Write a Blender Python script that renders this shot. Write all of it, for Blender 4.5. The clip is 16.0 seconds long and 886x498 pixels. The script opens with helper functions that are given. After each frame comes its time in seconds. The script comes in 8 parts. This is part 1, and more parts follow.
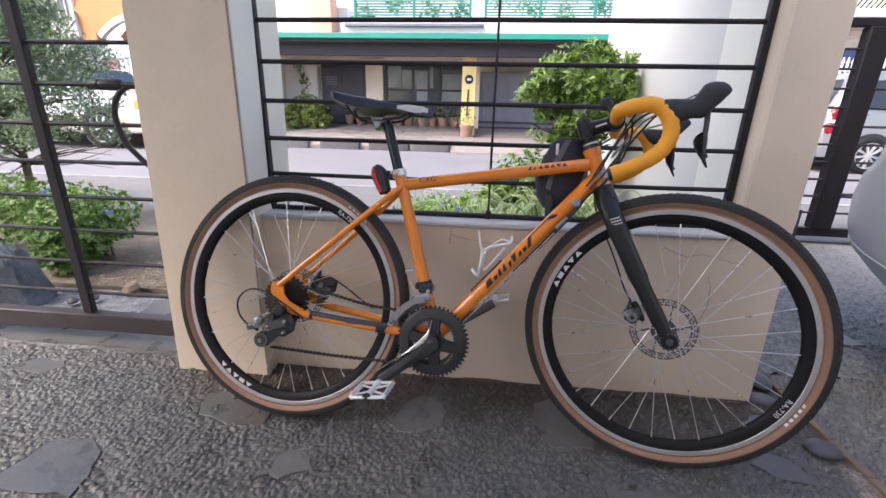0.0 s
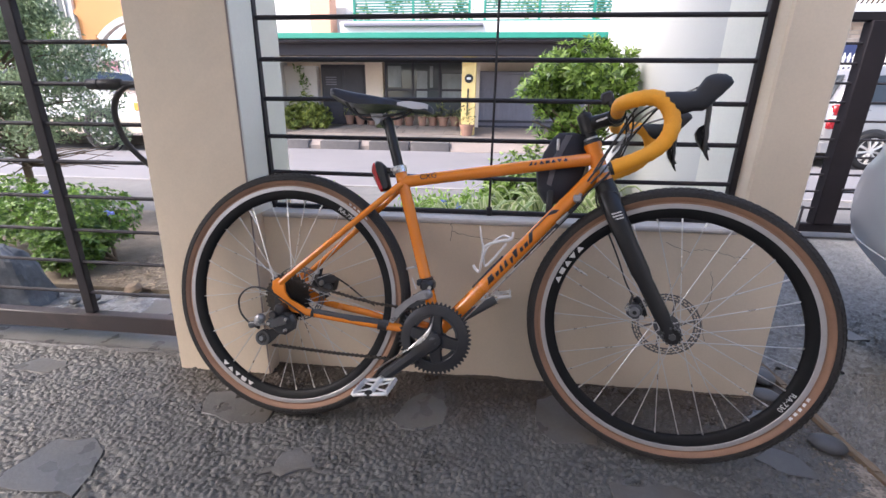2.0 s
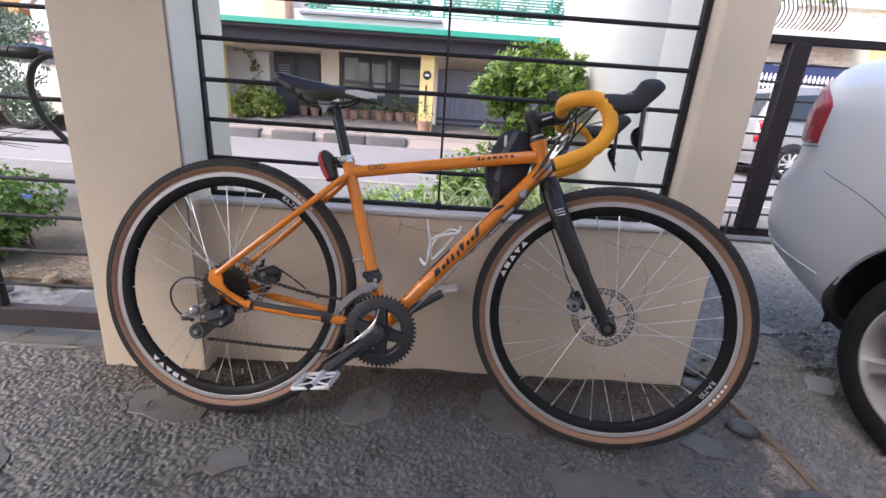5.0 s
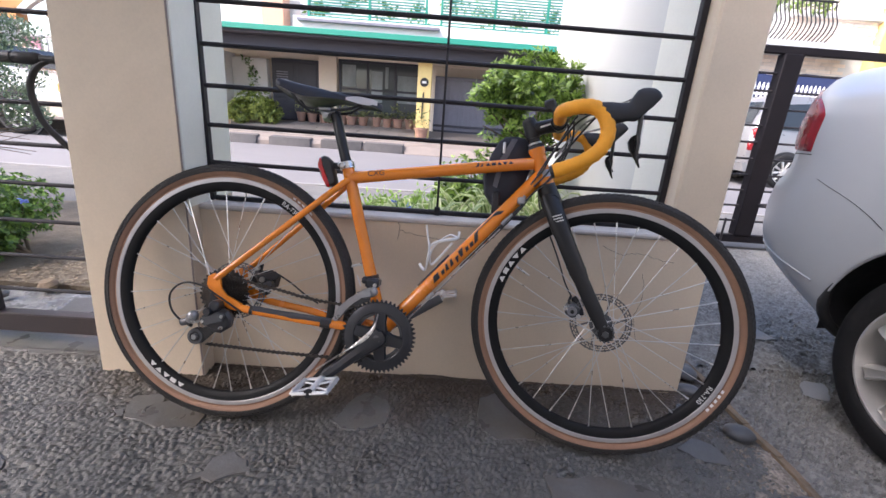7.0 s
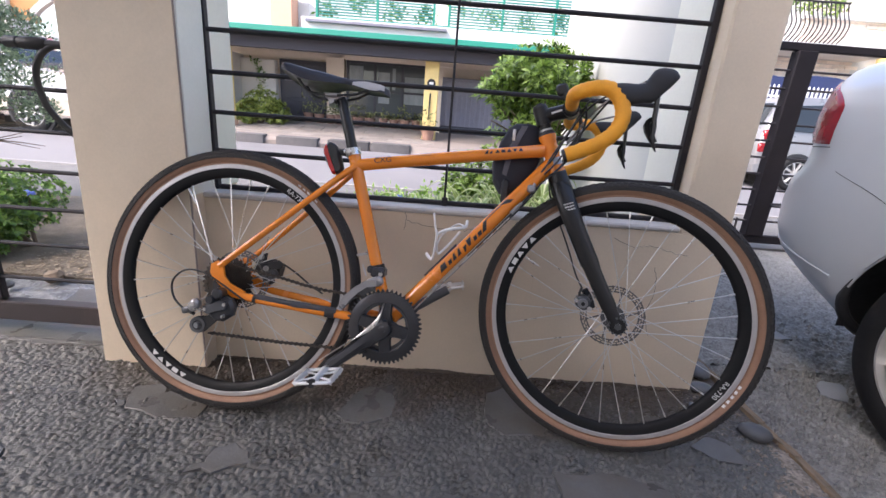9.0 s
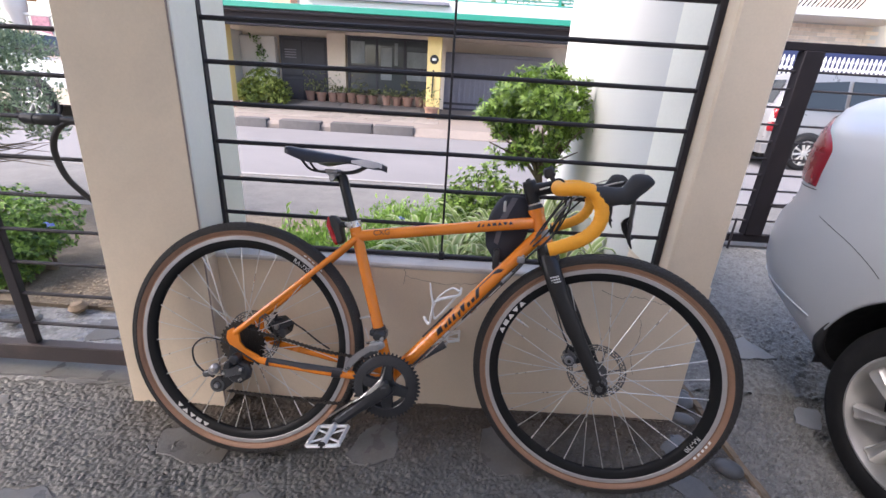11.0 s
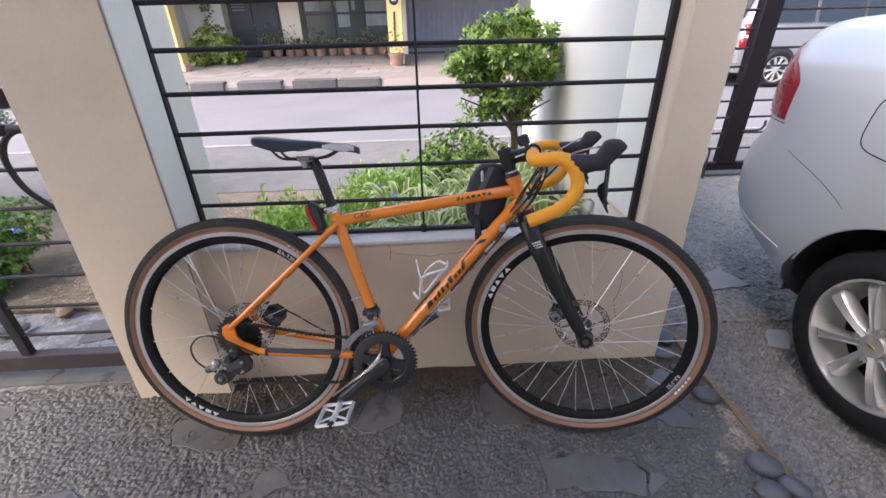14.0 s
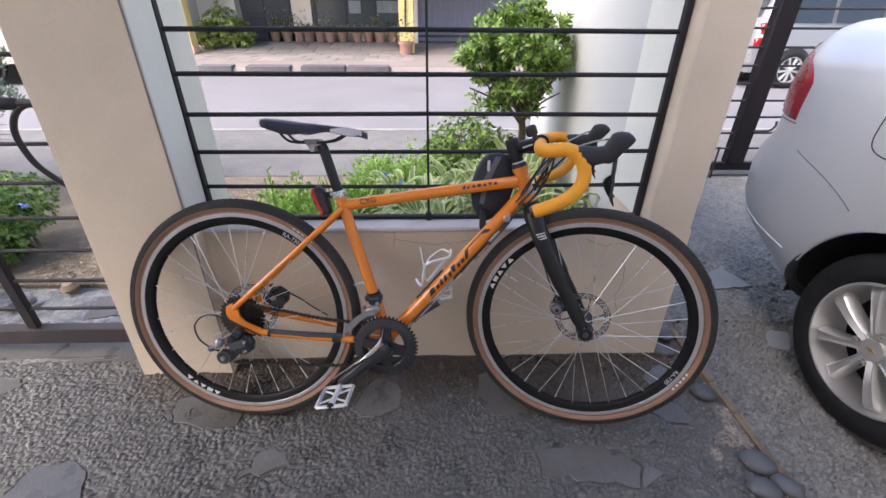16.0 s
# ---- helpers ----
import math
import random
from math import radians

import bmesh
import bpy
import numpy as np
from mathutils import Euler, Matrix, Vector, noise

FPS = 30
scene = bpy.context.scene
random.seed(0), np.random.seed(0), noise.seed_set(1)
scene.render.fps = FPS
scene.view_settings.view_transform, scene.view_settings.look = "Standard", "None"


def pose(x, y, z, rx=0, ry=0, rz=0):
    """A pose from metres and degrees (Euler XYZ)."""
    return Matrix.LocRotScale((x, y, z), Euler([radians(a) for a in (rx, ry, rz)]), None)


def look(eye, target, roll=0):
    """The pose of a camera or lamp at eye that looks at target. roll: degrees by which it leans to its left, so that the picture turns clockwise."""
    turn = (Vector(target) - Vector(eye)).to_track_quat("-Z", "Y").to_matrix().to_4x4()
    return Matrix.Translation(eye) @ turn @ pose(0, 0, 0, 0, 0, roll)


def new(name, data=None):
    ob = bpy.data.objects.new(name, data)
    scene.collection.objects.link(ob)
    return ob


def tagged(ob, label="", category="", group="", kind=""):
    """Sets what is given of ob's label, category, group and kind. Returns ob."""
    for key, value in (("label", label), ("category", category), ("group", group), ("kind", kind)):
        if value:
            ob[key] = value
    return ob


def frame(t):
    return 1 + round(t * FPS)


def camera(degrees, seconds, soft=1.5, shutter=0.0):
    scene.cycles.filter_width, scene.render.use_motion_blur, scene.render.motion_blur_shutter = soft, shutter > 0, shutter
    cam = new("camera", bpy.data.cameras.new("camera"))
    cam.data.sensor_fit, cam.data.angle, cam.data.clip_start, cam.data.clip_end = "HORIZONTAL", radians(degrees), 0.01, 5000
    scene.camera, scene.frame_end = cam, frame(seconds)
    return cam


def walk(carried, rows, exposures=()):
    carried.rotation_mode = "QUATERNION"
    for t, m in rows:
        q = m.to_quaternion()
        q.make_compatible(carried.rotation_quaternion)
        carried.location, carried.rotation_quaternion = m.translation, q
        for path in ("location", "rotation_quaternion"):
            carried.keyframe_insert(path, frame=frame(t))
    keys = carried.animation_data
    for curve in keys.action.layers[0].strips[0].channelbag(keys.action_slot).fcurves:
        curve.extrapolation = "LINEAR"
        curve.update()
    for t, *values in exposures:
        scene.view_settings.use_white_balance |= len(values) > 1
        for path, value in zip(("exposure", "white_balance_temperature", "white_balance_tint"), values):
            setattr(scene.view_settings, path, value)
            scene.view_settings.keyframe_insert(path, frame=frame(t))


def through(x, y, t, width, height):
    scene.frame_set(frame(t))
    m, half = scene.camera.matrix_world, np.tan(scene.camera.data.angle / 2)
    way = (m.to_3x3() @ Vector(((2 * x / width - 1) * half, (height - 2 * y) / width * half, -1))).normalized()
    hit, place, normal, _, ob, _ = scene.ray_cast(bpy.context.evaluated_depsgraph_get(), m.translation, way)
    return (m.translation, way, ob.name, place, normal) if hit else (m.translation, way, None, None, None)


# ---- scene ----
cam = camera(92.9, 16.0)
PATH = [
    (0, (0.071, 0.089, 0.867), (-0.109, 1.98, 0.239), 1.3),
    (0.5, (0.07, 0.087, 0.866), (-0.118, 1.978, 0.243), 1.0),
    (1, (0.066, 0.085, 0.863), (-0.121, 1.976, 0.239), 1.0),
    (1.5, (0.066, 0.09, 0.861), (-0.123, 1.979, 0.232), 0.9),
    (2, (0.071, 0.089, 0.858), (-0.114, 1.978, 0.229), 0.8),
    (2.5, (0.08, 0.086, 0.859), (-0.096, 1.977, 0.229), 0.7),
    (3, (0.084, 0.09, 0.857), (-0.077, 1.979, 0.221), 0.8),
    (3.5, (0.086, 0.086, 0.85), (-0.021, 1.976, 0.205), 1.8),
    (4, (0.094, 0.093, 0.847), (0.05, 1.985, 0.201), 2.8),
    (4.5, (0.094, 0.091, 0.847), (0.104, 1.985, 0.206), 3.6),
    (7, (0.087, 0.082, 0.847), (0.127, 1.988, 0.243), 4.2),
    (7.5, (0.084, 0.085, 0.845), (0.115, 1.99, 0.238), 4.1),
    (8, (0.087, 0.09, 0.845), (0.112, 1.995, 0.235), 3.1),
    (8.5, (0.086, 0.093, 0.835), (0.104, 1.998, 0.225), 3.2),
    (9, (0.085, 0.097, 0.806), (0.098, 2.006, 0.211), 4.4),
    (9.2, (0.082, 0.098, 0.808), (0.097, 2.011, 0.227), 4.5),
    (11.3, (0.097, 0.112, 1.107), (0.091, 1.953, 0.326), 3.4),
    (11.5, (0.079, 0.123, 1.117), (0.099, 1.95, 0.304), 3.8),
    (12, (0.08, 0.112, 1.149), (0.118, 1.93, 0.316), 2.7),
    (12.5, (0.089, 0.099, 1.151), (0.145, 1.897, 0.278), 0.6),
    (13, (0.098, 0.111, 1.156), (0.165, 1.893, 0.25), -0.8),
    (13.5, (0.095, 0.119, 1.153), (0.163, 1.888, 0.223), -1.5),
    (14, (0.097, 0.125, 1.15), (0.168, 1.884, 0.201), -1.4),
    (14.5, (0.09, 0.128, 1.147), (0.16, 1.877, 0.18), -0.9),
    (15, (0.086, 0.121, 1.138), (0.156, 1.867, 0.166), -0.0),
    (15.5, (0.089, 0.116, 1.143), (0.156, 1.859, 0.164), 0.5),
    (16, (0.094, 0.116, 1.143), (0.15, 1.857, 0.161), 0.4),
]
walk(cam, [(t, look(eye, target, roll)) for t, eye, target, roll in PATH], exposures=[(0.0, 2.05, 6500, 16), (16.0, 2.05, 6500, 16)])

from mathutils import kdtree

# ---------------------------------------------------------------- light
world = bpy.data.worlds.new("sky")
scene.world = world
world.use_nodes = True
wn = world.node_tree
sky = wn.nodes.new("ShaderNodeTexSky")
sky.sky_type, sky.sun_disc = "NISHITA", False
sky.sun_elevation, sky.sun_rotation = radians(48), radians(-117.5)
sky.air_density, sky.dust_density, sky.ozone_density = 1.0, 3.0, 1.0
wn.nodes["Background"].inputs["Strength"].default_value = 0.15
wn.links.new(sky.outputs["Color"], wn.nodes["Background"].inputs["Color"])
sun = new("sun", bpy.data.lights.new("sun", "SUN"))
sun.data.energy, sun.data.angle, sun.data.color = 1.4, radians(35), (1.0, 0.96, 0.92)
sun.matrix_world = look((-6.9, -3.6, 8.7), (0, 0, 0))


# ---------------------------------------------------------------- materials
def mat(name, base, rough=0.5, metal=0.0, var=0.15, scale=6.0, grain=90.0, bump=0.15, stain=0.0, stain_col=(0.1, 0.08, 0.06),
        island=0.0, rand=0.0, coat=0.0, spec=0.5, depth=0.003, rough_var=0.1, stretch=(1, 1, 1), cells=None):
    """A surface with variation at two scales: broad tone and fine grain, with bump and optional stains."""
    m = bpy.data.materials.new(name)
    m.use_nodes = True
    nt = m.node_tree
    b = nt.nodes["Principled BSDF"]
    link = nt.links.new

    def node(kind, **sets):
        n = nt.nodes.new("ShaderNode" + kind)
        for k, v in sets.items():
            n.inputs[k].default_value = v
        return n

    tc = nt.nodes.new("ShaderNodeTexCoord")
    mp = node("Mapping", Scale=stretch)
    link(tc.outputs["Object"], mp.inputs["Vector"])
    big = node("TexNoise", Scale=scale, Detail=4.0, Roughness=0.6)
    fine = node("TexNoise", Scale=grain, Detail=3.0, Roughness=0.65)
    link(mp.outputs[0], big.inputs["Vector"])
    link(mp.outputs[0], fine.inputs["Vector"])
    mix = nt.nodes.new("ShaderNodeMath")
    mix.operation = "MULTIPLY_ADD"
    link(big.outputs[0], mix.inputs[0])
    mix.inputs[1].default_value = 0.65
    half = nt.nodes.new("ShaderNodeMath")
    half.operation = "MULTIPLY"
    link(fine.outputs[0], half.inputs[0])
    half.inputs[1].default_value = 0.35
    link(half.outputs[0], mix.inputs[2])
    ramp = nt.nodes.new("ShaderNodeMapRange")
    ramp.inputs[1].default_value, ramp.inputs[2].default_value = 0.3, 0.7
    ramp.inputs[3].default_value, ramp.inputs[4].default_value = 1 - var, 1 + var
    link(mix.outputs[0], ramp.inputs[0])
    val = ramp.outputs[0]
    if island or rand:
        g = nt.nodes.new("ShaderNodeNewGeometry") if island else nt.nodes.new("ShaderNodeObjectInfo")
        r2 = nt.nodes.new("ShaderNodeMapRange")
        amount = island or rand
        r2.inputs[3].default_value, r2.inputs[4].default_value = 1 - amount, 1 + amount
        link(g.outputs["Random Per Island" if island else "Random"], r2.inputs[0])
        mul = nt.nodes.new("ShaderNodeMath")
        mul.operation = "MULTIPLY"
        link(val, mul.inputs[0])
        link(r2.outputs[0], mul.inputs[1])
        val = mul.outputs[0]
    if cells:
        vo = node("TexVoronoi", Scale=cells[0], Randomness=1.0)
        link(mp.outputs[0], vo.inputs["Vector"])
        sp = nt.nodes.new("ShaderNodeSeparateColor")
        link(vo.outputs["Color"], sp.inputs[0])
        r3 = nt.nodes.new("ShaderNodeMapRange")
        r3.inputs[3].default_value, r3.inputs[4].default_value = 1 - cells[1], 1 + cells[1]
        link(sp.outputs[0], r3.inputs[0])
        mul2 = nt.nodes.new("ShaderNodeMath")
        mul2.operation = "MULTIPLY"
        link(val, mul2.inputs[0])
        link(r3.outputs[0], mul2.inputs[1])
        val = mul2.outputs[0]
    col = nt.nodes.new("ShaderNodeVectorMath")
    col.operation = "SCALE"
    col.inputs[0].default_value = base[:3]
    link(val, col.inputs["Scale"])
    out = col.outputs[0]
    if stain:
        st = node("TexNoise", Scale=scale * 0.45, Detail=6.0, Roughness=0.7, Distortion=0.6)
        link(mp.outputs[0], st.inputs["Vector"])
        sr = nt.nodes.new("ShaderNodeMapRange")
        sr.inputs[1].default_value, sr.inputs[2].default_value, sr.inputs[4].default_value = 0.5, 0.72, stain
        link(st.outputs[0], sr.inputs[0])
        mx = nt.nodes.new("ShaderNodeMix")
        mx.data_type = "RGBA"
        link(sr.outputs[0], mx.inputs["Factor"])
        link(out, mx.inputs[6])
        mx.inputs[7].default_value = (*stain_col, 1)
        out = mx.outputs[2]
    link(out, b.inputs["Base Color"])
    rr = nt.nodes.new("ShaderNodeMapRange")
    rr.inputs[1].default_value, rr.inputs[2].default_value = 0.3, 0.7
    rr.inputs[3].default_value, rr.inputs[4].default_value = max(0.02, rough - rough_var), min(1, rough + rough_var)
    link(big.outputs[0], rr.inputs[0])
    link(rr.outputs[0], b.inputs["Roughness"])
    b.inputs["Metallic"].default_value = metal
    b.inputs["Specular IOR Level"].default_value = spec
    b.inputs["Coat Weight"].default_value = coat
    b.inputs["Coat Roughness"].default_value = 0.08
    if bump:
        bp = node("Bump", Strength=bump, Distance=depth)
        link(mix.outputs[0], bp.inputs["Height"])
        link(bp.outputs[0], b.inputs["Normal"])
    return m


def leaf_mat(name, base, tip=None, var=0.35, through=0.35, rough=0.45, edge=None):
    """Leaves: colour varies leaf by leaf, some light passes through; edge: a pale margin from the leaf's own u."""
    m = bpy.data.materials.new(name)
    m.use_nodes = True
    nt = m.node_tree
    b = nt.nodes["Principled BSDF"]
    link = nt.links.new
    g = nt.nodes.new("ShaderNodeNewGeometry")
    mx = nt.nodes.new("ShaderNodeMix")
    mx.data_type = "RGBA"
    mx.inputs[6].default_value = (*[c * (1 - var) for c in base], 1)
    mx.inputs[7].default_value = (*(tip or [c * (1 + var) for c in base]), 1)
    link(g.outputs["Random Per Island"], mx.inputs["Factor"])
    out = mx.outputs[2]
    if edge:
        at = nt.nodes.new("ShaderNodeAttribute")
        at.attribute_name = "margin"
        e = nt.nodes.new("ShaderNodeMix")
        e.data_type = "RGBA"
        link(at.outputs["Fac"], e.inputs["Factor"])
        link(out, e.inputs[6])
        e.inputs[7].default_value = (*edge, 1)
        out = e.outputs[2]
    link(out, b.inputs["Base Color"])
    b.inputs["Roughness"].default_value = rough
    tr = nt.nodes.new("ShaderNodeBsdfTranslucent")
    link(out, tr.inputs["Color"])
    ms = nt.nodes.new("ShaderNodeMixShader")
    ms.inputs[0].default_value = through
    link(b.outputs[0], ms.inputs[1])
    link(tr.outputs[0], ms.inputs[2])
    link(ms.outputs[0], nt.nodes["Material Output"].inputs["Surface"])
    return m


def glass_mat(name, tint=(0.02, 0.025, 0.03), rough=0.05):
    m = bpy.data.materials.new(name)
    m.use_nodes = True
    b = m.node_tree.nodes["Principled BSDF"]
    b.inputs["Base Color"].default_value = (*tint, 1)
    b.inputs["Roughness"].default_value = rough
    b.inputs["Specular IOR Level"].default_value = 0.5
    return m


def soil_and_shade(m, y0, y1, col):
    """Soil tone and painted wall shade over a floor, in a ragged band that fades in from y0 and is full at y1."""
    nt = m.node_tree
    link = nt.links.new
    b = nt.nodes["Principled BSDF"]
    was = b.inputs["Base Color"].links[0].from_socket
    tc = nt.nodes.new("ShaderNodeTexCoord")
    sep = nt.nodes.new("ShaderNodeSeparateXYZ")
    link(tc.outputs["Object"], sep.inputs[0])
    nz = nt.nodes.new("ShaderNodeTexNoise")
    nz.inputs["Scale"].default_value, nz.inputs["Detail"].default_value = 7.0, 6.0
    link(tc.outputs["Object"], nz.inputs["Vector"])
    add = nt.nodes.new("ShaderNodeMath")
    add.operation = "MULTIPLY_ADD"
    link(nz.outputs[0], add.inputs[0])
    add.inputs[1].default_value = 0.34
    link(sep.outputs[1], add.inputs[2])
    mr = nt.nodes.new("ShaderNodeMapRange")
    mr.inputs[1].default_value, mr.inputs[2].default_value, mr.inputs[4].default_value = y0 + 0.17, y1 + 0.17, 0.85
    link(add.outputs[0], mr.inputs[0])
    end = nt.nodes.new("ShaderNodeMapRange")
    end.inputs[1].default_value, end.inputs[2].default_value = -1.0, -0.75
    link(sep.outputs[0], end.inputs[0])
    both = nt.nodes.new("ShaderNodeMath")
    both.operation = "MULTIPLY"
    link(mr.outputs[0], both.inputs[0])
    link(end.outputs[0], both.inputs[1])
    mx = nt.nodes.new("ShaderNodeMix")
    mx.data_type = "RGBA"
    link(both.outputs[0], mx.inputs["Factor"])
    link(was, mx.inputs[6])
    mx.inputs[7].default_value = (*col, 1)
    link(mx.outputs[2], b.inputs["Base Color"])


BEIGE = mat("beige_wall_paint", (0.725, 0.613, 0.476), 0.75, var=0.08, scale=2.5, grain=140, bump=0.14, stain=0.22, stain_col=(0.46, 0.40, 0.31), spec=0.3)
# one white in two tones: darkened for the sunlit wall, lifted for shaded reveals
WHITE = mat("white_wall_paint", (0.57, 0.572, 0.552), 0.7, var=0.05, scale=2.0, grain=120, bump=0.1, stain=0.10, stain_col=(0.55, 0.54, 0.52), spec=0.3)
JAMBWHITE = mat("shade_lifted_reveal_white", (0.80, 0.79, 0.71), 0.7, var=0.06, scale=2.5, grain=120, bump=0.1, stain=0.2, stain_col=(0.62, 0.61, 0.55), spec=0.3)
LEDGE = mat("painted_ledge", (0.57, 0.54, 0.51), 0.6, var=0.10, scale=9, grain=160, bump=0.25, stain=0.5, stain_col=(0.36, 0.31, 0.31), spec=0.35)
CEIL = mat("ceiling_paint", (0.72, 0.70, 0.66), 0.8, var=0.05, scale=2)
IRON = mat("dark_painted_iron", (0.024, 0.022, 0.026), 0.6, spec=0.3, var=0.25, scale=14, grain=220, bump=0.3, stain=0.35, stain_col=(0.045, 0.035, 0.034))
GATE_IRON = mat("brown_painted_iron", (0.042, 0.034, 0.036), 0.45, var=0.25, scale=9, grain=200, bump=0.3, stain=0.4, stain_col=(0.14, 0.10, 0.09))
WETSTONE = mat("damp_stone_topping", (0.19, 0.19, 0.19), 0.26, cells=(60, 0.25), var=0.3, scale=7, grain=160, bump=0.5, depth=0.004, stain=0.4, stain_col=(0.12, 0.11, 0.10))
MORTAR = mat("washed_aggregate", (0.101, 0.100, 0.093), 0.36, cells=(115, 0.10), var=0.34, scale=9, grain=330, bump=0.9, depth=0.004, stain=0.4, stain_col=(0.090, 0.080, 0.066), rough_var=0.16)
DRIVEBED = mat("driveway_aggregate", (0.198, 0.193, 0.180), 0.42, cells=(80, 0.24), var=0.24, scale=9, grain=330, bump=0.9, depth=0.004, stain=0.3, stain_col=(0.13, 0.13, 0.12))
SLATEPALE = mat("pale_slate", (0.215, 0.22, 0.235), 0.5, var=0.2, scale=7, grain=150, bump=0.5, stain=0.5, stain_col=(0.17, 0.165, 0.15))
SLATE = mat("grey_slate", (0.112, 0.112, 0.112), 0.36, var=0.30, scale=7, grain=120, bump=0.55, stain=0.8, stain_col=(0.105, 0.090, 0.068), rand=0.15, rough_var=0.16)
PEBBLE = mat("river_pebble", (0.095, 0.10, 0.11), 0.5, var=0.12, scale=18, grain=260, bump=0.12, rand=0.25)
SPLASH = mat("soil_splash", (0.105, 0.082, 0.063), 0.9, var=0.45, scale=22, grain=190, bump=0.5, stain=0.5, stain_col=(0.24, 0.20, 0.155))
EDGE_STRIP = mat("weathered_brown_strip", (0.21, 0.155, 0.105), 0.8, var=0.5, scale=22, grain=150, bump=1.0, depth=0.006, stain=0.8, stain_col=(0.055, 0.043, 0.035), stretch=(1, 0.22, 1))
GUTTER = mat("worn_gutter_concrete", (0.245, 0.235, 0.23), 0.8, var=0.3, scale=3, grain=50, bump=0.3, stain=0.7, stain_col=(0.18, 0.17, 0.17))
DUST = mat("pale_cement_dirt", (0.215, 0.185, 0.152), 0.9, cells=(130, 0.4), var=0.5, scale=20, grain=160, bump=0.9, depth=0.004, stain=0.6, stain_col=(0.11, 0.09, 0.07))
SOIL = mat("garden_soil", (0.175, 0.142, 0.104), 0.95, var=0.4, scale=12, grain=120, bump=1.0, depth=0.02, stain=0.5, stain_col=(0.24, 0.20, 0.15))
ROAD = mat("concrete_road", (0.160, 0.152, 0.156), 0.75, var=0.17, scale=1.1, grain=40, bump=0.3, stain=0.6, stain_col=(0.135, 0.13, 0.135))
SHOULDER = mat("gravelly_shoulder", (0.125, 0.120, 0.115), 0.9, var=0.3, scale=5, grain=50, bump=0.7, depth=0.01, stain=0.5, stain_col=(0.17, 0.162, 0.15))
PAVING = mat("far_pavement", (0.205, 0.170, 0.148), 0.8, var=0.2, scale=1.8, grain=40, bump=0.3, stain=0.45, stain_col=(0.14, 0.125, 0.12))
PAVESLAB = mat("worn_paving_slab", (0.200, 0.174, 0.156), 0.8, var=0.22, scale=2.2, grain=40, bump=0.3, rand=0.16, stain=0.5, stain_col=(0.13, 0.115, 0.105))
KERB = mat("kerb_stone", (0.080, 0.075, 0.075), 0.85, var=0.25, scale=5, grain=70, bump=0.5, rand=0.3, stain=0.5, stain_col=(0.12, 0.105, 0.10))
GATEDARK = mat("near_black_gate_paint", (0.012, 0.011, 0.014), 0.7, var=0.3, scale=9, grain=200, bump=0.3, spec=0.1, stain=0.3, stain_col=(0.022, 0.018, 0.02))
# brown soil at the low wall, its colour deepened to carry the wall's shade
soil_and_shade(MORTAR, 1.04, 1.24, (0.064, 0.046, 0.032))
GROUND = mat("far_ground", (0.24, 0.23, 0.21), 0.9, var=0.2, scale=0.3, grain=10, bump=0.2)

ORANGE = mat("orange_frame_paint", (0.82, 0.245, 0.022), 0.24, var=0.07, scale=9, grain=260, bump=0.03, coat=0.6, stain=0.10, stain_col=(0.45, 0.16, 0.03), rough_var=0.06)
TAPE = mat("yellow_bar_tape", (0.87, 0.37, 0.022), 0.6, var=0.10, scale=30, grain=420, bump=0.3, stain=0.18, stain_col=(0.55, 0.24, 0.03))
CARBON = mat("black_carbon", (0.010, 0.010, 0.011), 0.42, var=0.2, scale=12, grain=300, bump=0.05, coat=0.08, spec=0.4)
RUBBER = mat("black_rubber", (0.028, 0.026, 0.025), 0.75, var=0.25, scale=20, grain=260, bump=0.3, stain=0.3, stain_col=(0.055, 0.048, 0.042))
TAN = mat("tan_tyre_wall", (0.265, 0.150, 0.096), 0.7, var=0.18, scale=22, grain=380, bump=0.2, stain=0.35, stain_col=(0.22, 0.11, 0.065))
RIM = mat("black_alloy_rim", (0.006, 0.006, 0.007), 0.55, metal=0.0, spec=0.25, var=0.2, scale=20, bump=0.03)
TRACK = mat("machined_brake_track", (0.46, 0.45, 0.45), 0.42, metal=0.55, var=0.10, scale=30, grain=300, bump=0.1, stain=0.25, stain_col=(0.40, 0.36, 0.33))
SPOKESTEEL = mat("spoke_steel", (0.70, 0.69, 0.67), 0.34, metal=0.8, var=0.05, scale=30, bump=0)
ROTOR = mat("brake_rotor_steel", (0.17, 0.165, 0.16), 0.42, metal=0.6, var=0.2, scale=40, bump=0.05)
STEEL = mat("bright_steel", (0.66, 0.65, 0.63), 0.3, metal=0.95, var=0.12, scale=40, bump=0.05)
CRANKMAT = mat("satin_dark_crank", (0.050, 0.051, 0.056), 0.33, metal=0.5, var=0.15, scale=25, bump=0.04, rough_var=0.06)
GREYMETAL = mat("dark_grey_alloy", (0.11, 0.113, 0.12), 0.36, metal=0.6, var=0.15, scale=25, bump=0.05, rough_var=0.08)
CHAINMAT = mat("oily_chain_steel", (0.055, 0.048, 0.042), 0.45, metal=0.6, var=0.3, scale=60, bump=0.2, stain=0.4, stain_col=(0.10, 0.055, 0.03))
BLACK = mat("black_plastic", (0.018, 0.018, 0.020), 0.5, var=0.2, scale=30, grain=400, bump=0.15)
HOODMAT = mat("black_hood_rubber", (0.020, 0.021, 0.025), 0.55, var=0.15, scale=30, grain=500, bump=0.2)
FABRIC = mat("black_bag_fabric", (0.024, 0.026, 0.038), 0.75, var=0.25, scale=25, grain=700, bump=0.5, stain=0.25, stain_col=(0.05, 0.05, 0.06))
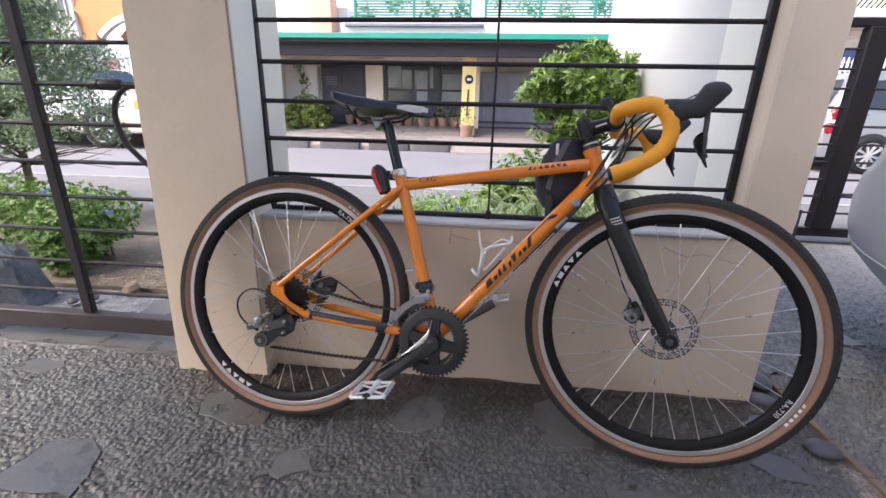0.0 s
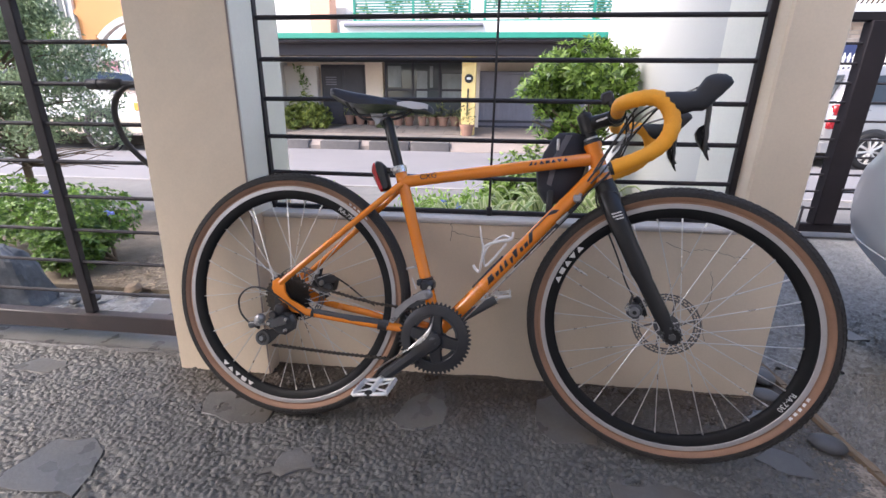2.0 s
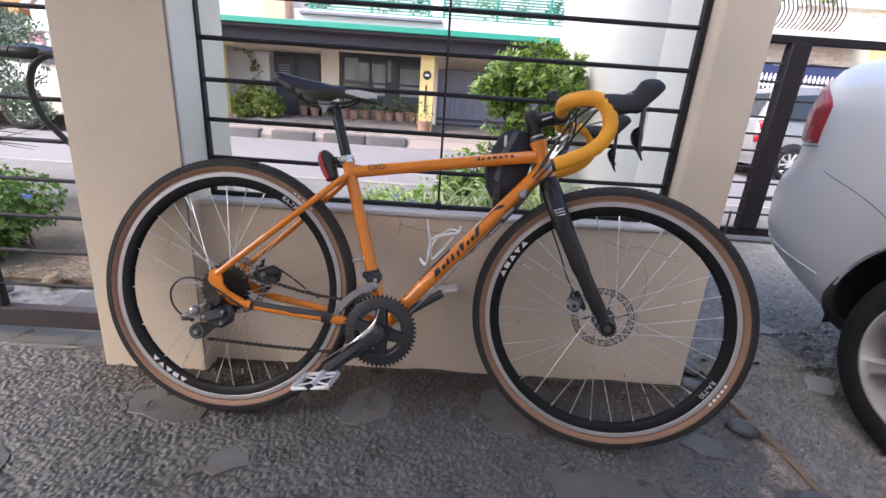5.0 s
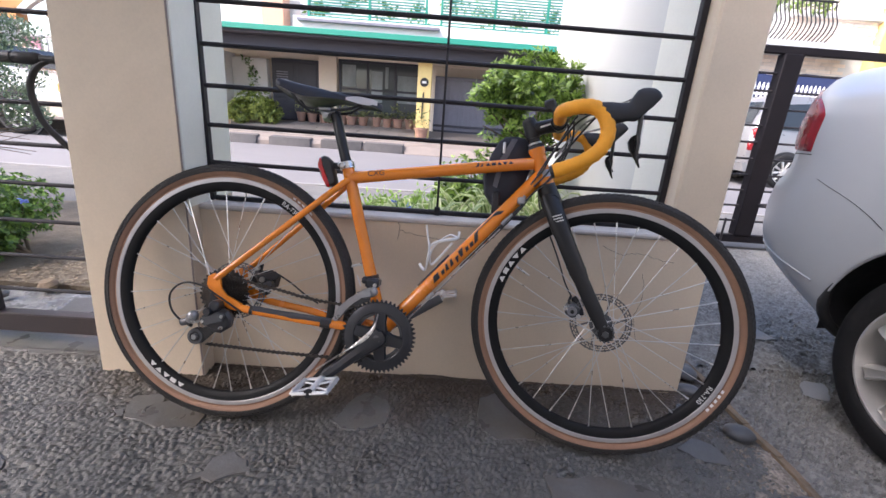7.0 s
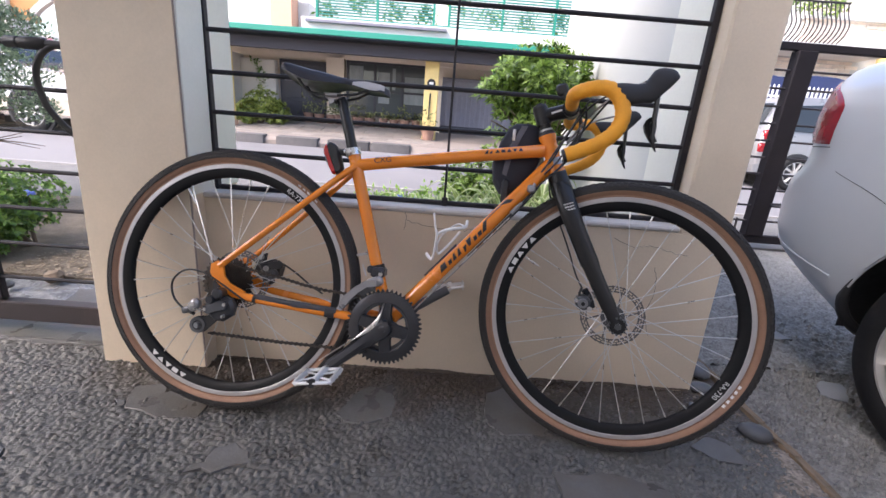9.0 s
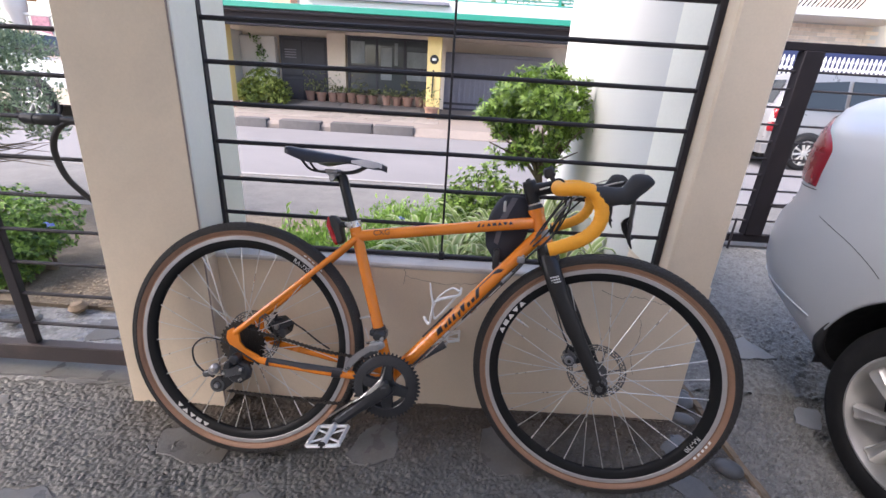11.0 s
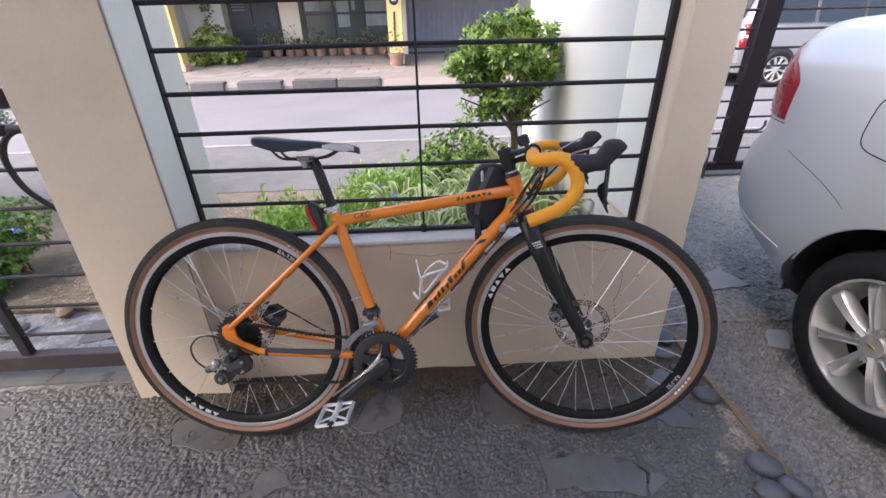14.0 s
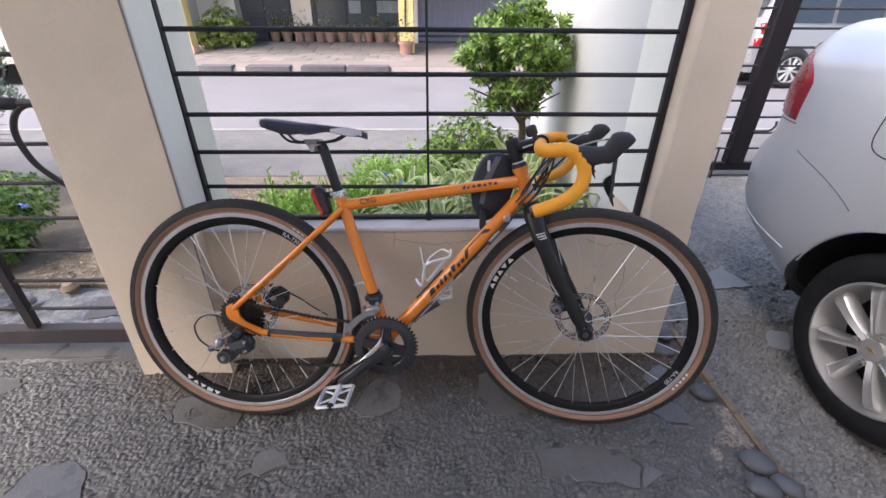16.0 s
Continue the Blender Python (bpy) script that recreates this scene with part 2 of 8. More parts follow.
SADDLE_B = mat("navy_black_saddle_cover", (0.018, 0.021, 0.034), 0.42, var=0.15, scale=20, grain=500, bump=0.12)
SADDLE_W = mat("pearl_white_saddle_cover", (0.52, 0.51, 0.53), 0.35, var=0.1, scale=20, grain=500, bump=0.1)
WHITEPL = mat("white_plastic", (0.74, 0.73, 0.71), 0.4, var=0.06, scale=20, bump=0.05, stain=0.15, stain_col=(0.45, 0.43, 0.40))
DECAL_B = mat("black_decal", (0.015, 0.013, 0.012), 0.4, var=0.1, bump=0)
DECAL_W = mat("white_decal", (0.66, 0.66, 0.65), 0.45, var=0.1, bump=0)
REDLENS = mat("red_lamp_lens", (0.42, 0.012, 0.014), 0.16, var=0.15, scale=40, bump=0.1, coat=0.8)
ALUGREY = mat("brushed_grey_alloy", (0.34, 0.34, 0.35), 0.34, metal=0.7, var=0.12, scale=30, bump=0.04)
BAGPANEL = mat("grey_bag_panel", (0.12, 0.12, 0.14), 0.8, var=0.2, scale=30, grain=600, bump=0.4)
CABLE = mat("black_cable_housing", (0.02, 0.02, 0.021), 0.4, var=0.1, bump=0)
GREYCABLE = mat("grey_cable_housing", (0.32, 0.31, 0.30), 0.4, var=0.1, bump=0)
CAGEGREY = mat("graphite_neoprene", (0.055, 0.056, 0.062), 0.8, var=0.2, scale=40, grain=500, bump=0.3)

CARSILVER = mat("silver_car_paint", (0.53, 0.55, 0.575), 0.36, metal=0.45, var=0.02, scale=3, grain=900, bump=0.0, coat=0.25, rough_var=0.03)
MPVSILVER = mat("grey_silver_car_paint", (0.25, 0.245, 0.25), 0.35, metal=0.4, var=0.03, scale=3, bump=0.0, coat=0.3)
CARWHITE = mat("white_car_paint", (0.47, 0.47, 0.465), 0.3, var=0.02, scale=3, bump=0.0, coat=0.7)
CARBEIGE = mat("champagne_cladding", (0.52, 0.46, 0.37), 0.4, metal=0.2, var=0.04, scale=3, bump=0.0)
CARGLASS = glass_mat("tinted_car_glass")
PAINTLINE = mat("dark_paint_edge", (0.27, 0.22, 0.20), 0.7, var=0.3, scale=20, bump=0.1)
CRACK = mat("dusty_crack", (0.20, 0.165, 0.13), 0.9, bump=0)
SEAM = mat("dark_panel_gap", (0.03, 0.03, 0.032), 0.7, bump=0)
TYRE = mat("car_tyre_rubber", (0.011, 0.011, 0.012), 0.75, spec=0.25, var=0.2, scale=12, grain=200, bump=0.2, stain=0.3, stain_col=(0.04, 0.038, 0.035))
ALLOY = mat("painted_alloy_wheel", (0.56, 0.55, 0.53), 0.38, metal=0.72, var=0.03, scale=12, bump=0.0)
TAILRED = mat("car_tail_lens", (0.24, 0.007, 0.013), 0.25, var=0.2, scale=10, bump=0.0, coat=0.15, spec=0.3)
AMBER = mat("amber_lens", (0.75, 0.30, 0.05), 0.2, var=0.1, bump=0, coat=0.8)
BLUE = mat("blue_tarpaulin", (0.020, 0.030, 0.095), 0.5, var=0.2, scale=4, bump=0.3)
GOLD = mat("gold_badge", (0.52, 0.36, 0.12), 0.3, metal=0.8, bump=0)

HOUSEWHITE = mat("far_house_white_paint", (0.68, 0.66, 0.64), 0.8, var=0.05, scale=0.8, grain=12, bump=0.05, stain=0.15, stain_col=(0.6, 0.55, 0.5))
HOUSEBEIGE = mat("far_house_beige_paint", (0.74, 0.64, 0.53), 0.8, var=0.08, scale=0.9, grain=12, bump=0.05, stain=0.25, stain_col=(0.34, 0.28, 0.22))
HOUSEPINK = mat("far_house_salmon_paint", (0.72, 0.42, 0.30), 0.8, var=0.08, scale=0.9, grain=12, bump=0.05)
YELLOW = mat("cream_yellow_paint", (0.78, 0.60, 0.25), 0.7, var=0.08, scale=3, grain=30, bump=0.05, stain=0.2, stain_col=(0.5, 0.35, 0.15))
GREENTRIM = mat("green_fascia_paint", (0.015, 0.24, 0.17), 0.5, var=0.1, scale=2, bump=0.05)
GREENRAIL = mat("green_balcony_screen", (0.04, 0.21, 0.175), 0.6, var=0.2, scale=3, bump=0.1)
DARKWOOD = mat("dark_door_timber", (0.032, 0.032, 0.044), 0.5, var=0.25, scale=6, grain=60, bump=0.2)
# pale grey that stands for daylight reflected in window glass
REFLECTGREY = mat("grey_pane_reflection", (0.22, 0.25, 0.26), 0.5, var=0.35, scale=3, grain=60, bump=0.1, stretch=(1, 1, 0.3))
GREYGATE = mat("grey_steel_gate", (0.19, 0.19, 0.23), 0.55, var=0.12, scale=4, bump=0.1)
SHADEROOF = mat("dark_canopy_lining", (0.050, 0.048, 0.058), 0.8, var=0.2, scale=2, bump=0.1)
DARKGLASS = glass_mat("dark_window_glass", (0.075, 0.085, 0.09), 0.06)
TERRACOTTA = mat("terracotta_pot", (0.25, 0.145, 0.105), 0.8, var=0.2, scale=12, bump=0.2, rand=0.3, stain=0.3, stain_col=(0.22, 0.14, 0.11))
HOUSEORANGE = mat("orange_house_paint", (0.60, 0.30, 0.12), 0.8, var=0.06, scale=0.8, bump=0.05)
BRICKTAN = mat("tan_stone_cladding", (0.84, 0.72, 0.62), 0.85, var=0.14, scale=4, bump=0.3, rand=0.13)
BARK = mat("grey_brown_bark", (0.16, 0.12, 0.09), 0.9, var=0.35, scale=18, grain=120, bump=1.0, depth=0.01)
ROCK = mat("blue_grey_boulder", (0.10, 0.115, 0.135), 0.8, var=0.45, scale=14, grain=60, bump=0.8, depth=0.01)

LEAF = leaf_mat("glossy_shrub_leaf", (0.036, 0.105, 0.014), tip=(0.33, 0.50, 0.10), through=0.32, rough=0.36)
LEAF2 = leaf_mat("garden_weed_leaf", (0.16, 0.33, 0.055), tip=(0.36, 0.56, 0.12))
LEAFD = leaf_mat("dark_shrub_leaf", (0.05, 0.13, 0.025), tip=(0.22, 0.38, 0.075))
CONIFER = leaf_mat("grey_green_conifer_spray", (0.19, 0.28, 0.17), tip=(0.44, 0.55, 0.35), through=0.40)
STRAP = leaf_mat("variegated_strap_leaf", (0.15, 0.29, 0.055), tip=(0.34, 0.48, 0.13), edge=(0.86, 0.86, 0.58))
OLIVE = leaf_mat("dry_olive_leaf", (0.085, 0.12, 0.04), tip=(0.32, 0.34, 0.13))
SHRUBLEAF = leaf_mat("yellow_green_shrub_leaf", (0.10, 0.17, 0.03), tip=(0.40, 0.46, 0.11))
PETAL = leaf_mat("blue_petal", (0.22, 0.30, 0.75), var=0.15)
DRYLEAF = leaf_mat("dry_leaf_litter", (0.14, 0.105, 0.065), tip=(0.36, 0.29, 0.20), var=0.4, through=0.1)


# ---------------------------------------------------------------- mesh helpers
class Geo:
    """Vertices and faces of one mesh under way."""

    def __init__(self):
        self.v, self.f = [], []

    def add(self, verts, faces):
        o = len(self.v)
        self.v += [tuple(p) for p in verts]
        self.f += [tuple(i + o for i in f) for f in faces]
        return self

    def moved(self, m):
        self.v = [tuple(m @ Vector(p)) for p in self.v]
        return self

    def box(self, lo, hi, b=0.0, m=None):
        """A box from corner lo to corner hi with edges cut by b."""
        lo, hi = Vector(lo), Vector(hi)
        c, h = (lo + hi) / 2, (hi - lo) / 2
        b = min(b, 0.49 * 2 * min(abs(x) for x in h))
        signs = [(i, j, k) for i in (-1, 1) for j in (-1, 1) for k in (-1, 1)]
        if b <= 0:
            vs = [c + Vector((s[0] * h[0], s[1] * h[1], s[2] * h[2])) for s in signs]
            fs = [(0, 1, 3, 2), (4, 6, 7, 5), (0, 4, 5, 1), (2, 3, 7, 6), (0, 2, 6, 4), (1, 5, 7, 3)]
        else:
            vs, fs, at = [], [], {}
            for s in signs:
                for k in range(3):
                    at[s, k] = len(vs)
                    vs.append(c + Vector([s[a] * (h[a] - (0 if a == k else b)) for a in range(3)]))
            for k in range(3):
                p, q = [a for a in range(3) if a != k]
                for e in (-1, 1):
                    loop = []
                    for sp, sq in ((-1, -1), (1, -1), (1, 1), (-1, 1)):
                        s = [0, 0, 0]
                        s[k], s[p], s[q] = e, sp, sq
                        loop.append(at[tuple(s), k])
                    fs.append(tuple(loop))
                for sp in (-1, 1):
                    for sq in (-1, 1):
                        s1, s2 = [0, 0, 0], [0, 0, 0]
                        s1[k], s2[k] = -1, 1
                        s1[p] = s2[p] = sp
                        s1[q] = s2[q] = sq
                        s1, s2 = tuple(s1), tuple(s2)
                        fs.append((at[s1, p], at[s1, q], at[s2, q], at[s2, p]))
            for s in signs:
                fs.append((at[s, 0], at[s, 1], at[s, 2]))
        if m is not None:
            vs = [m @ p for p in vs]
        return self.add(vs, fs)

    def tube(self, pts, r, n=12, caps=True, flat=1.0, up=None):
        """A tube along points; r one radius or one a point; flat squeezes it across `up`."""
        pts = [Vector(p) for p in pts]
        rs = list(r) if isinstance(r, (list, tuple)) else [r] * len(pts)
        t0 = (pts[1] - pts[0]).normalized()
        ref = Vector(up) if up else (Vector((0, 0, 1)) if abs(t0.z) < 0.9 else Vector((0, 1, 0)))
        a = (ref - t0 * ref.dot(t0)).normalized()
        vs, fs = [], []
        for i, p in enumerate(pts):
            t = (pts[min(i + 1, len(pts) - 1)] - pts[max(i - 1, 0)]).normalized()
            a = (a - t * a.dot(t)).normalized()
            c = t.cross(a)
            for k in range(n):
                w = 2 * math.pi * k / n
                vs.append(p + rs[i] * (math.cos(w) * a + flat * math.sin(w) * c))
        for i in range(len(pts) - 1):
            for k in range(n):
                k2 = (k + 1) % n
                fs.append((i * n + k, i * n + k2, (i + 1) * n + k2, (i + 1) * n + k))
        if caps:
            fs.append(tuple(range(n))[::-1])
            fs.append(tuple((len(pts) - 1) * n + k for k in range(n)))
        return self.add(vs, fs)

    def lathe(self, prof, n=48, c=(0, 0, 0), axis="y", closed=False):
        """Turns a profile of (radius, along) round an axis through c."""
        c = Vector(c)
        vs, fs = [], []
        for k in range(n):
            w = 2 * math.pi * k / n
            cs, sn = math.cos(w), math.sin(w)
            for r, y in prof:
                vs.append(c + Vector({"y": (r * cs, y, r * sn), "z": (r * cs, r * sn, y), "x": (y, r * cs, r * sn)}[axis]))
        m = len(prof)
        for k in range(n):
            k2 = (k + 1) % n
            for i in range(m if closed else m - 1):
                j = (i + 1) % m
                fs.append((k * m + i, k * m + j, k2 * m + j, k2 * m + i))
        return self.add(vs, fs)

    def prism(self, poly, y0, y1, axis="y", bevel=0.0):
        """A flat polygon given in the plane across the axis, pulled from y0 to y1, its rims cut by bevel."""
        def put(p, y):
            return {"y": (p[0], y, p[1]), "z": (p[0], p[1], y), "x": (y, p[0], p[1])}[axis]

        n = len(poly)
        cx, cy = sum(p[0] for p in poly) / n, sum(p[1] for p in poly) / n
        rings = [(poly, y0), (poly, y1)]
        if bevel:
            small = []
            for p in poly:
                d = math.hypot(p[0] - cx, p[1] - cy) or 1
                small.append((p[0] - (p[0] - cx) / d * bevel, p[1] - (p[1] - cy) / d * bevel))
            sg = 1 if y1 > y0 else -1
            rings = [(small, y0), (poly, y0 + sg * bevel), (poly, y1 - sg * bevel), (small, y1)]
        vs = [put(p, y) for ring, y in rings for p in ring]
        fs = [tuple(range(n)), tuple((len(rings) - 1) * n + k for k in range(n))[::-1]]
        for i in range(len(rings) - 1):
            for k in range(n):
                k2 = (k + 1) % n
                fs.append((i * n + k, (i + 1) * n + k, (i + 1) * n + k2, i * n + k2))
        return self.add(vs, fs)

    def grid(self, rows):
        """A sheet through rows of points."""
        n = len(rows[0])
        vs = [p for row in rows for p in row]
        fs = [(i * n + k, i * n + k + 1, (i + 1) * n + k + 1, (i + 1) * n + k) for i in range(len(rows) - 1) for k in range(n - 1)]
        return self.add(vs, fs)


def mesh_of(name, g, material, smooth=True, fix=True, angle=38):
    me = bpy.data.meshes.new(name)
    me.from_pydata(g.v, [], g.f)
    if fix:
        bm = bmesh.new()
        bm.from_mesh(me)
        bmesh.ops.recalc_face_normals(bm, faces=bm.faces)
        bm.to_mesh(me)
        bm.free()
    if smooth:
        me.polygons.foreach_set("use_smooth", [True] * len(me.polygons))
        me.set_sharp_from_angle(angle=radians(angle))
    me.materials.append(material)
    return me


def part(name, g, material, parent=None, label="", smooth=True, fix=True, angle=38):
    """One mesh object; a child of parent where one is given."""
    ob = new(name, mesh_of(name, g, material, smooth, fix, angle))
    if parent is not None:
        ob.parent = parent
    return tagged(ob, label)


def thing(name, label, category, at=None, group="", kind=""):
    ob = new(name)
    ob.empty_display_size = 0.05
    if at is not None:
        ob.matrix_world = at
    return tagged(ob, label, category, group, kind)


def setting(name, g, material, label, category, smooth=False, angle=38):
    return tagged(part(name, g, material, None, label, smooth=smooth, angle=angle), category=category, kind="structure")


def curve_pts(pts, n=6):
    """A smooth line through points."""
    pts = [Vector(p) for p in pts]
    out = []
    for i in range(len(pts) - 1):
        p0, p1, p2, p3 = pts[max(i - 1, 0)], pts[i], pts[i + 1], pts[min(i + 2, len(pts) - 1)]
        for k in range(n):
            t = k / n
            out.append(0.5 * (2 * p1 + (p2 - p0) * t + (2 * p0 - 5 * p1 + 4 * p2 - p3) * t * t + (3 * p1 - p0 - 3 * p2 + p3) * t ** 3))
    return out + [pts[-1]]


def blob(c, ax, side, r, p=1.0, n=16):
    """A rounded lump: middle c, long axis ax and side direction, three radii, p below 1 squarer."""
    c, ax = Vector(c), Vector(ax).normalized()
    side = Vector(side)
    side = (side - ax * side.dot(ax)).normalized()
    up = ax.cross(side)
    rows = []
    for i in range(n + 1):
        th = math.pi * i / n
        a, q = math.cos(th), max(0.0, math.sin(th)) ** p
        a = math.copysign(abs(a) ** p, a)
        row = []
        for k in range(n + 1):
            w = 2 * math.pi * k / n
            cs, sn = math.cos(w), math.sin(w)
            row.append(c + ax * r[0] * a + side * r[1] * q * math.copysign(abs(cs) ** p, cs) + up * r[2] * q * math.copysign(abs(sn) ** p, sn))
        rows.append(row)
    return Geo().grid(rows)


def words(text, size, material, name, parent, m, label=""):
    """Lettering as a thin mesh in the built-in font."""
    cu = bpy.data.curves.new(name, "FONT")
    cu.body, cu.size, cu.extrude, cu.align_x, cu.align_y = text, size, 0.0002, "CENTER", "CENTER"
    tmp = new(name, cu)
    me = bpy.data.meshes.new_from_object(tmp)
    bpy.data.objects.remove(tmp)
    me.transform(m)
    me.materials.clear()
    me.materials.append(material)
    ob = new(name, me)
    ob.parent = parent
    return tagged(ob, label)


rng = np.random.default_rng(7)

# ---------------------------------------------------------------- ground, road and far pavement
WALL_Y, PILLAR_Y, GRILLE_Y, BACK_Y = 1.308, 1.245, 1.375, 1.51
setting("ground", Geo().grid([[(x, y, -0.16) for x in (-900, -60, -20, 20, 60, 900)] for y in (-900, -60, 0, 40, 120, 900)]), GROUND,
        "plain grey-brown ground reaching to the horizon", "ground")
setting("road", Geo().box((-70, 4.86, -0.15), (70, 9.25, 0.0)), ROAD, "pale grey concrete street with faint tyre tracks", "road")
setting("road_shoulder", Geo().box((-70, 3.36, -0.15), (70, 4.80, -0.004)), SHOULDER, "worn gravelly concrete shoulder beside the street", "road shoulder")
setting("gutter_line", Geo().box((-70, 4.80, -0.15), (70, 4.855, 0.012), 0.005), GUTTER, "narrow pale concrete gutter edge along the road", "kerb")
setting("pavement", Geo().grid([[(-70, 9.52, 0.155), (70, 9.52, 0.155)], [(-70, 10.6, 0.155), (70, 10.6, 0.155)], [(-70, 12.2, 0.16), (70, 12.2, 0.16)],
                                [(-70, 13.6, 0.36), (70, 13.6, 0.36)], [(-70, 26, 0.36), (70, 26, 0.36)]]), PAVING, "worn concrete pavement and driveway apron across the street", "pavement")

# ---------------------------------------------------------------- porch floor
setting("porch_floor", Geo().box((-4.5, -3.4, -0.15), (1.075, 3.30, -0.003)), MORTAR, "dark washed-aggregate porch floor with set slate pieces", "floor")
setting("driveway", Geo().box((1.078, -3.4, -0.15), (5.2, 3.36, -0.020)), DRIVEBED, "grey washed-aggregate driveway", "driveway")

strip = Geo()
line = [(1.088, -3.4), (1.088, 0.3), (1.086, 0.75), (1.083, 0.86), (1.082, 1.0), (1.078, 1.2), (1.082, 1.40), (1.084, 1.62)]
for (x0, y0), (x1, y1) in zip(line, line[1:]):
    n = max(2, int((y1 - y0) / 0.022))
    for k in range(n):
        a, b2 = k / n, (k + 1) / n
        w0, w1 = (0.0125 + 0.0045 * noise.noise((7.0, (y0 + (y1 - y0) * u) * 17, 0)) for u in (a, b2))
        p, q = (x0 + (x1 - x0) * a, y0 + (y1 - y0) * a), (x0 + (x1 - x0) * b2, y0 + (y1 - y0) * b2)
        z = 0.009 + 0.005 * noise.noise((3.0, p[1] * 14, 0)) + 0.0015 * rng.random()
        strip.add([(p[0] - w0, p[1], -0.02), (p[0] + w0, p[1], -0.02), (p[0] + w0 * 0.8, p[1], z), (p[0] - w0 * 0.8, p[1], z),
                   (q[0] - w1, q[1], -0.02), (q[0] + w1, q[1], -0.02), (q[0] + w1 * 0.8, q[1], z), (q[0] - w1 * 0.8, q[1], z)],
                  [(0, 1, 5, 4), (1, 2, 6, 5), (2, 3, 7, 6), (3, 0, 4, 7)])
setting("floor_edging", strip, EDGE_STRIP, "weathered brown edging strip between porch floor and driveway", "edging", smooth=True, angle=60)


def slab(poly, z=0.0036, ob_name="slate_slab"):
    """A flat split-stone piece with a ragged rim."""
    pts = []
    for (x0, y0), (x1, y1) in zip(poly, poly[1:] + poly[:1]):
        n = max(2, int(math.hypot(x1 - x0, y1 - y0) / 0.03))
        for k in range(n):
            t = k / n
            pts.append((x0 + (x1 - x0) * t + 0.005 * rng.normal(), y0 + (y1 - y0) * t + 0.005 * rng.normal()))
    if poly[0][0] > 1.1:
        z = -0.0065
    ob = part(ob_name, Geo().prism(pts, -0.04, z, "z", 0.0012), SLATEPALE if poly[0][0] > 1.1 else SLATE, None, smooth=False)
    return tagged(ob, "flat irregular grey slate slab set in the washed floor", "stone slab", "slate slabs in the floor")


SLABS = [
    [(-1.52, 1.16), (-1.47, 1.235), (-1.364, 1.232), (-1.327, 1.205), (-1.34, 1.18), (-1.378, 1.165)],
    [(-1.075, 0.74), (-1.049, 0.863), (-1.041, 0.897), (-0.957, 0.903), (-0.902, 0.894), (-0.875, 0.857), (-0.838, 0.74)],
    [(-0.456, 0.845), (-0.427, 0.874), (-0.424, 0.915), (-0.382, 0.942), (-0.335, 0.912), (-0.327, 0.885), (-0.394, 0.852)],
    [(0.40, 0.922), (0.437, 0.919), (0.552, 0.924), (0.614, 0.912), (0.668, 0.886), (0.690, 0.852), (0.664, 0.785), (0.574, 0.803), (0.475, 0.824), (0.406, 0.829)],
    [(0.680, 0.884), (0.713, 0.856), (0.742, 0.830), (0.674, 0.783), (0.698, 0.850)],
    [(-0.165, 1.074), (-0.126, 1.185), (-0.036, 1.224), (-0.023, 1.169), (-0.019, 1.076), (-0.062, 1.043), (-0.137, 1.045)],
    [(-0.682, 1.035), (-0.690, 1.080), (-0.650, 1.120), (-0.597, 1.086), (-0.519, 1.067), (-0.523, 1.017), (-0.557, 1.013), (-0.629, 1.013)],
    [(-0.735, 1.045), (-0.758, 1.126), (-0.70, 1.147), (-0.658, 1.124), (-0.698, 1.082), (-0.690, 1.036)],
    [(-0.771, 1.063), (-0.745, 1.073), (-0.740, 1.045), (-0.749, 1.037)],
    [(0.258, 1.216), (0.315, 1.243), (0.39, 1.185), (0.428, 1.118), (0.403, 1.047), (0.297, 1.038), (0.253, 1.074)],
    [(0.803, 1.042), (0.874, 1.091), (0.916, 1.07), (0.931, 1.02), (0.922, 0.985), (0.848, 0.998)],
    [(0.839, 1.182), (0.943, 1.256), (0.966, 1.208), (0.886, 1.138)],
    [(-1.222, 1.424), (-1.102, 1.429), (-1.041, 1.365), (-1.102, 1.345), (-1.189, 1.360)],
    [(1.50, 1.89), (1.448, 1.74), (1.655, 1.758), (1.60, 1.94)],
    [(1.50, 1.448), (1.42, 1.35), (1.495, 1.313), (1.572, 1.428)],
    [(1.18, 1.98), (1.22, 1.90), (1.36, 1.93), (1.32, 2.04)],
    [(-1.00, 1.33), (-1.22, 1.30), (-1.32, 1.40), (-1.18, 1.50), (-1.00, 1.50)],
    [(-1.10, 1.62), (-1.38, 1.56), (-1.42, 1.72), (-1.22, 1.80)],
    [(-1.00, 1.85), (-1.20, 1.88), (-1.16, 2.05), (-1.02, 2.10)],
]
for poly in SLABS:
    slab(poly)


def inside(x, y, poly):
    hit = False
    for (x0, y0), (x1, y1) in zip(poly, poly[1:] + poly[:1]):
        if (y0 > y) != (y1 > y) and x < (x1 - x0) * (y - y0) / (y1 - y0) + x0:
            hit = not hit
    return hit


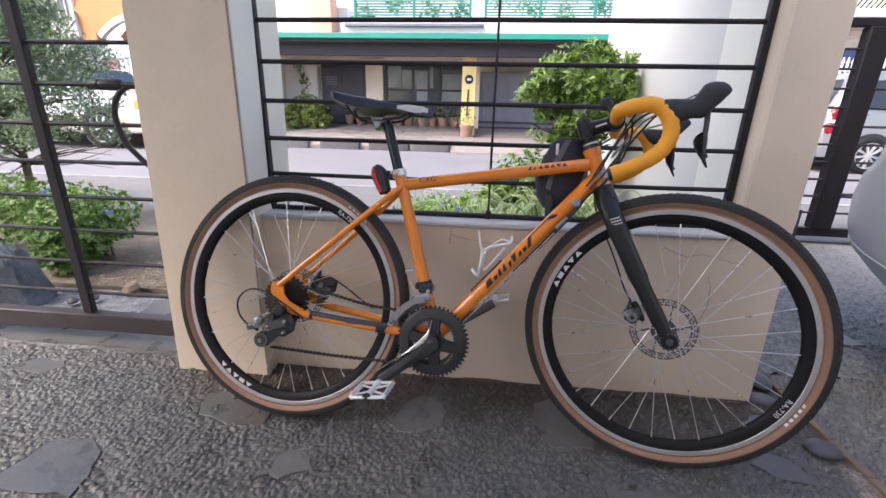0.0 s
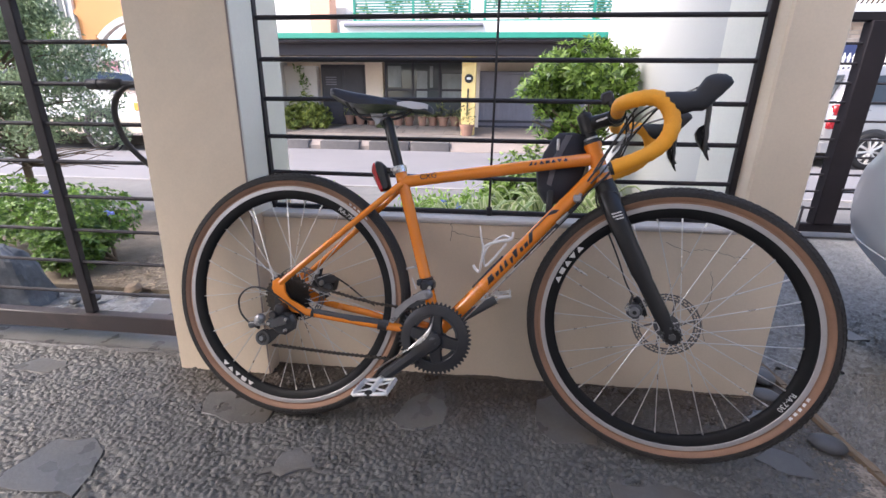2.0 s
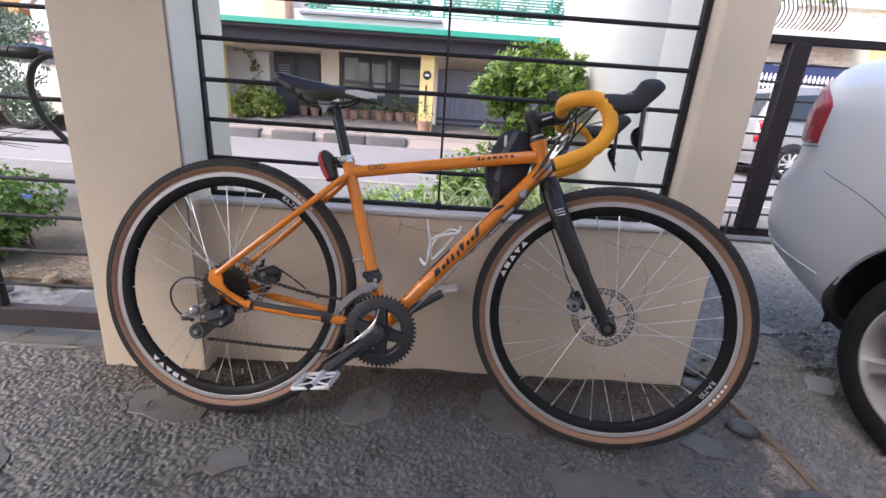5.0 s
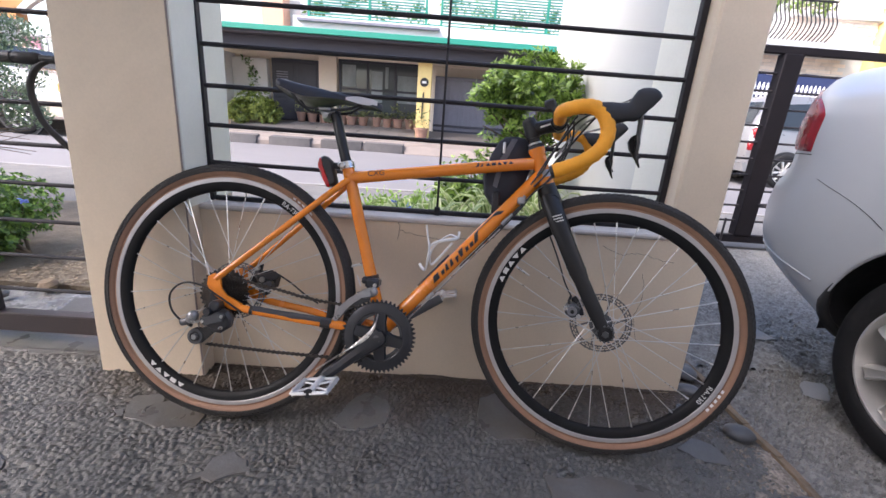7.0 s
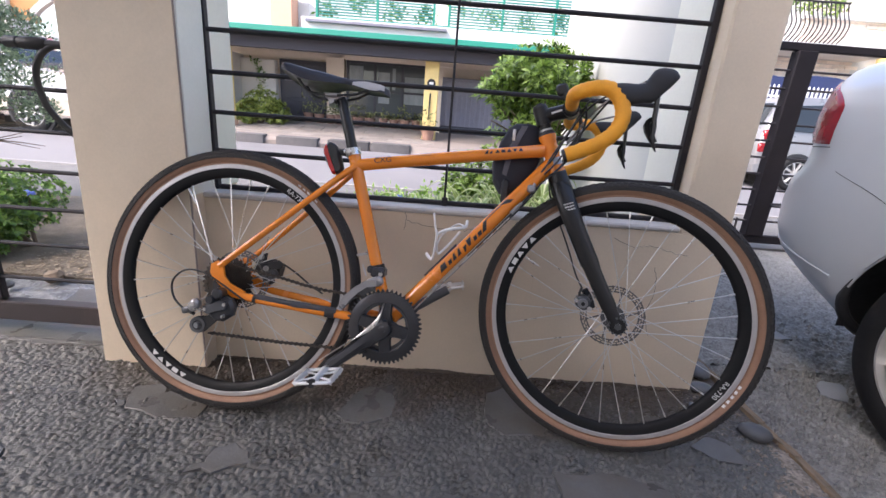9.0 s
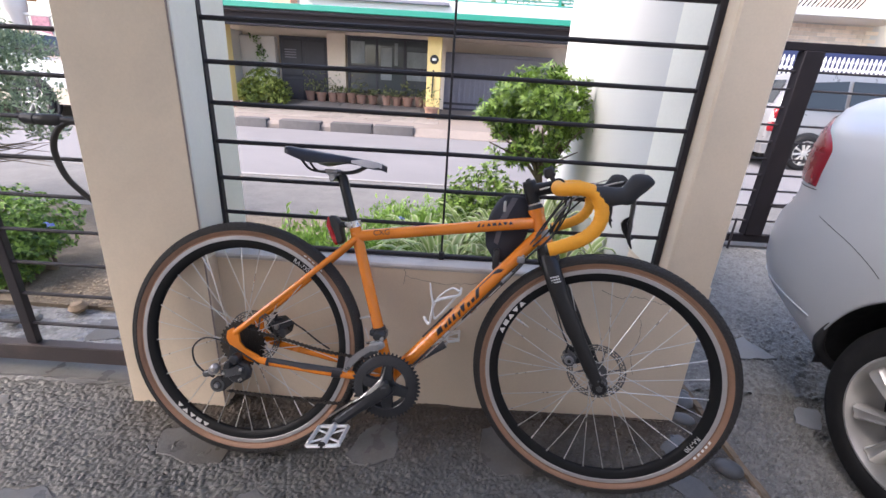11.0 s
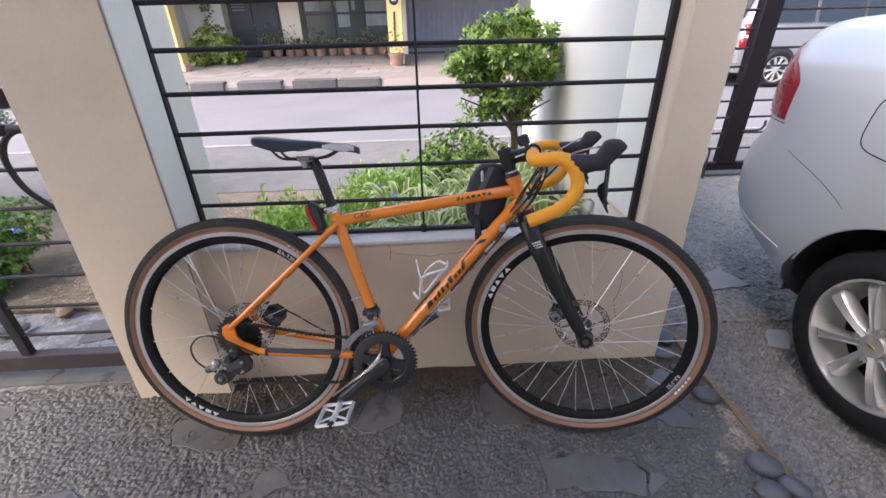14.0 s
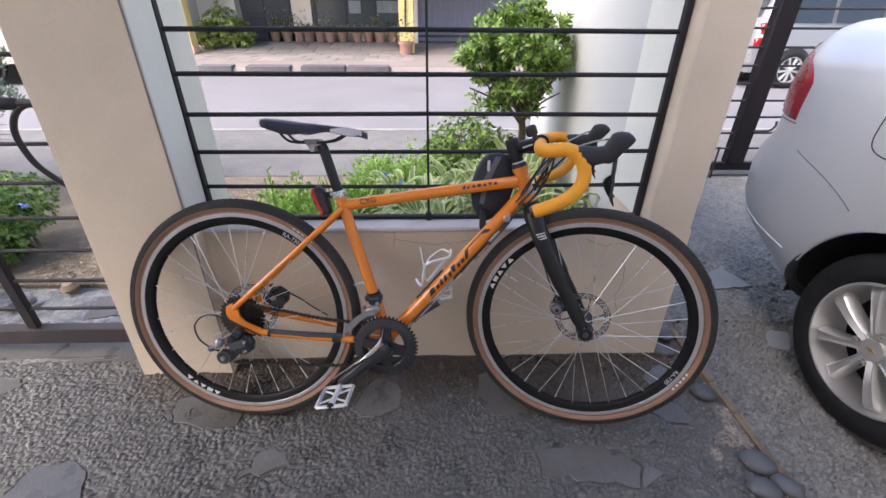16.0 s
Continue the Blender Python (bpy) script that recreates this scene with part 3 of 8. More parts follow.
def aggregate(name, regions, material, label):
    """The pitted face of a washed floor: sheets of small close-set lumps that sink under the slabs."""
    g = Geo()
    for (x0, x1, y0, y1), step, size, high, z in regions:
        n = int((x1 - x0) * (y1 - y0) / (size * size * 0.55))
        tree = kdtree.KDTree(n)
        lift = rng.uniform(0.55, 1.0, n)
        ca, sa = math.cos(0.5), math.sin(0.5)
        for k, (x, y) in enumerate(zip(rng.uniform(x0, x1, n), rng.uniform(y0, y1, n))):
            tree.insert(((ca * x + sa * y) / 1.9, -sa * x + ca * y, 0), k)
        tree.balance()
        rows = []
        near = [p for p in SLABS if min(q[0] for q in p) < x1 and max(q[0] for q in p) > x0 and min(q[1] for q in p) < y1 and max(q[1] for q in p) > y0]
        for j in range(int((y1 - y0) / step) + 1):
            y = y0 + step * j
            row = []
            for i in range(int((x1 - x0) / step) + 1):
                x = x0 + step * i
                (_, k, d1), (_, _, d2) = tree.find_n(((ca * x + sa * y) / 1.9, -sa * x + ca * y, 0), 2)
                groove = min(1.0, (d2 - d1) / (0.36 * size)) ** 0.6
                dome = max(0.0, 1 - (d1 / (0.60 * size)) ** 2)
                h = high * lift[k] * groove * (0.68 + 0.32 * dome) + 0.35 * high * noise.noise((x * 9, y * 9, 0.5))
                if any(inside(x, y, p) for p in near):
                    h = -0.003 + 0.0085 * max(0.0, noise.noise((x * 21, y * 21, 4.5)) - 0.30) / 0.4
                edge = min(1.0, (x - x0) / 0.03 + 0.02, (x1 - x) / 0.03 + 0.02)
                row.append((x, y, z + 0.001 + h * edge))
            rows.append(row)
        g.grid(rows)
    ob = part(name, g, material, None, label, fix=False, angle=75)
    return tagged(ob, category="floor", kind="structure")


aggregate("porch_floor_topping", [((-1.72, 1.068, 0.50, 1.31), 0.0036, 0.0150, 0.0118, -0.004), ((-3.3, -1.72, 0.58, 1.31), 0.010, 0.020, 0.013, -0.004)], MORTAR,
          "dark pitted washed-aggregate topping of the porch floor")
aggregate("garden_path_topping", [((-2.9, -0.96, 1.31, 1.80), 0.0085, 0.026, 0.011, -0.004)], WETSTONE, "damp grey stone topping between the fence and the garden")
aggregate("driveway_topping", [((1.09, 2.2, 0.50, 1.5), 0.0037, 0.0165, 0.0185, -0.0195), ((0.935, 2.6, 1.5, 3.3), 0.0065, 0.0185, 0.0180, -0.017)], DRIVEBED,
          "grey pitted washed-aggregate topping of the driveway")

PEB = [(1.022, 1.105, 0.043, 0.034, -18), (1.032, 0.846, 0.047, 0.037, -22), (0.998, 0.772, 0.044, 0.032, -14), (1.068, 0.778, 0.040, 0.029, -45), (1.035, 1.410, 0.044, 0.034, 75),
       (0.985, 1.312, 0.040, 0.028, -16), (0.992, 1.240, 0.021, 0.016, 30), (1.052, 1.455, 0.030, 0.022, 20)]
for x, y, a, b, turn in PEB:
    g = Geo()
    n, rows = 18, []
    for i in range(9):
        th = math.pi * i / 8
        rows.append([(a * math.sin(th) * math.cos(2 * math.pi * k / n) * (1 + 0.05 * math.sin(3 * k)), b * math.sin(th) * math.sin(2 * math.pi * k / n), 0.62 * b * math.cos(th)) for k in range(n + 1)])
    g.grid(rows)
    ob = part("pebble", g, PEBBLE, None)
    ob.matrix_world = pose(x, y, 0.42 * b, 0, 0, turn)
    tagged(ob, "smooth rounded blue-grey river pebble beside the edging strip", "pebble", "river pebbles")

crumbs = Geo()
for _ in range(420):
    x, y = rng.uniform(0.86, 1.07), rng.uniform(0.70, 1.28)
    if rng.random() < (x - 0.84) / 0.23 and not any(inside(x, y, p) for p in SLABS):
        r = rng.uniform(0.0025, 0.0075)
        crumbs.add([(x + r * math.cos(w) * rng.uniform(0.7, 1.2), y + r * math.sin(w) * rng.uniform(0.7, 1.2), 0.001) for w in np.linspace(0, 5.2, 6)] + [(x, y, 0.004 + 0.5 * r)],
                   [(k, (k + 1) % 6, 6) for k in range(6)])
tagged(part("cement_crumbs", crumbs, DUST, None, "pale cement crumbs and dirt along the edging strip", smooth=False), category="rubble", kind="stuff")
dust = Geo()
for cx, cy, rx, ry in ((1.042, 0.985, 0.030, 0.085), (1.005, 0.935, 0.045, 0.030), (0.940, 0.885, 0.020, 0.030)):
    ring = [(cx + rx * math.cos(w) * (1 + 0.35 * noise.noise((3 * math.cos(w) + cx * 9, 3 * math.sin(w), cy))), cy + ry * math.sin(w) * (1 + 0.35 * noise.noise((3 * math.cos(w), 3 * math.sin(w) + cx * 9, cy)))) for w in np.linspace(0, 2 * math.pi, 31)[:-1]]
    dust.v += [(x, y, 0.0012) for x, y in ring] + [(cx + (x - cx) * 0.6, cy + (y - cy) * 0.6, 0.0052 + 0.003 * noise.noise((x * 40, y * 40, 0))) for x, y in ring] + [(cx, cy, 0.0060)]
    o = len(dust.v) - 61
    dust.f += [(o + k, o + (k + 1) % 30, o + 30 + (k + 1) % 30, o + 30 + k) for k in range(30)] + [(o + 30 + k, o + 30 + (k + 1) % 30, o + 60) for k in range(30)]
setting("cement_patches", dust, DUST, "worn pale cement patches beside the edging strip", "cement", smooth=True, angle=80)
setting("rail_bed", Geo().prism([(1.322, -0.05), (1.328, 0.010), (1.40, 0.016), (1.44, 0.010), (1.445, -0.05)], -3.6, -0.952, "x"), SLATE, "smooth dark cement bed under the fence rail", "kerb")

# ---------------------------------------------------------------- walls and pillars
def tapered(x0b, x1b, x0t, x1t, y0, y1, z0, z1, b=0.006):
    """An upright block whose sides lean from the foot's width to the head's."""
    g = Geo()
    for sx0, sx1, z in ((x0b, x1b, z0), (x0t, x1t, z1)):
        g.v += [(sx0 + b, y0, z), (sx1 - b, y0, z), (sx1, y0 + b, z), (sx1, y1 - b, z), (sx1 - b, y1, z), (sx0 + b, y1, z), (sx0, y1 - b, z), (sx0, y0 + b, z)]
    g.f = [tuple(range(8)), tuple(range(15, 7, -1))] + [(k, (k + 1) % 8, 8 + (k + 1) % 8, 8 + k) for k in range(8)]
    return g


setting("pillar_left", tapered(-0.950, -0.622, -0.845, -0.590, PILLAR_Y, BACK_Y, -0.05, 2.60), BEIGE, "beige painted porch pillar with faint stains", "pillar", smooth=True)
setting("pillar_right", tapered(0.785, 0.934, 0.785, 0.915, WALL_Y, 1.598, 0.5325, 2.60), BEIGE, "beige painted porch pillar beside the driveway", "pillar", smooth=True)
setting("jamb_left", tapered(-0.618, -0.6115, -0.597, -0.5905, PILLAR_Y + 0.003, BACK_Y + 0.003, 0.549, 2.36, 0.002), JAMBWHITE, "white painted reveal of the pillar", "wall reveal")
setting("jamb_right", Geo().box((0.7785, GRILLE_Y + 0.012, 0.549), (0.7845, 1.597, 2.36), 0.002), JAMBWHITE, "white painted reveal of the pillar", "wall reveal")
setting("low_wall", Geo().prism([(-0.645, -0.05), (0.947, -0.05), (0.936, 0.532), (-0.645, 0.532)], WALL_Y, 1.412, "y"), BEIGE, "low beige planter wall with hairline cracks and dirty foot", "wall")
setting("wall_ledge", Geo().box((-0.640, WALL_Y - 0.006, 0.533), (0.7845, 1.418, 0.549), 0.005), LEDGE, "pale painted ledge with worn patches on the low wall", "ledge")
setting("pillar_foot", Geo().box((0.786, 1.413, -0.05), (0.936, 1.5995, 0.532), 0.003), BEIGE, "beige foot of the porch pillar", "pillar")
setting("side_wall", Geo().box((0.800, 1.60, -0.05), (0.93, 3.12, 2.3), 0.01), WHITE, "white painted garden side wall", "wall")
setting("paint_edge_line", tapered(-0.6262, -0.6222, -0.5942, -0.5902, PILLAR_Y - 0.0008, PILLAR_Y + 0.002, 0.0, 2.60, 0.0002), PAINTLINE, "thin dark paint line down the corner of the pillar", "paint line")
setting("beam", Geo().box((-0.95, WALL_Y - 0.02, 2.36), (0.95, BACK_Y, 2.62), 0.01), BEIGE, "beige beam over the pillars", "beam")
# back and east walls are assumed, out of view, to enclose the light
setting("wall_house", Geo().box((-4.5, -3.6, -0.1), (5.2, -3.4, 6.0)), BEIGE, "added beige wall behind the viewpoint, out of view", "wall")
# added out of view to hold back low light from the left
setting("wall_west", Geo().box((-4.7, -3.4, -0.1), (-4.5, 3.2, 1.9)), BEIGE, "added beige wall out of view that blocks low side light", "wall")
setting("wall_east", Geo().box((5.0, -3.4, -0.1), (5.2, 3.3, 2.2)), BEIGE, "added beige wall beside the driveway, out of view", "wall")
# assumed cover overhead, out of view; its extent sets how much sky reaches the floor
setting("ceiling", Geo().box((-3.25, -1.2, 2.62), (0.10, 1.52, 2.78)), CEIL, "added pale soffit out of view that shades the porch", "ceiling")

crack = Geo()
for pts in ([(-0.02, 0.508), (0.05, 0.494), (0.12, 0.488), (0.19, 0.497), (0.27, 0.505)], [(-0.025, 0.531), (-0.022, 0.505), (-0.028, 0.48)],
            [(0.60, 0.50), (0.66, 0.478), (0.71, 0.486), (0.77, 0.470), (0.83, 0.462)], [(0.74, 0.42), (0.752, 0.34), (0.742, 0.27), (0.765, 0.19)]):
    line = [(p.x + 0.0022 * rng.normal(), WALL_Y - 0.0002, p.y + 0.0022 * rng.normal()) for p in curve_pts([(x, z, 0) for x, z in pts], 6)]
    crack.tube(line, 0.00075, 4)
setting("wall_cracks", crack, CRACK, "hairline cracks in the plaster of the low wall", "cracks")
dirt = Geo()
for k in range(360):
    x = -0.63 + 1.57 * k / 360
    h = 0.006 + 0.012 * max(0, noise.noise((x * 5, 0, 0))) + 0.004 * abs(noise.noise((x * 40, 2, 0))) + 0.001 * rng.random()
    dirt.add([(x, WALL_Y - 0.0025, 0), (x + 0.00445, WALL_Y - 0.0025, 0), (x + 0.00445, WALL_Y - 0.0015, h), (x, WALL_Y - 0.0015, h * 0.9)], [(0, 1, 2, 3)])
setting("splash_line", dirt, SPLASH, "brown soil splash along the foot of the wall", "dirt")

# ---------------------------------------------------------------- iron grilles
def grille(name, label, x0, x1, zs, posts, y, rail=None, post_r=0.013, bar_r=0.0065, top=2.36):
    g0 = thing(name, label, "fence grille", pose((x0 + x1) / 2, y, zs[0]), kind="")
    back = Matrix.Translation((-(x0 + x1) / 2, -y, -zs[0]))
    for z in zs:
        sag = 0.002 * rng.normal()
        part("bar", Geo().tube([(x0, y, z), ((x0 + x1) / 2, y, z + sag), (x1, y, z)], bar_r, 8).moved(back), IRON, g0)
    for x, r, zb in posts:
        part("post", Geo().box((x - r, y - 0.012, zb), (x + r, y + 0.012, top), 0.003).moved(back), IRON, g0)
    if rail:
        part("bottom_rail", Geo().box((x0, y - 0.022, rail[0]), (x1, y + 0.022, rail[1]), 0.004).moved(back), GATE_IRON, g0)
    return g0


BARS = [0.664 + 0.1088 * k for k in range(16)]
win = grille("window_grille", "dark painted iron grille of round horizontal bars above the planter wall", -0.603, 0.783, BARS,
             [(-0.612, 0.0105, 0.549), (0.777, 0.0095, 0.549)], GRILLE_Y)
back = Matrix.Translation((-0.090, -GRILLE_Y, -BARS[0]))
part("centre_rod", Geo().tube([(0.087, GRILLE_Y - 0.008, 0.55), (0.087, GRILLE_Y - 0.008, 2.36)], 0.0035, 8).moved(back), IRON, win)
part("bottom_bar", Geo().box((-0.600, GRILLE_Y - 0.008, 0.5495), (0.780, GRILLE_Y + 0.010, 0.563), 0.003).moved(back), IRON, win)
part("weld_foot", Geo().box((0.078, GRILLE_Y - 0.018, 0.5495), (0.096, GRILLE_Y, 0.575), 0.003).moved(back), IRON, win)
for k in (3, 9):
    for x in (-0.610, 0.790):
        part("lug", Geo().box((x - 0.010, GRILLE_Y - 0.010, BARS[k] - 0.008), (x + 0.010, GRILLE_Y + 0.010, BARS[k] + 0.008), 0.004).moved(back), IRON, win)

grille("side_grille", "dark painted iron fence of flat upright and round horizontal bars", -3.6, -0.905, [0.201 + 0.1195 * k for k in range(19)],
       [(-1.372, 0.019, 0.12), (-2.35, 0.019, 0.12), (-3.3, 0.019, 0.12)], GRILLE_Y, rail=(0.052, 0.118))

gate = thing("driveway_gate", "dark painted steel driveway gate with thin horizontal rods, closed", "gate", pose(3.4, 3.34, 0.02))
gb = Matrix.Translation((-3.4, -3.34, -0.02))
part("bottom_rail", Geo().box((0.98, 3.31, 0.045), (5.0, 3.36, 0.105), 0.004).moved(gb), GATEDARK, gate)
part("top_rail", Geo().box((0.98, 3.31, 1.425), (5.0, 3.36, 1.475), 0.004).moved(gb), GATEDARK, gate)
for x, w in ((1.03, 0.035), (2.512, 0.068), (3.7, 0.035), (4.95, 0.035)):
    part("stile", Geo().box((x - w, 3.295, 0.105), (x + w, 3.375, 1.425), 0.005).moved(gb), GATEDARK, gate)
for k in range(10):
    z = 0.217 + 0.120 * k
    part("rod", Geo().tube([(0.98, 3.335, z), (5.0, 3.335, z)], 0.008, 8).moved(gb), IRON, gate)
part("drop_bolt", Geo().tube([(2.34, 3.29, -0.01), (2.34, 3.29, 0.24)], 0.008, 8).moved(gb), IRON, gate)
part("latch_hook", Geo().tube(curve_pts([(2.56, 3.29, 0.36), (2.66, 3.27, 0.37), (2.70, 3.27, 0.40), (2.70, 3.27, 0.44)]), 0.009, 8).moved(gb), IRON, gate)

# a cable lock hung on the side fence
lock = thing("cable_lock", "black cable lock hung over a fence bar", "cable lock", pose(-1.06, 1.345, 0.915))
lb = Matrix.Translation((1.06, -1.345, -0.915))
part("lock_body", Geo().lathe([(0, -0.058), (0.013, -0.058), (0.0155, -0.054), (0.0155, -0.02), (0.0135, -0.018), (0.0135, -0.012), (0.0165, -0.010), (0.0165, 0.05), (0.012, 0.056), (0, 0.056)], 20, (-1.085, 1.345, 0.917), "x").moved(lb), BLACK, lock)
part("cable", Geo().tube(curve_pts([(-0.955, 1.350, 0.912), (-1.01, 1.345, 0.914), (-1.05, 1.340, 0.885), (-1.072, 1.340, 0.83), (-1.058, 1.340, 0.755), (-1.02, 1.345, 0.70), (-0.98, 1.350, 0.655), (-0.955, 1.350, 0.58)], 6), 0.0085, 10).moved(lb), CABLE, lock)
part("end_piece", Geo().tube([(-1.033, 1.345, 0.917), (-0.99, 1.347, 0.917), (-0.94, 1.350, 0.915)], 0.011, 12).moved(lb), BLACK, lock)

# ---------------------------------------------------------------- bicycle
# Bicycle frame of reference: x forwards, y to its left, z up; the rear axle stands 0.345 above the origin.
RW = 0.345
LEAN_A, YAW_A = radians(14.5), radians(-3.5)
bu = Vector((math.cos(YAW_A), math.sin(YAW_A), 0))
bn = Vector((-math.sin(YAW_A), math.cos(YAW_A), 0))
bw = bn * math.cos(LEAN_A) - Vector((0, 0, math.sin(LEAN_A)))
bv = Vector((0, 0, math.cos(LEAN_A))) + bn * math.sin(LEAN_A)
axle = Vector((-0.463, 1.140, 0.348))
base = axle - RW * bv
BIKE = Matrix((bu, bw, bv)).transposed().to_4x4()
BIKE.translation = base
bike = thing("bicycle", "orange drop-bar gravel bicycle with tan-wall tyres leaning against the planter wall", "bicycle", BIKE)


def P(x, v, y=0.0):
    """A point of the bicycle from distance ahead of, height above and side of the rear axle."""
    return Vector((x, y, v + RW))


HEAD = P(0.823, 0.359)
TURN_A = radians(-12)
s_ax, f_ax, l_ax = Vector((-0.342, 0, 0.940)), Vector((0.940, 0, 0.342)), Vector((0, 1, 0))
f_t = f_ax * math.cos(TURN_A) + l_ax * math.sin(TURN_A)
l_t = -f_ax * math.sin(TURN_A) + l_ax * math.cos(TURN_A)


def S(f, s, l=0.0):
    """A point of the steered front end: ahead of and along the steering axis, and sideways."""
    return HEAD + f * f_t + s * s_ax + l * l_t


# frame tubes
bb = P(0.427, -0.065)
seat_top = P(0.301, 0.362)
part("seat_tube", Geo().tube([bb, P(0.304, 0.352), seat_top], [0.0158, 0.0158, 0.0168], 20), ORANGE, bike)
part("top_tube", Geo().tube([P(0.313, 0.334), P(0.36, 0.342), P(0.74, 0.402), P(0.787, 0.409)], [0.0158, 0.0156, 0.0156, 0.0162], 20), ORANGE, bike)
part("down_tube", Geo().tube([P(0.432, -0.058), P(0.50, 0.020), P(0.76, 0.322), P(0.812, 0.381)], [0.0182, 0.0178, 0.0178, 0.0185], 20), ORANGE, bike)
hd = s_ax
part("head_tube", Geo().tube([HEAD - 0.004 * hd, HEAD + 0.004 * hd, HEAD + 0.012 * hd, HEAD + 0.078 * hd, HEAD + 0.086 * hd, HEAD + 0.094 * hd], [0.0225, 0.0225, 0.0188, 0.0188, 0.0218, 0.0218], 24), ORANGE, bike)
part("bottom_bracket_shell", Geo().lathe([(0, -0.036), (0.021, -0.036), (0.0215, 0.036), (0, 0.036)], 24, bb), ORANGE, bike)
for sgn in (-1, 1):
    part("seat_stay", Geo().tube(curve_pts([P(0.309, 0.327, 0.014 * sgn), P(0.285, 0.305, 0.024 * sgn), P(0.20, 0.226, 0.042 * sgn), P(0.06, 0.099, 0.062 * sgn), P(0.0, 0.045, 0.066 * sgn)], 5), 0.0082, 14), ORANGE, bike)
    part("chain_stay", Geo().tube(curve_pts([P(0.415, -0.062, 0.022 * sgn), P(0.34, -0.0545, 0.038 * sgn), P(0.20, -0.0415, 0.053 * sgn), P(0.08, -0.0275, 0.064 * sgn), P(0.035, -0.013, 0.066 * sgn)], 5), [0.0112] * 10 + [0.0098] * 6 + [0.0090] * 5, 14, flat=0.85), ORANGE, bike)
    drop = [(-0.020, 0.050), (-0.004, 0.060), (0.012, 0.048), (0.016, 0.022), (0.032, 0.004), (0.072, -0.014), (0.070, -0.034), (0.040, -0.030), (0.010, -0.012), (-0.010, 0.006), (-0.022, 0.030)]
    part("dropout", Geo().prism([(x, z + RW) for x, z in drop], 0.063 * sgn, 0.0705 * sgn, "y", 0.0015), ORANGE, bike)
part("hanger", Geo().prism([(x, z + RW) for x, z in [(-0.008, 0.010), (0.012, -0.006), (0.014, -0.035), (0.002, -0.044), (-0.012, -0.034)]], -0.074, -0.067, "y", 0.001), BLACK, bike)
guard = part("chain_stay_guard", Geo().tube(curve_pts([P(0.300, -0.0445, -0.0440), P(0.20, -0.0355, -0.0545), P(0.100, -0.0240, -0.0640)], 5), [0.0092] * 6 + [0.0080] * 5, 14, flat=0.95), CAGEGREY, bike, "dark grey chain stay protector")
part("strap", Geo().tube([P(0.296, -0.0500, -0.0440), P(0.272, -0.0478, -0.0470)], 0.0130, 16), BLACK, guard)
part("strap", Geo().tube([P(0.100, -0.0295, -0.0625), P(0.092, -0.0285, -0.0632)], 0.0115, 16), BLACK, guard)
part("seat_clamp", Geo().tube([P(0.3015, 0.357), P(0.2965, 0.374)], 0.0195, 20).box(P(0.285, 0.356, -0.026), P(0.300, 0.372, -0.015), 0.003).box(P(0.274, 0.360, -0.010), P(0.288, 0.370, 0.012), 0.003), STEEL, bike, "silver seat clamp")
for x, v in ((0.352, 0.106), (0.372, 0.034)):
    part("bottle_boss", Geo().tube([P(x, v), P(x + 0.022, v + 0.007)], 0.004, 10).tube([P(x - 0.022, v - 0.006), P(x, v)], 0.0035, 10), STEEL, bike)


# markings on the tubes: plain shapes for the makers' marks
def mark_row(name, a, b, r, t0, shapes, gap):
    """A row of plain marks along a tube: each has a width, a foot and a head width share, its lower and upper angle and a lean."""
    a, b = Vector(a), Vector(b)
    t, side = (b - a).normalized(), Vector((0, -1, 0))
    up = t.cross(side) if t.cross(side).z > 0 else side.cross(t)
    at = t0
    for wd, foot, head, w0, w1, lean in shapes:
        sheet = []
        for k in range(6):
            q = k / 5
            w = w0 + (w1 - w0) * q
            d = (math.cos(w) * side + math.sin(w) * up) * (r + 0.0006)
            half = wd / 2 * (foot + (head - foot) * q)
            mid = at + wd / 2 + lean * (q - 0.5)
            sheet.append([a + (b - a) * (mid + half * e) + d for e in (-1, 0, 1)])
        part(name, Geo().grid(sheet), DECAL_B, bike, "black maker's mark", smooth=False)
        at += wd + gap


tta, ttb = P(0.36, 0.342), P(0.74, 0.402)
mark_row("top_tube_badge", tta, ttb, 0.0157, 0.735, [(0.026, 0.9, 0.35, 0.0, 0.62, 0.012), (0.022, 0.9, 0.35, 0.0, 0.42, 0.010)], 0.004)
mark_row("top_tube_mark", tta, ttb, 0.0157, 0.800, [(0.032, q0, q1, 0.03, 0.52, 0.0) for q0, q1 in ((1.0, 0.2), (0.9, 0.8), (1.0, 0.2), (0.2, 1.0), (1.0, 0.2))], 0.006)
d = (ttb - tta).normalized()
up = Vector((0, -1, 0)).cross(d) * -1
up = up if up.z > 0 else -up
side = Vector((0, -math.cos(0.3), 0)) + up * math.sin(0.3)
upt = side.cross(d) if side.cross(d).z > 0 else d.cross(side)
m = Matrix((d, upt, side)).transposed().to_4x4()
m.translation = tta + d * 0.022 + side * 0.0166
words("CXG", 0.0215, DECAL_B, "model_lettering", bike, m)
dta, dtb = P(0.50, 0.020), P(0.76, 0.322)
low = (-0.34, 0.22)
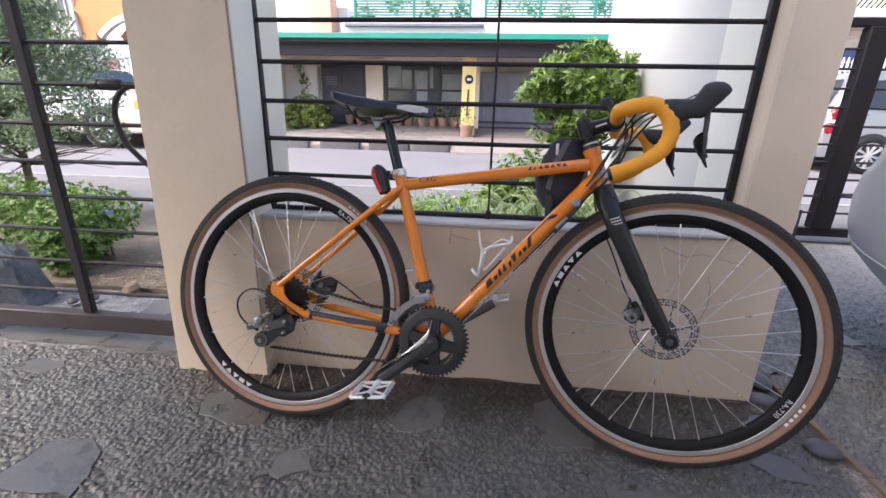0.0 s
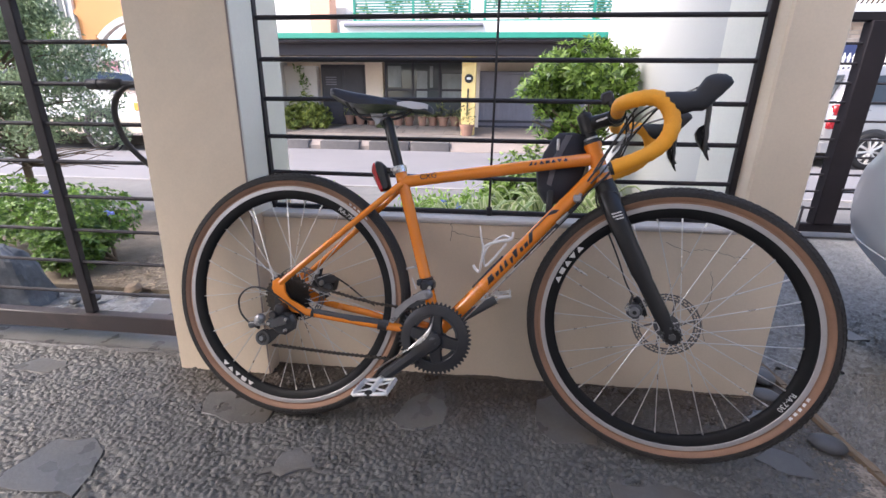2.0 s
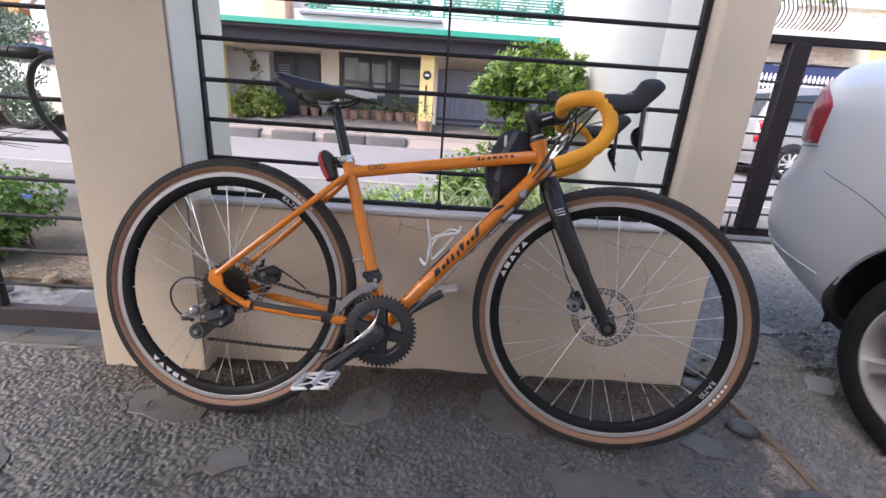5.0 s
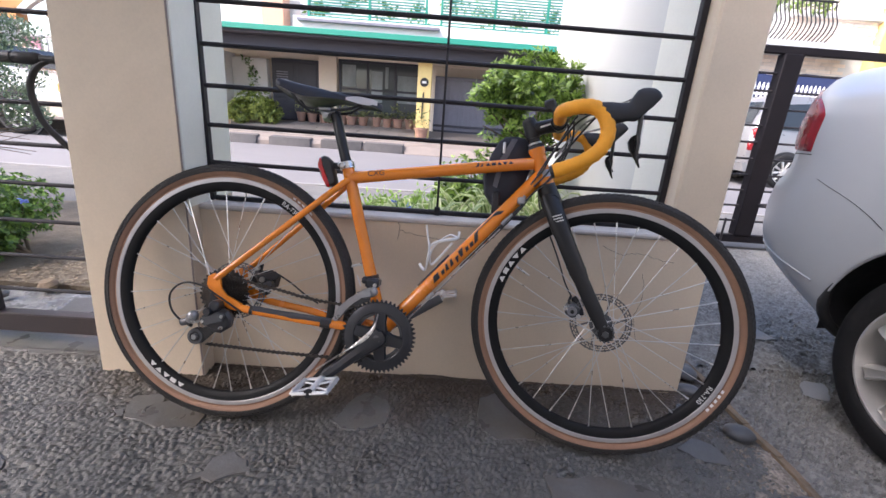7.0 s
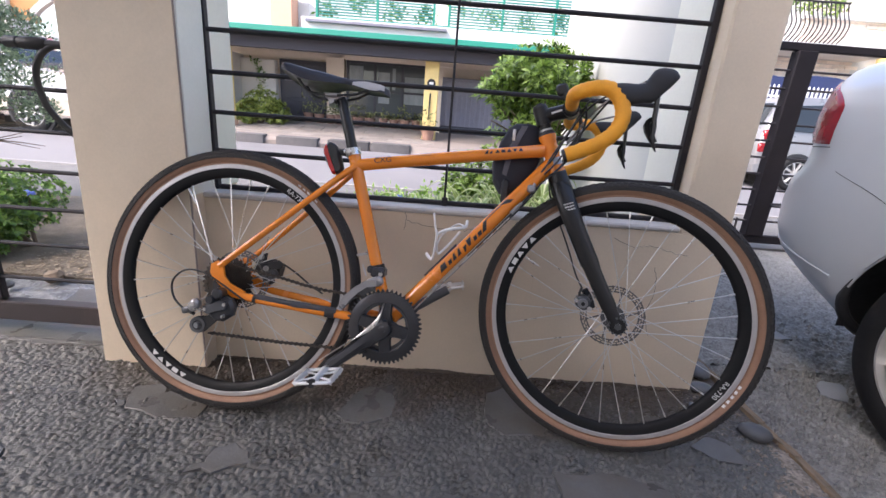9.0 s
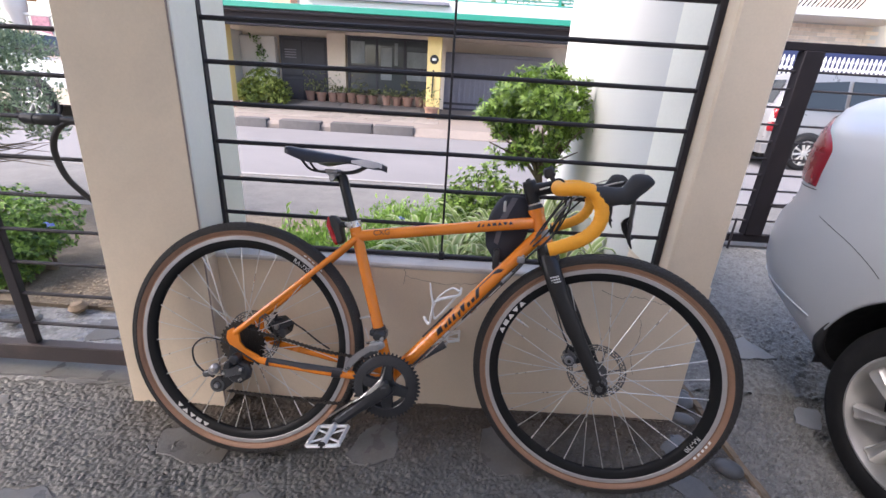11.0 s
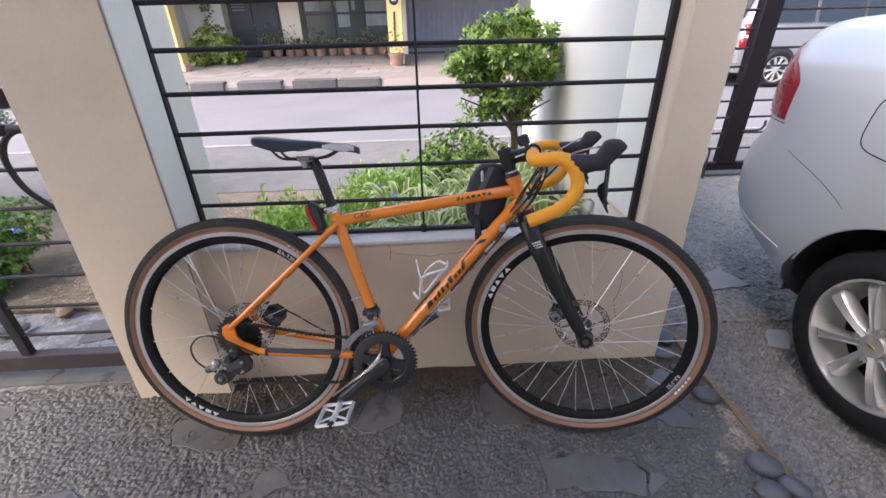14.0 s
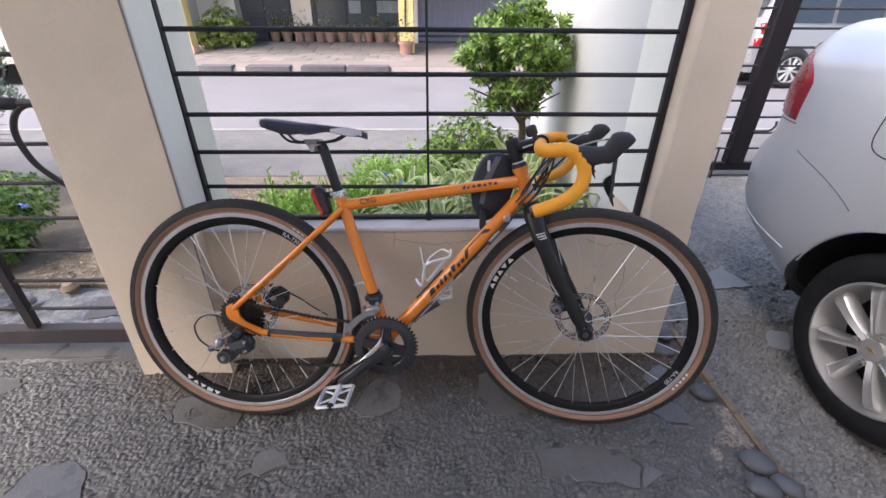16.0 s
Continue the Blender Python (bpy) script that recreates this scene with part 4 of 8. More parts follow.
mark_row("down_tube_mark", dta, dtb, 0.0179, 0.205, [(0.060, 0.95, 0.70, -0.34, 0.52, 0.02), (0.034, 0.7, 0.9, *low, 0.012), (0.034, 0.9, 0.45, -0.34, 0.52, 0.02), (0.034, 0.9, 0.45, -0.34, 0.52, 0.02), (0.034, 0.35, 0.9, -0.55, 0.22, 0.02),
                                                     (0.044, 0.40, 1.0, -0.34, 0.62, 0.02), (0.032, 0.8, 0.8, *low, 0.012), (0.034, 0.9, 0.9, *low, 0.012)], 0.0085)
mark_row("down_tube_flash", dta, dtb, 0.0179, 0.590, [(0.036, 0.9, 1.0, -0.35, 0.85, 0.05)], 0.0)
mark_row("down_tube_stripe", dta, dtb, 0.0179, 0.640, [(0.150, 1.0, 1.0, 0.70, 0.90, 0.0)], 0.0)
mark_row("down_tube_stripe", dta, dtb, 0.0179, 0.785, [(0.060, 0.5, 1.0, 0.10, 0.90, -0.05)], 0.0)

# seat post and saddle
part("seat_post", Geo().tube([P(0.2985, 0.366), P(0.262, 0.488), P(0.256, 0.500)], [0.0138, 0.0138, 0.012], 20), CARBON, bike)
part("saddle_clamp", Geo().prism([(x + 0.008, z + RW) for x, z in [(0.206, 0.511), (0.249, 0.511), (0.253, 0.499), (0.238, 0.492), (0.235, 0.480), (0.222, 0.478), (0.219, 0.491), (0.207, 0.502)]], -0.016, 0.016, "y", 0.003).tube([P(0.240, 0.487, -0.027), P(0.240, 0.487, 0.027)], 0.0075, 14).box(P(0.220, 0.499, -0.027), P(0.254, 0.507, -0.017), 0.003).box(P(0.220, 0.499, 0.017), P(0.254, 0.507, 0.027), 0.003), ALUGREY, bike, "silver saddle clamp")
rows = []
N = 26
for i in range(N + 1):
    t = i / N
    x = 0.116 + 0.266 * t
    half = 0.071 * (1 - min(1, t / 0.52)) ** 0.9 + 0.0205 + 0.012 * math.exp(-((t - 0.42) / 0.2) ** 2)
    if t < 0.10:
        half *= math.sqrt(max(0.0, 1 - ((0.10 - t) / 0.105) ** 2))
    if t > 0.92:
        half *= math.sqrt(max(0.02, 1 - ((t - 0.92) / 0.085) ** 2))
    top = 0.556 - 0.022 * t + 0.004 * math.sin(t * math.pi) + 0.006 * math.exp(-(t / 0.22) ** 2) - (0.006 * ((t - 0.9) / 0.1) ** 2 if t > 0.9 else 0)
    skirt = 0.014 + 0.018 * math.exp(-((t - 0.27) / 0.22) ** 2) + 0.006 * math.exp(-((t - 0.82) / 0.14) ** 2)
    rows.append((x, half, top, skirt))


def saddle_shell(i0, i1, grow=0.0):
    g = Geo()
    ring = [(-1.0, -1.0), (-1.03, -0.6), (-0.98, -0.25), (-0.80, -0.04), (-0.45, 0.05), (-0.10, 0.0), (0, -0.04), (0.10, 0.0), (0.45, 0.05), (0.80, -0.04), (0.98, -0.25), (1.03, -0.6), (1.0, -1.0), (0.7, -0.9), (-0.7, -0.9)]
    sheet = []
    for x, half, top, skirt in rows[i0:i1 + 1]:
        sheet.append([P(x, top + skirt * b + (grow if b > -0.8 else 0), (half + grow) * a) for a, b in ring + ring[:1]])
    g.grid(sheet)
    g.f.append(tuple(range(len(ring))))
    g.f.append(tuple(len(sheet[0]) * (len(sheet) - 1) + k for k in range(len(ring))))
    return g


saddle = part("saddle", saddle_shell(0, N), SADDLE_B, bike, "navy-black saddle with pearl white nose panels", angle=60)
for sgn in (-1, 1):
    g = Geo()
    sheet = []
    for i in range(17, N):
        x, half, top, skirt = rows[i]
        lo, hi = -0.98, -0.02 - 0.5 * max(0, (20 - i) / 4)
        if i > 23:
            lo = -0.80
        sheet.append([P(x, top + skirt * (lo + (hi - lo) * k / 4) + 0.0008, sgn * (half * (1.03 - 0.12 * (k / 4) ** 3) + 0.0012)) for k in range(5)])
    g.grid(sheet)
    part("nose_panel", g, SADDLE_W, saddle, "pearl white nose panel", angle=60)
for sgn in (-1, 1):
    part("saddle_rail", Geo().tube(curve_pts([P(0.146, 0.545, 0.030 * sgn), P(0.156, 0.529, 0.028 * sgn), P(0.176, 0.508, 0.024 * sgn), P(0.20, 0.503, 0.022 * sgn), P(0.255, 0.503, 0.022 * sgn), P(0.295, 0.509, 0.016 * sgn), P(0.328, 0.526, 0.008 * sgn)], 5), 0.0034, 8), BLACK, saddle)

# tail lamp on the seat post
lamp = part("tail_lamp", Geo().prism([(x, z + RW) for x, z in [(0.231, 0.381), (0.238, 0.386), (0.247, 0.385), (0.260, 0.374), (0.269, 0.349), (0.276, 0.321), (0.274, 0.312), (0.266, 0.307), (0.259, 0.308), (0.249, 0.331), (0.235, 0.363)]], -0.016, 0.016, "y", 0.006), BLACK, bike, "black tail lamp with red lens")
part("lens", Geo().prism([(x, z + RW) for x, z in [(0.232, 0.382), (0.238, 0.364), (0.252, 0.332), (0.262, 0.311), (0.258, 0.305), (0.251, 0.305), (0.243, 0.317), (0.231, 0.338), (0.2235, 0.360), (0.223, 0.368), (0.226, 0.379)]], -0.015, 0.015, "y", 0.006), REDLENS, lamp, "red lens")
part("lamp_bracket", Geo().box(P(0.262, 0.355, -0.008), P(0.300, 0.371, 0.008), 0.003), BLACK, lamp)


# wheels
def wheel(name, place, offs, marks):
    """A spoked wheel about the y axis, set into the bicycle by the matrix `place`."""
    root = None

    def sub(nm, g, material, label="", fix=True, angle=38):
        return part(nm, g.moved(place), material, root, label, fix=fix, angle=angle)

    # tyre: black tread over a tan casing
    c, rt = 0.3275, 0.0172
    rim_prof = [(0.2735, 0.0), (0.2750, 0.0050), (0.280, 0.0088), (0.292, 0.0118), (0.2975, 0.0122), (0.2975, -0.0122), (0.292, -0.0118), (0.280, -0.0088), (0.2750, -0.0050)]
    root = part(name, Geo().lathe(rim_prof, 128, closed=True).moved(place), RIM, bike, "spoked wheel with deep black rim and tan-wall tyre")
    for sgn in (-1, 1):
        sub("brake_track", Geo().lathe([(0.2975, 0.0124 * sgn), (0.2985, 0.0132 * sgn), (0.3080, 0.0132 * sgn), (0.3090, 0.0122 * sgn)], 128), TRACK, "grey machined brake track")
        wall = [(c + rt * math.cos(a), sgn * rt * math.sin(a)) for a in np.linspace(2.5, 1.60, 12)]
        wall = [(0.3085, 0.0122 * sgn)] + wall
        sub("tyre_wall", Geo().lathe(wall, 128), TAN, "tan tyre side wall")
    tread = Geo().lathe([(c + (rt + 0.0007) * math.cos(a), (rt + 0.0007) * math.sin(a)) for a in np.linspace(-1.74, 1.74, 23)], 128)
    for k in range(132):
        for j, a in enumerate((-1.56, -1.04, -0.52, 0.0, 0.52, 1.04, 1.56)):
            w = 2 * math.pi * (k + 0.5 * (j % 2)) / 132
            r0 = c + (rt + 0.0015) * math.cos(a)
            y0 = (rt + 0.0015) * math.sin(a)
            t = Matrix.Rotation(-w, 4, "Y") @ Matrix.Translation((r0, y0, 0)) @ Matrix.Rotation(a, 4, "Z")
            tread.box((-0.0009, -0.0026, -0.0054), (0.0009, 0.0026, 0.0054), 0, t)
    sub("tyre", tread, RUBBER, "black small-block tread", fix=False)
    # hub
    sub("hub", Geo().lathe([(0, -0.052), (0.006, -0.052), (0.006, -0.040), (0.011, -0.039), (0.011, -0.034), (0.0240, -0.033), (0.0240, -0.029), (0.0125, -0.026), (0.0110, 0.0), (0.0125, 0.026), (0.0300, 0.029), (0.0300, 0.033), (0.014, 0.035), (0.011, 0.042), (0.006, 0.052), (0, 0.052)], 28), GREYMETAL)
    n = 16
    for sd in (-1, 1):
        for k in range(n):
            a_rim = 2 * math.pi * (k + (0.5 if sd > 0 else 0)) / n + offs
            a_hub = a_rim + (1 if k % 2 else -1) * 1.18
            rh = 0.0285 if sd > 0 else 0.0225
            p = Vector((rh * math.cos(a_hub), 0.031 * sd, rh * math.sin(a_hub)))
            q = Vector((0.2745 * math.cos(a_rim), 0.002 * sd, 0.2745 * math.sin(a_rim)))
            sub("spoke", Geo().tube([p, q], 0.00125, 5, caps=False).tube([q - (q - p).normalized() * 0.013, q], 0.002, 6, caps=False), SPOKESTEEL, fix=False)
    va = marks["valve"]
    dv = Vector((math.cos(va), 0, math.sin(va)))
    sub("valve", Geo().tube([dv * 0.272, dv * 0.243, dv * 0.236, dv * 0.228], [0.003, 0.003, 0.0022, 0.0015], 10), STEEL)
    # disc brake rotor on the left
    rot = Geo()
    nn = 72
    for r0, r1 in ((0.0630, 0.0668), (0.0705, 0.0725), (0.0762, 0.080)):
        rot.lathe([(r0, 0.0405), (r1, 0.0405), (r1, 0.0423), (r0, 0.0423)], nn, closed=True)
    for k in range(36):
        w = 2 * math.pi * k / 36
        rot.box((0.0655, 0.0405, -0.0016), (0.0715, 0.0423, 0.0016), 0, Matrix.Rotation(w, 4, "Y"))
        rot.box((0.0715, 0.0405, -0.0016), (0.0810 if k % 3 else 0.0775, 0.0423, 0.0016), 0, Matrix.Rotation(w + math.pi / 36, 4, "Y"))
    for k in range(6):
        w = 2 * math.pi * k / 6
        m = Matrix.Rotation(w, 4, "Y")
        rot.add([m @ Vector(p) for p in [(0.018, 0.0405, -0.006), (0.066, 0.0405, 0.0165), (0.066, 0.0405, 0.0205), (0.018, 0.0405, 0.0), (0.018, 0.0423, -0.006), (0.066, 0.0423, 0.0165), (0.066, 0.0423, 0.0205), (0.018, 0.0423, 0.0)]],
                [(0, 1, 2, 3), (4, 7, 6, 5), (0, 4, 5, 1), (1, 5, 6, 2), (2, 6, 7, 3), (3, 7, 4, 0)])
    rot.lathe([(0.016, 0.0400), (0.024, 0.0400), (0.024, 0.0426), (0.016, 0.0426)], 24, closed=True)
    sub("brake_rotor", rot, ROTOR, "perforated steel brake rotor")
    # markings as plain blocks, and lettering that can be read
    for a0, shapes, step, r0, r1 in marks["blocks"]:
        for k, (foot, head) in enumerate(shapes):
            w0 = a0 - step * k
            sheet = []
            for j in range(5):
                rr = r0 + (r1 - r0) * j / 4
                yy = -0.0122 - 0.0010 + (0.0029 if rr < 0.281 else 0.0) if rr < 0.298 else -(math.sqrt(max(0, (rt + 0.001) ** 2 - (rr - c) ** 2)))
                half = step * 0.41 * (foot + (head - foot) * j / 4)
                sheet.append([Vector((rr * math.cos(w0 + half * q), yy, rr * math.sin(w0 + half * q))) for q in (-1, -0.33, 0.33, 1)])
            sub("rim_mark", Geo().grid(sheet), DECAL_W, "white maker's mark")
    for a0, text in marks["text"]:
        q = Vector((math.cos(a0), 0, math.sin(a0)))
        tdir = Vector((math.sin(a0), 0, -math.cos(a0)))
        m = Matrix((tdir, q, tdir.cross(q))).transposed().to_4x4()
        m.translation = q * 0.2865 + Vector((0, -0.0124, 0))
        words(text, 0.017, DECAL_W, "rim_lettering", root, place @ m)
    return root


PEAK, SLAB_MARK, VEE = (1.0, 0.18), (0.92, 0.85), (0.15, 1.0)
MARK_FIVE = [PEAK, SLAB_MARK, PEAK, VEE, PEAK]
SMALL_FIVE = [(0.7, 0.7)] * 5
rear_place = Matrix.Translation(P(0, 0))
rear = wheel("rear_wheel", rear_place, radians(4.8), dict(valve=2.1, blocks=[(radians(-113.5), MARK_FIVE, 0.083, 0.2825, 0.2940), (radians(57.5), SMALL_FIVE, 0.046, 0.3120, 0.3180)], text=[(radians(56.4), "RA-730")]))
F = Matrix((f_t * 0.940 + s_ax * -0.342, l_t, f_t * 0.342 + s_ax * 0.940)).transposed().to_4x4()
F.translation = S(0.047, -0.400)
front = wheel("front_wheel", F, radians(-0.8), dict(valve=2.62, blocks=[(radians(159.5), MARK_FIVE, 0.083, 0.2825, 0.2940), (radians(-22.0), SMALL_FIVE, 0.046, 0.3110, 0.3170)], text=[(radians(-27.7), "RA-730")]))

# cassette
cass = Geo()
for k in range(9):
    r = 0.066 - 0.0044 * k
    y = -0.022 - 0.0033 * k
    teeth = int(r * 2 * math.pi / 0.0127)
    prof = []
    for j in range(teeth * 4):
        w = 2 * math.pi * j / (teeth * 4)
        rr = r + (0.0022 if j % 4 in (1, 2) else -0.0022)
        prof.append((rr * math.cos(w), rr * math.sin(w) + RW))
    cass.prism(prof, y, y - 0.0016, "y")
cass.lathe([(0, -0.020), (0.022, -0.020), (0.022, -0.055), (0.014, -0.060), (0, -0.060)], 24, P(0, 0))
part("cassette", cass, CHAINMAT, bike, "oily dark sprocket cassette", angle=30)

# cranks and chainrings
bb = P(0.4255, -0.0695)
def ring_gear(r, y, teeth, inner, thick=0.003):
    prof = []
    for j in range(teeth * 4):
        w = 2 * math.pi * j / (teeth * 4)
        prof.append(r + (0.0034 if j % 4 in (1, 2) else -0.0034))
    g = Geo()
    n = len(prof)
    for yy in (y, y - thick):
        g.v += [(bb.x + q * math.cos(2 * math.pi * j / n), yy, bb.z + q * math.sin(2 * math.pi * j / n)) for j, q in enumerate(prof)]
        g.v += [(bb.x + inner * math.cos(2 * math.pi * j / n), yy, bb.z + inner * math.sin(2 * math.pi * j / n)) for j in range(n)]
    for j in range(n):
        k = (j + 1) % n
        g.f += [(j, k, n + k, n + j), (2 * n + j, 3 * n + j, 3 * n + k, 2 * n + k), (j, 2 * n + j, 2 * n + k, k), (n + j, n + k, 3 * n + k, 3 * n + j)]
    return g


crank = part("crankset", ring_gear(0.0925, -0.0475, 50, 0.072).lathe([(0.062, -0.0480), (0.086, -0.0505), (0.0875, -0.0520), (0.0875, -0.0535), (0.083, -0.0555), (0.064, -0.0575), (0.062, -0.0560)], 96, bb, closed=True), CRANKMAT, bike, "dark grey crankset", angle=30)
part("inner_chainring", ring_gear(0.069, -0.040, 34, 0.054), GREYMETAL, crank, angle=30)
pedal_end = P(0.2990, -0.1780)
cd = Vector((pedal_end.x - bb.x, 0, pedal_end.z - bb.z)).normalized()
for a in (0.0, 1.0, 2.22, 3.96, 5.36):
    d = Matrix.Rotation(-a, 3, "Y") @ cd
    t = Vector((-d.z, 0, d.x))
    g = Geo()
    sheet = []
    for q, w, y in ((0.012, 0.024, -0.060), (0.035, 0.017, -0.060), (0.060, 0.016, -0.057), (0.078, 0.026, -0.0555)):
        o = Vector((bb.x, 0, bb.z)) + d * q
        sheet.append([o - t * w + Vector((0, y + 0.008, 0)), o - t * w * 0.8 + Vector((0, y, 0)), o + t * w * 0.8 + Vector((0, y, 0)), o + t * w + Vector((0, y + 0.008, 0)), o - t * w + Vector((0, y + 0.008, 0))])
    part("spider_arm", g.grid(sheet), CRANKMAT, crank)
arm = Geo()
sheet = []
for q, w, y, h in ((-0.020, 0.010, -0.066, 0.010), (-0.012, 0.022, -0.066, 0.012), (0.004, 0.0250, -0.067, 0.012), (0.03, 0.0225, -0.068, 0.012), (0.08, 0.0165, -0.071, 0.011), (0.13, 0.0145, -0.0745, 0.010), (0.158, 0.0150, -0.0765, 0.010), (0.172, 0.011, -0.077, 0.009), (0.178, 0.003, -0.077, 0.007)):
    o = Vector((bb.x, 0, bb.z)) + cd * q
    t = Vector((-cd.z, 0, cd.x))
    sheet.append([o + t * (w * a) + Vector((0, y + h * b, 0)) for a, b in ((-1, 0.7), (-0.95, -0.2), (-0.6, -0.75), (0.15, -1.0), (0.85, -0.6), (1, 0.0), (1, 0.7), (0, 0.95), (-1, 0.7))])
arm.grid(sheet)
part("crank_arm", arm, CRANKMAT, crank, "dark grey crank arm", angle=28)
part("crank_bolt", Geo().lathe([(0, -0.0775), (0.009, -0.0775), (0.0105, -0.0755), (0.0105, -0.065), (0, -0.065)], 20, bb), GREYMETAL, crank)
edge_pts = curve_pts([P(0.4255 + dx, -0.0680 + dv) for dx, dv in ((-0.003, 0.060), (-0.007, 0.036), (-0.017, 0.013), (-0.036, -0.008), (-0.064, -0.030), (-0.104, -0.060), (-0.148, -0.094))], 5)
sheet = []
for k, p in enumerate(edge_pts):
    u = k / (len(edge_pts) - 1)
    d = (edge_pts[min(k + 1, len(edge_pts) - 1)] - edge_pts[max(k - 1, 0)]).normalized()
    nrm = Vector((-d.z, 0, d.x))
    w = 0.0012 + 0.0044 * math.exp(-((u - 0.42) / 0.20) ** 2)
    y = -0.0665 - 0.014 * min(1, u / 0.5) - 0.005 * max(0, u - 0.5)
    sheet.append([p - nrm * w + Vector((0, y + 0.012, 0)), p - nrm * w + Vector((0, y + 0.002, 0)), p + Vector((0, y, 0)), p + nrm * w + Vector((0, y + 0.001, 0)), p + nrm * w + Vector((0, y + 0.012, 0))])
part("worn_edge", Geo().grid(sheet), STEEL, crank, "narrow bright edge of the crank arm", angle=60)
far_end = P(0.574, 0.022)
part("left_crank_arm", Geo().tube([bb + Vector((0, 0.062, 0)), bb + (far_end - bb) * 0.5 + Vector((0, 0.069, -0.003)), far_end + Vector((0, 0.076, 0))], [0.017, 0.0125, 0.0125], 14, flat=0.6), GREYMETAL, crank)


def pedal(at, side, tilt):
    """A white platform pedal: an open frame of bars round the spindle housing, with diagonal braces and pins."""
    m = Matrix.Translation(at) @ Matrix.Rotation(tilt, 4, "Y")
    y0, y1 = (0.010 * side, 0.102 * side)
    lo, hi = min(y0, y1), max(y0, y1)
    mid = (lo + hi) / 2
    body = part("pedal", Geo().tube([m @ Vector((0, y, 0)) for y in (lo + 0.004, mid - 0.02, mid + 0.02, hi - 0.004)], [0.0095, 0.0075, 0.0075, 0.0095], 14), WHITEPL, bike, "white platform pedal")
    for sx in (-1, 1):
        part("side_bar", Geo().box((-0.0028, lo + 0.003, -0.0075), (0.0028, hi - 0.003, 0.0075), 0.002, m @ Matrix.Translation((0.0405 * sx, 0, 0))), WHITEPL, body)
        for y in (lo, hi):
            end = Geo().tube([m @ Vector(p) for p in ((0.041 * sx, y + (0.006 if y == lo else -0.006), 0), (0.036 * sx, y, 0), (0.004 * sx, y, 0))], 0.0042, 8, flat=1.5)
            part("end_bar", end, WHITEPL, body)
        for y, q in ((lo + 0.012, mid - 0.010), (hi - 0.012, mid + 0.010)):
            part("brace", Geo().tube([m @ Vector((0.004 * sx, q, 0)), m @ Vector((0.0395 * sx, y + (mid - y) * 0.10, 0))], 0.0023, 8, flat=1.5), WHITEPL, body)
        for k in range(4):
            yy = lo + (hi - lo) * (0.12 + 0.25 * k)
            part("grip_pin", Geo().tube([m @ Vector((0.0405 * sx, yy, -0.0105)), m @ Vector((0.0405 * sx, yy, 0.0105))], 0.0016, 6), STEEL, body)
    part("spindle", Geo().tube([m @ Vector((0, -0.006 * side, 0)), m @ Vector((0, 0.018 * side, 0))], 0.0075, 14), STEEL, body)
    part("end_cap", Geo().tube([m @ Vector((0, 0.100 * side, 0)), m @ Vector((0, 0.107 * side, 0))], 0.0100, 16), BLACK, body)


pedal(pedal_end + Vector((0, -0.084, 0)), -1, radians(-8))
pedal(far_end + Vector((0, 0.084, 0)), 1, radians(-12))

# chain
def chain_links(pts, y0, y1):
    pts = [Vector(p) for p in pts]
    g = Geo()
    dist = [0]
    for a, b in zip(pts, pts[1:]):
        dist.append(dist[-1] + (b - a).length)
    n = int(dist[-1] / 0.0127)
    for k in range(n):
        s = (k + 0.5) * 0.0127
        i = max(j for j in range(len(pts) - 1) if dist[j] <= s)
        a, b = pts[i], pts[i + 1]
        t = (s - dist[i]) / (dist[i + 1] - dist[i])
        p = a.lerp(b, t)
        w = math.atan2(b.z - a.z, b.x - a.x)
        y = y0 + (y1 - y0) * s / dist[-1]
        m = Matrix.Translation((p.x, y, p.z)) @ Matrix.Rotation(-w, 4, "Y")
        hw = 0.0030 if k % 2 else 0.0038
        for sg in (-1, 1):
            g.box((-0.0063, sg * hw - 0.0006, -0.0021), (0.0063, sg * hw + 0.0006, 0.0021), 0, m)
        g.tube([m @ Vector((-0.0063, -0.004, 0)), m @ Vector((-0.0063, 0.004, 0))], 0.0044, 8)
    return g


cr = 0.069
upper = [P(0.004, 0.050), P(0.153, 0.026), P(0.21, 0.0145), P(0.266, 0.0066), P(0.32, 0.0034), P(0.40, -0.002)]
arc_top = [(bb.x + cr * math.cos(w), 0, bb.z + cr * math.sin(w)) for w in np.linspace(1.75, -1.55, 18)]
lower = [P(0.42, -0.1385), P(0.16, -0.1366), P(-0.030, -0.130)]
sprocket = [(0.048 * math.cos(w), 0, RW + 0.048 * math.sin(w)) for w in np.linspace(1.6, 3.9, 10)]
g = chain_links(upper, -0.036, -0.046)
for some in (chain_links(arc_top, -0.0415, -0.0415), chain_links(lower, -0.0425, -0.055), chain_links(sprocket, -0.036, -0.036), chain_links([P(-0.031, -0.020), P(0.014, -0.056), P(-0.014, -0.088), P(-0.040, -0.112)], -0.040, -0.055)):
    g.add(some.v, some.f)
part("chain", g, CHAINMAT, bike, "oily dark chain", fix=False)

# derailleurs
SIDE = Vector((0, -1, 0))
rd_poly = [(-0.022, -0.050), (0.002, -0.036), (0.030, -0.026), (0.048, -0.031), (0.058, -0.050), (0.054, -0.072), (0.030, -0.089), (0.008, -0.088), (-0.010, -0.073)]
rd = part("rear_derailleur", Geo().prism([(x, z + RW) for x, z in rd_poly], -0.068, -0.092, "y", 0.007), CRANKMAT, bike, "dark grey rear derailleur", angle=28)
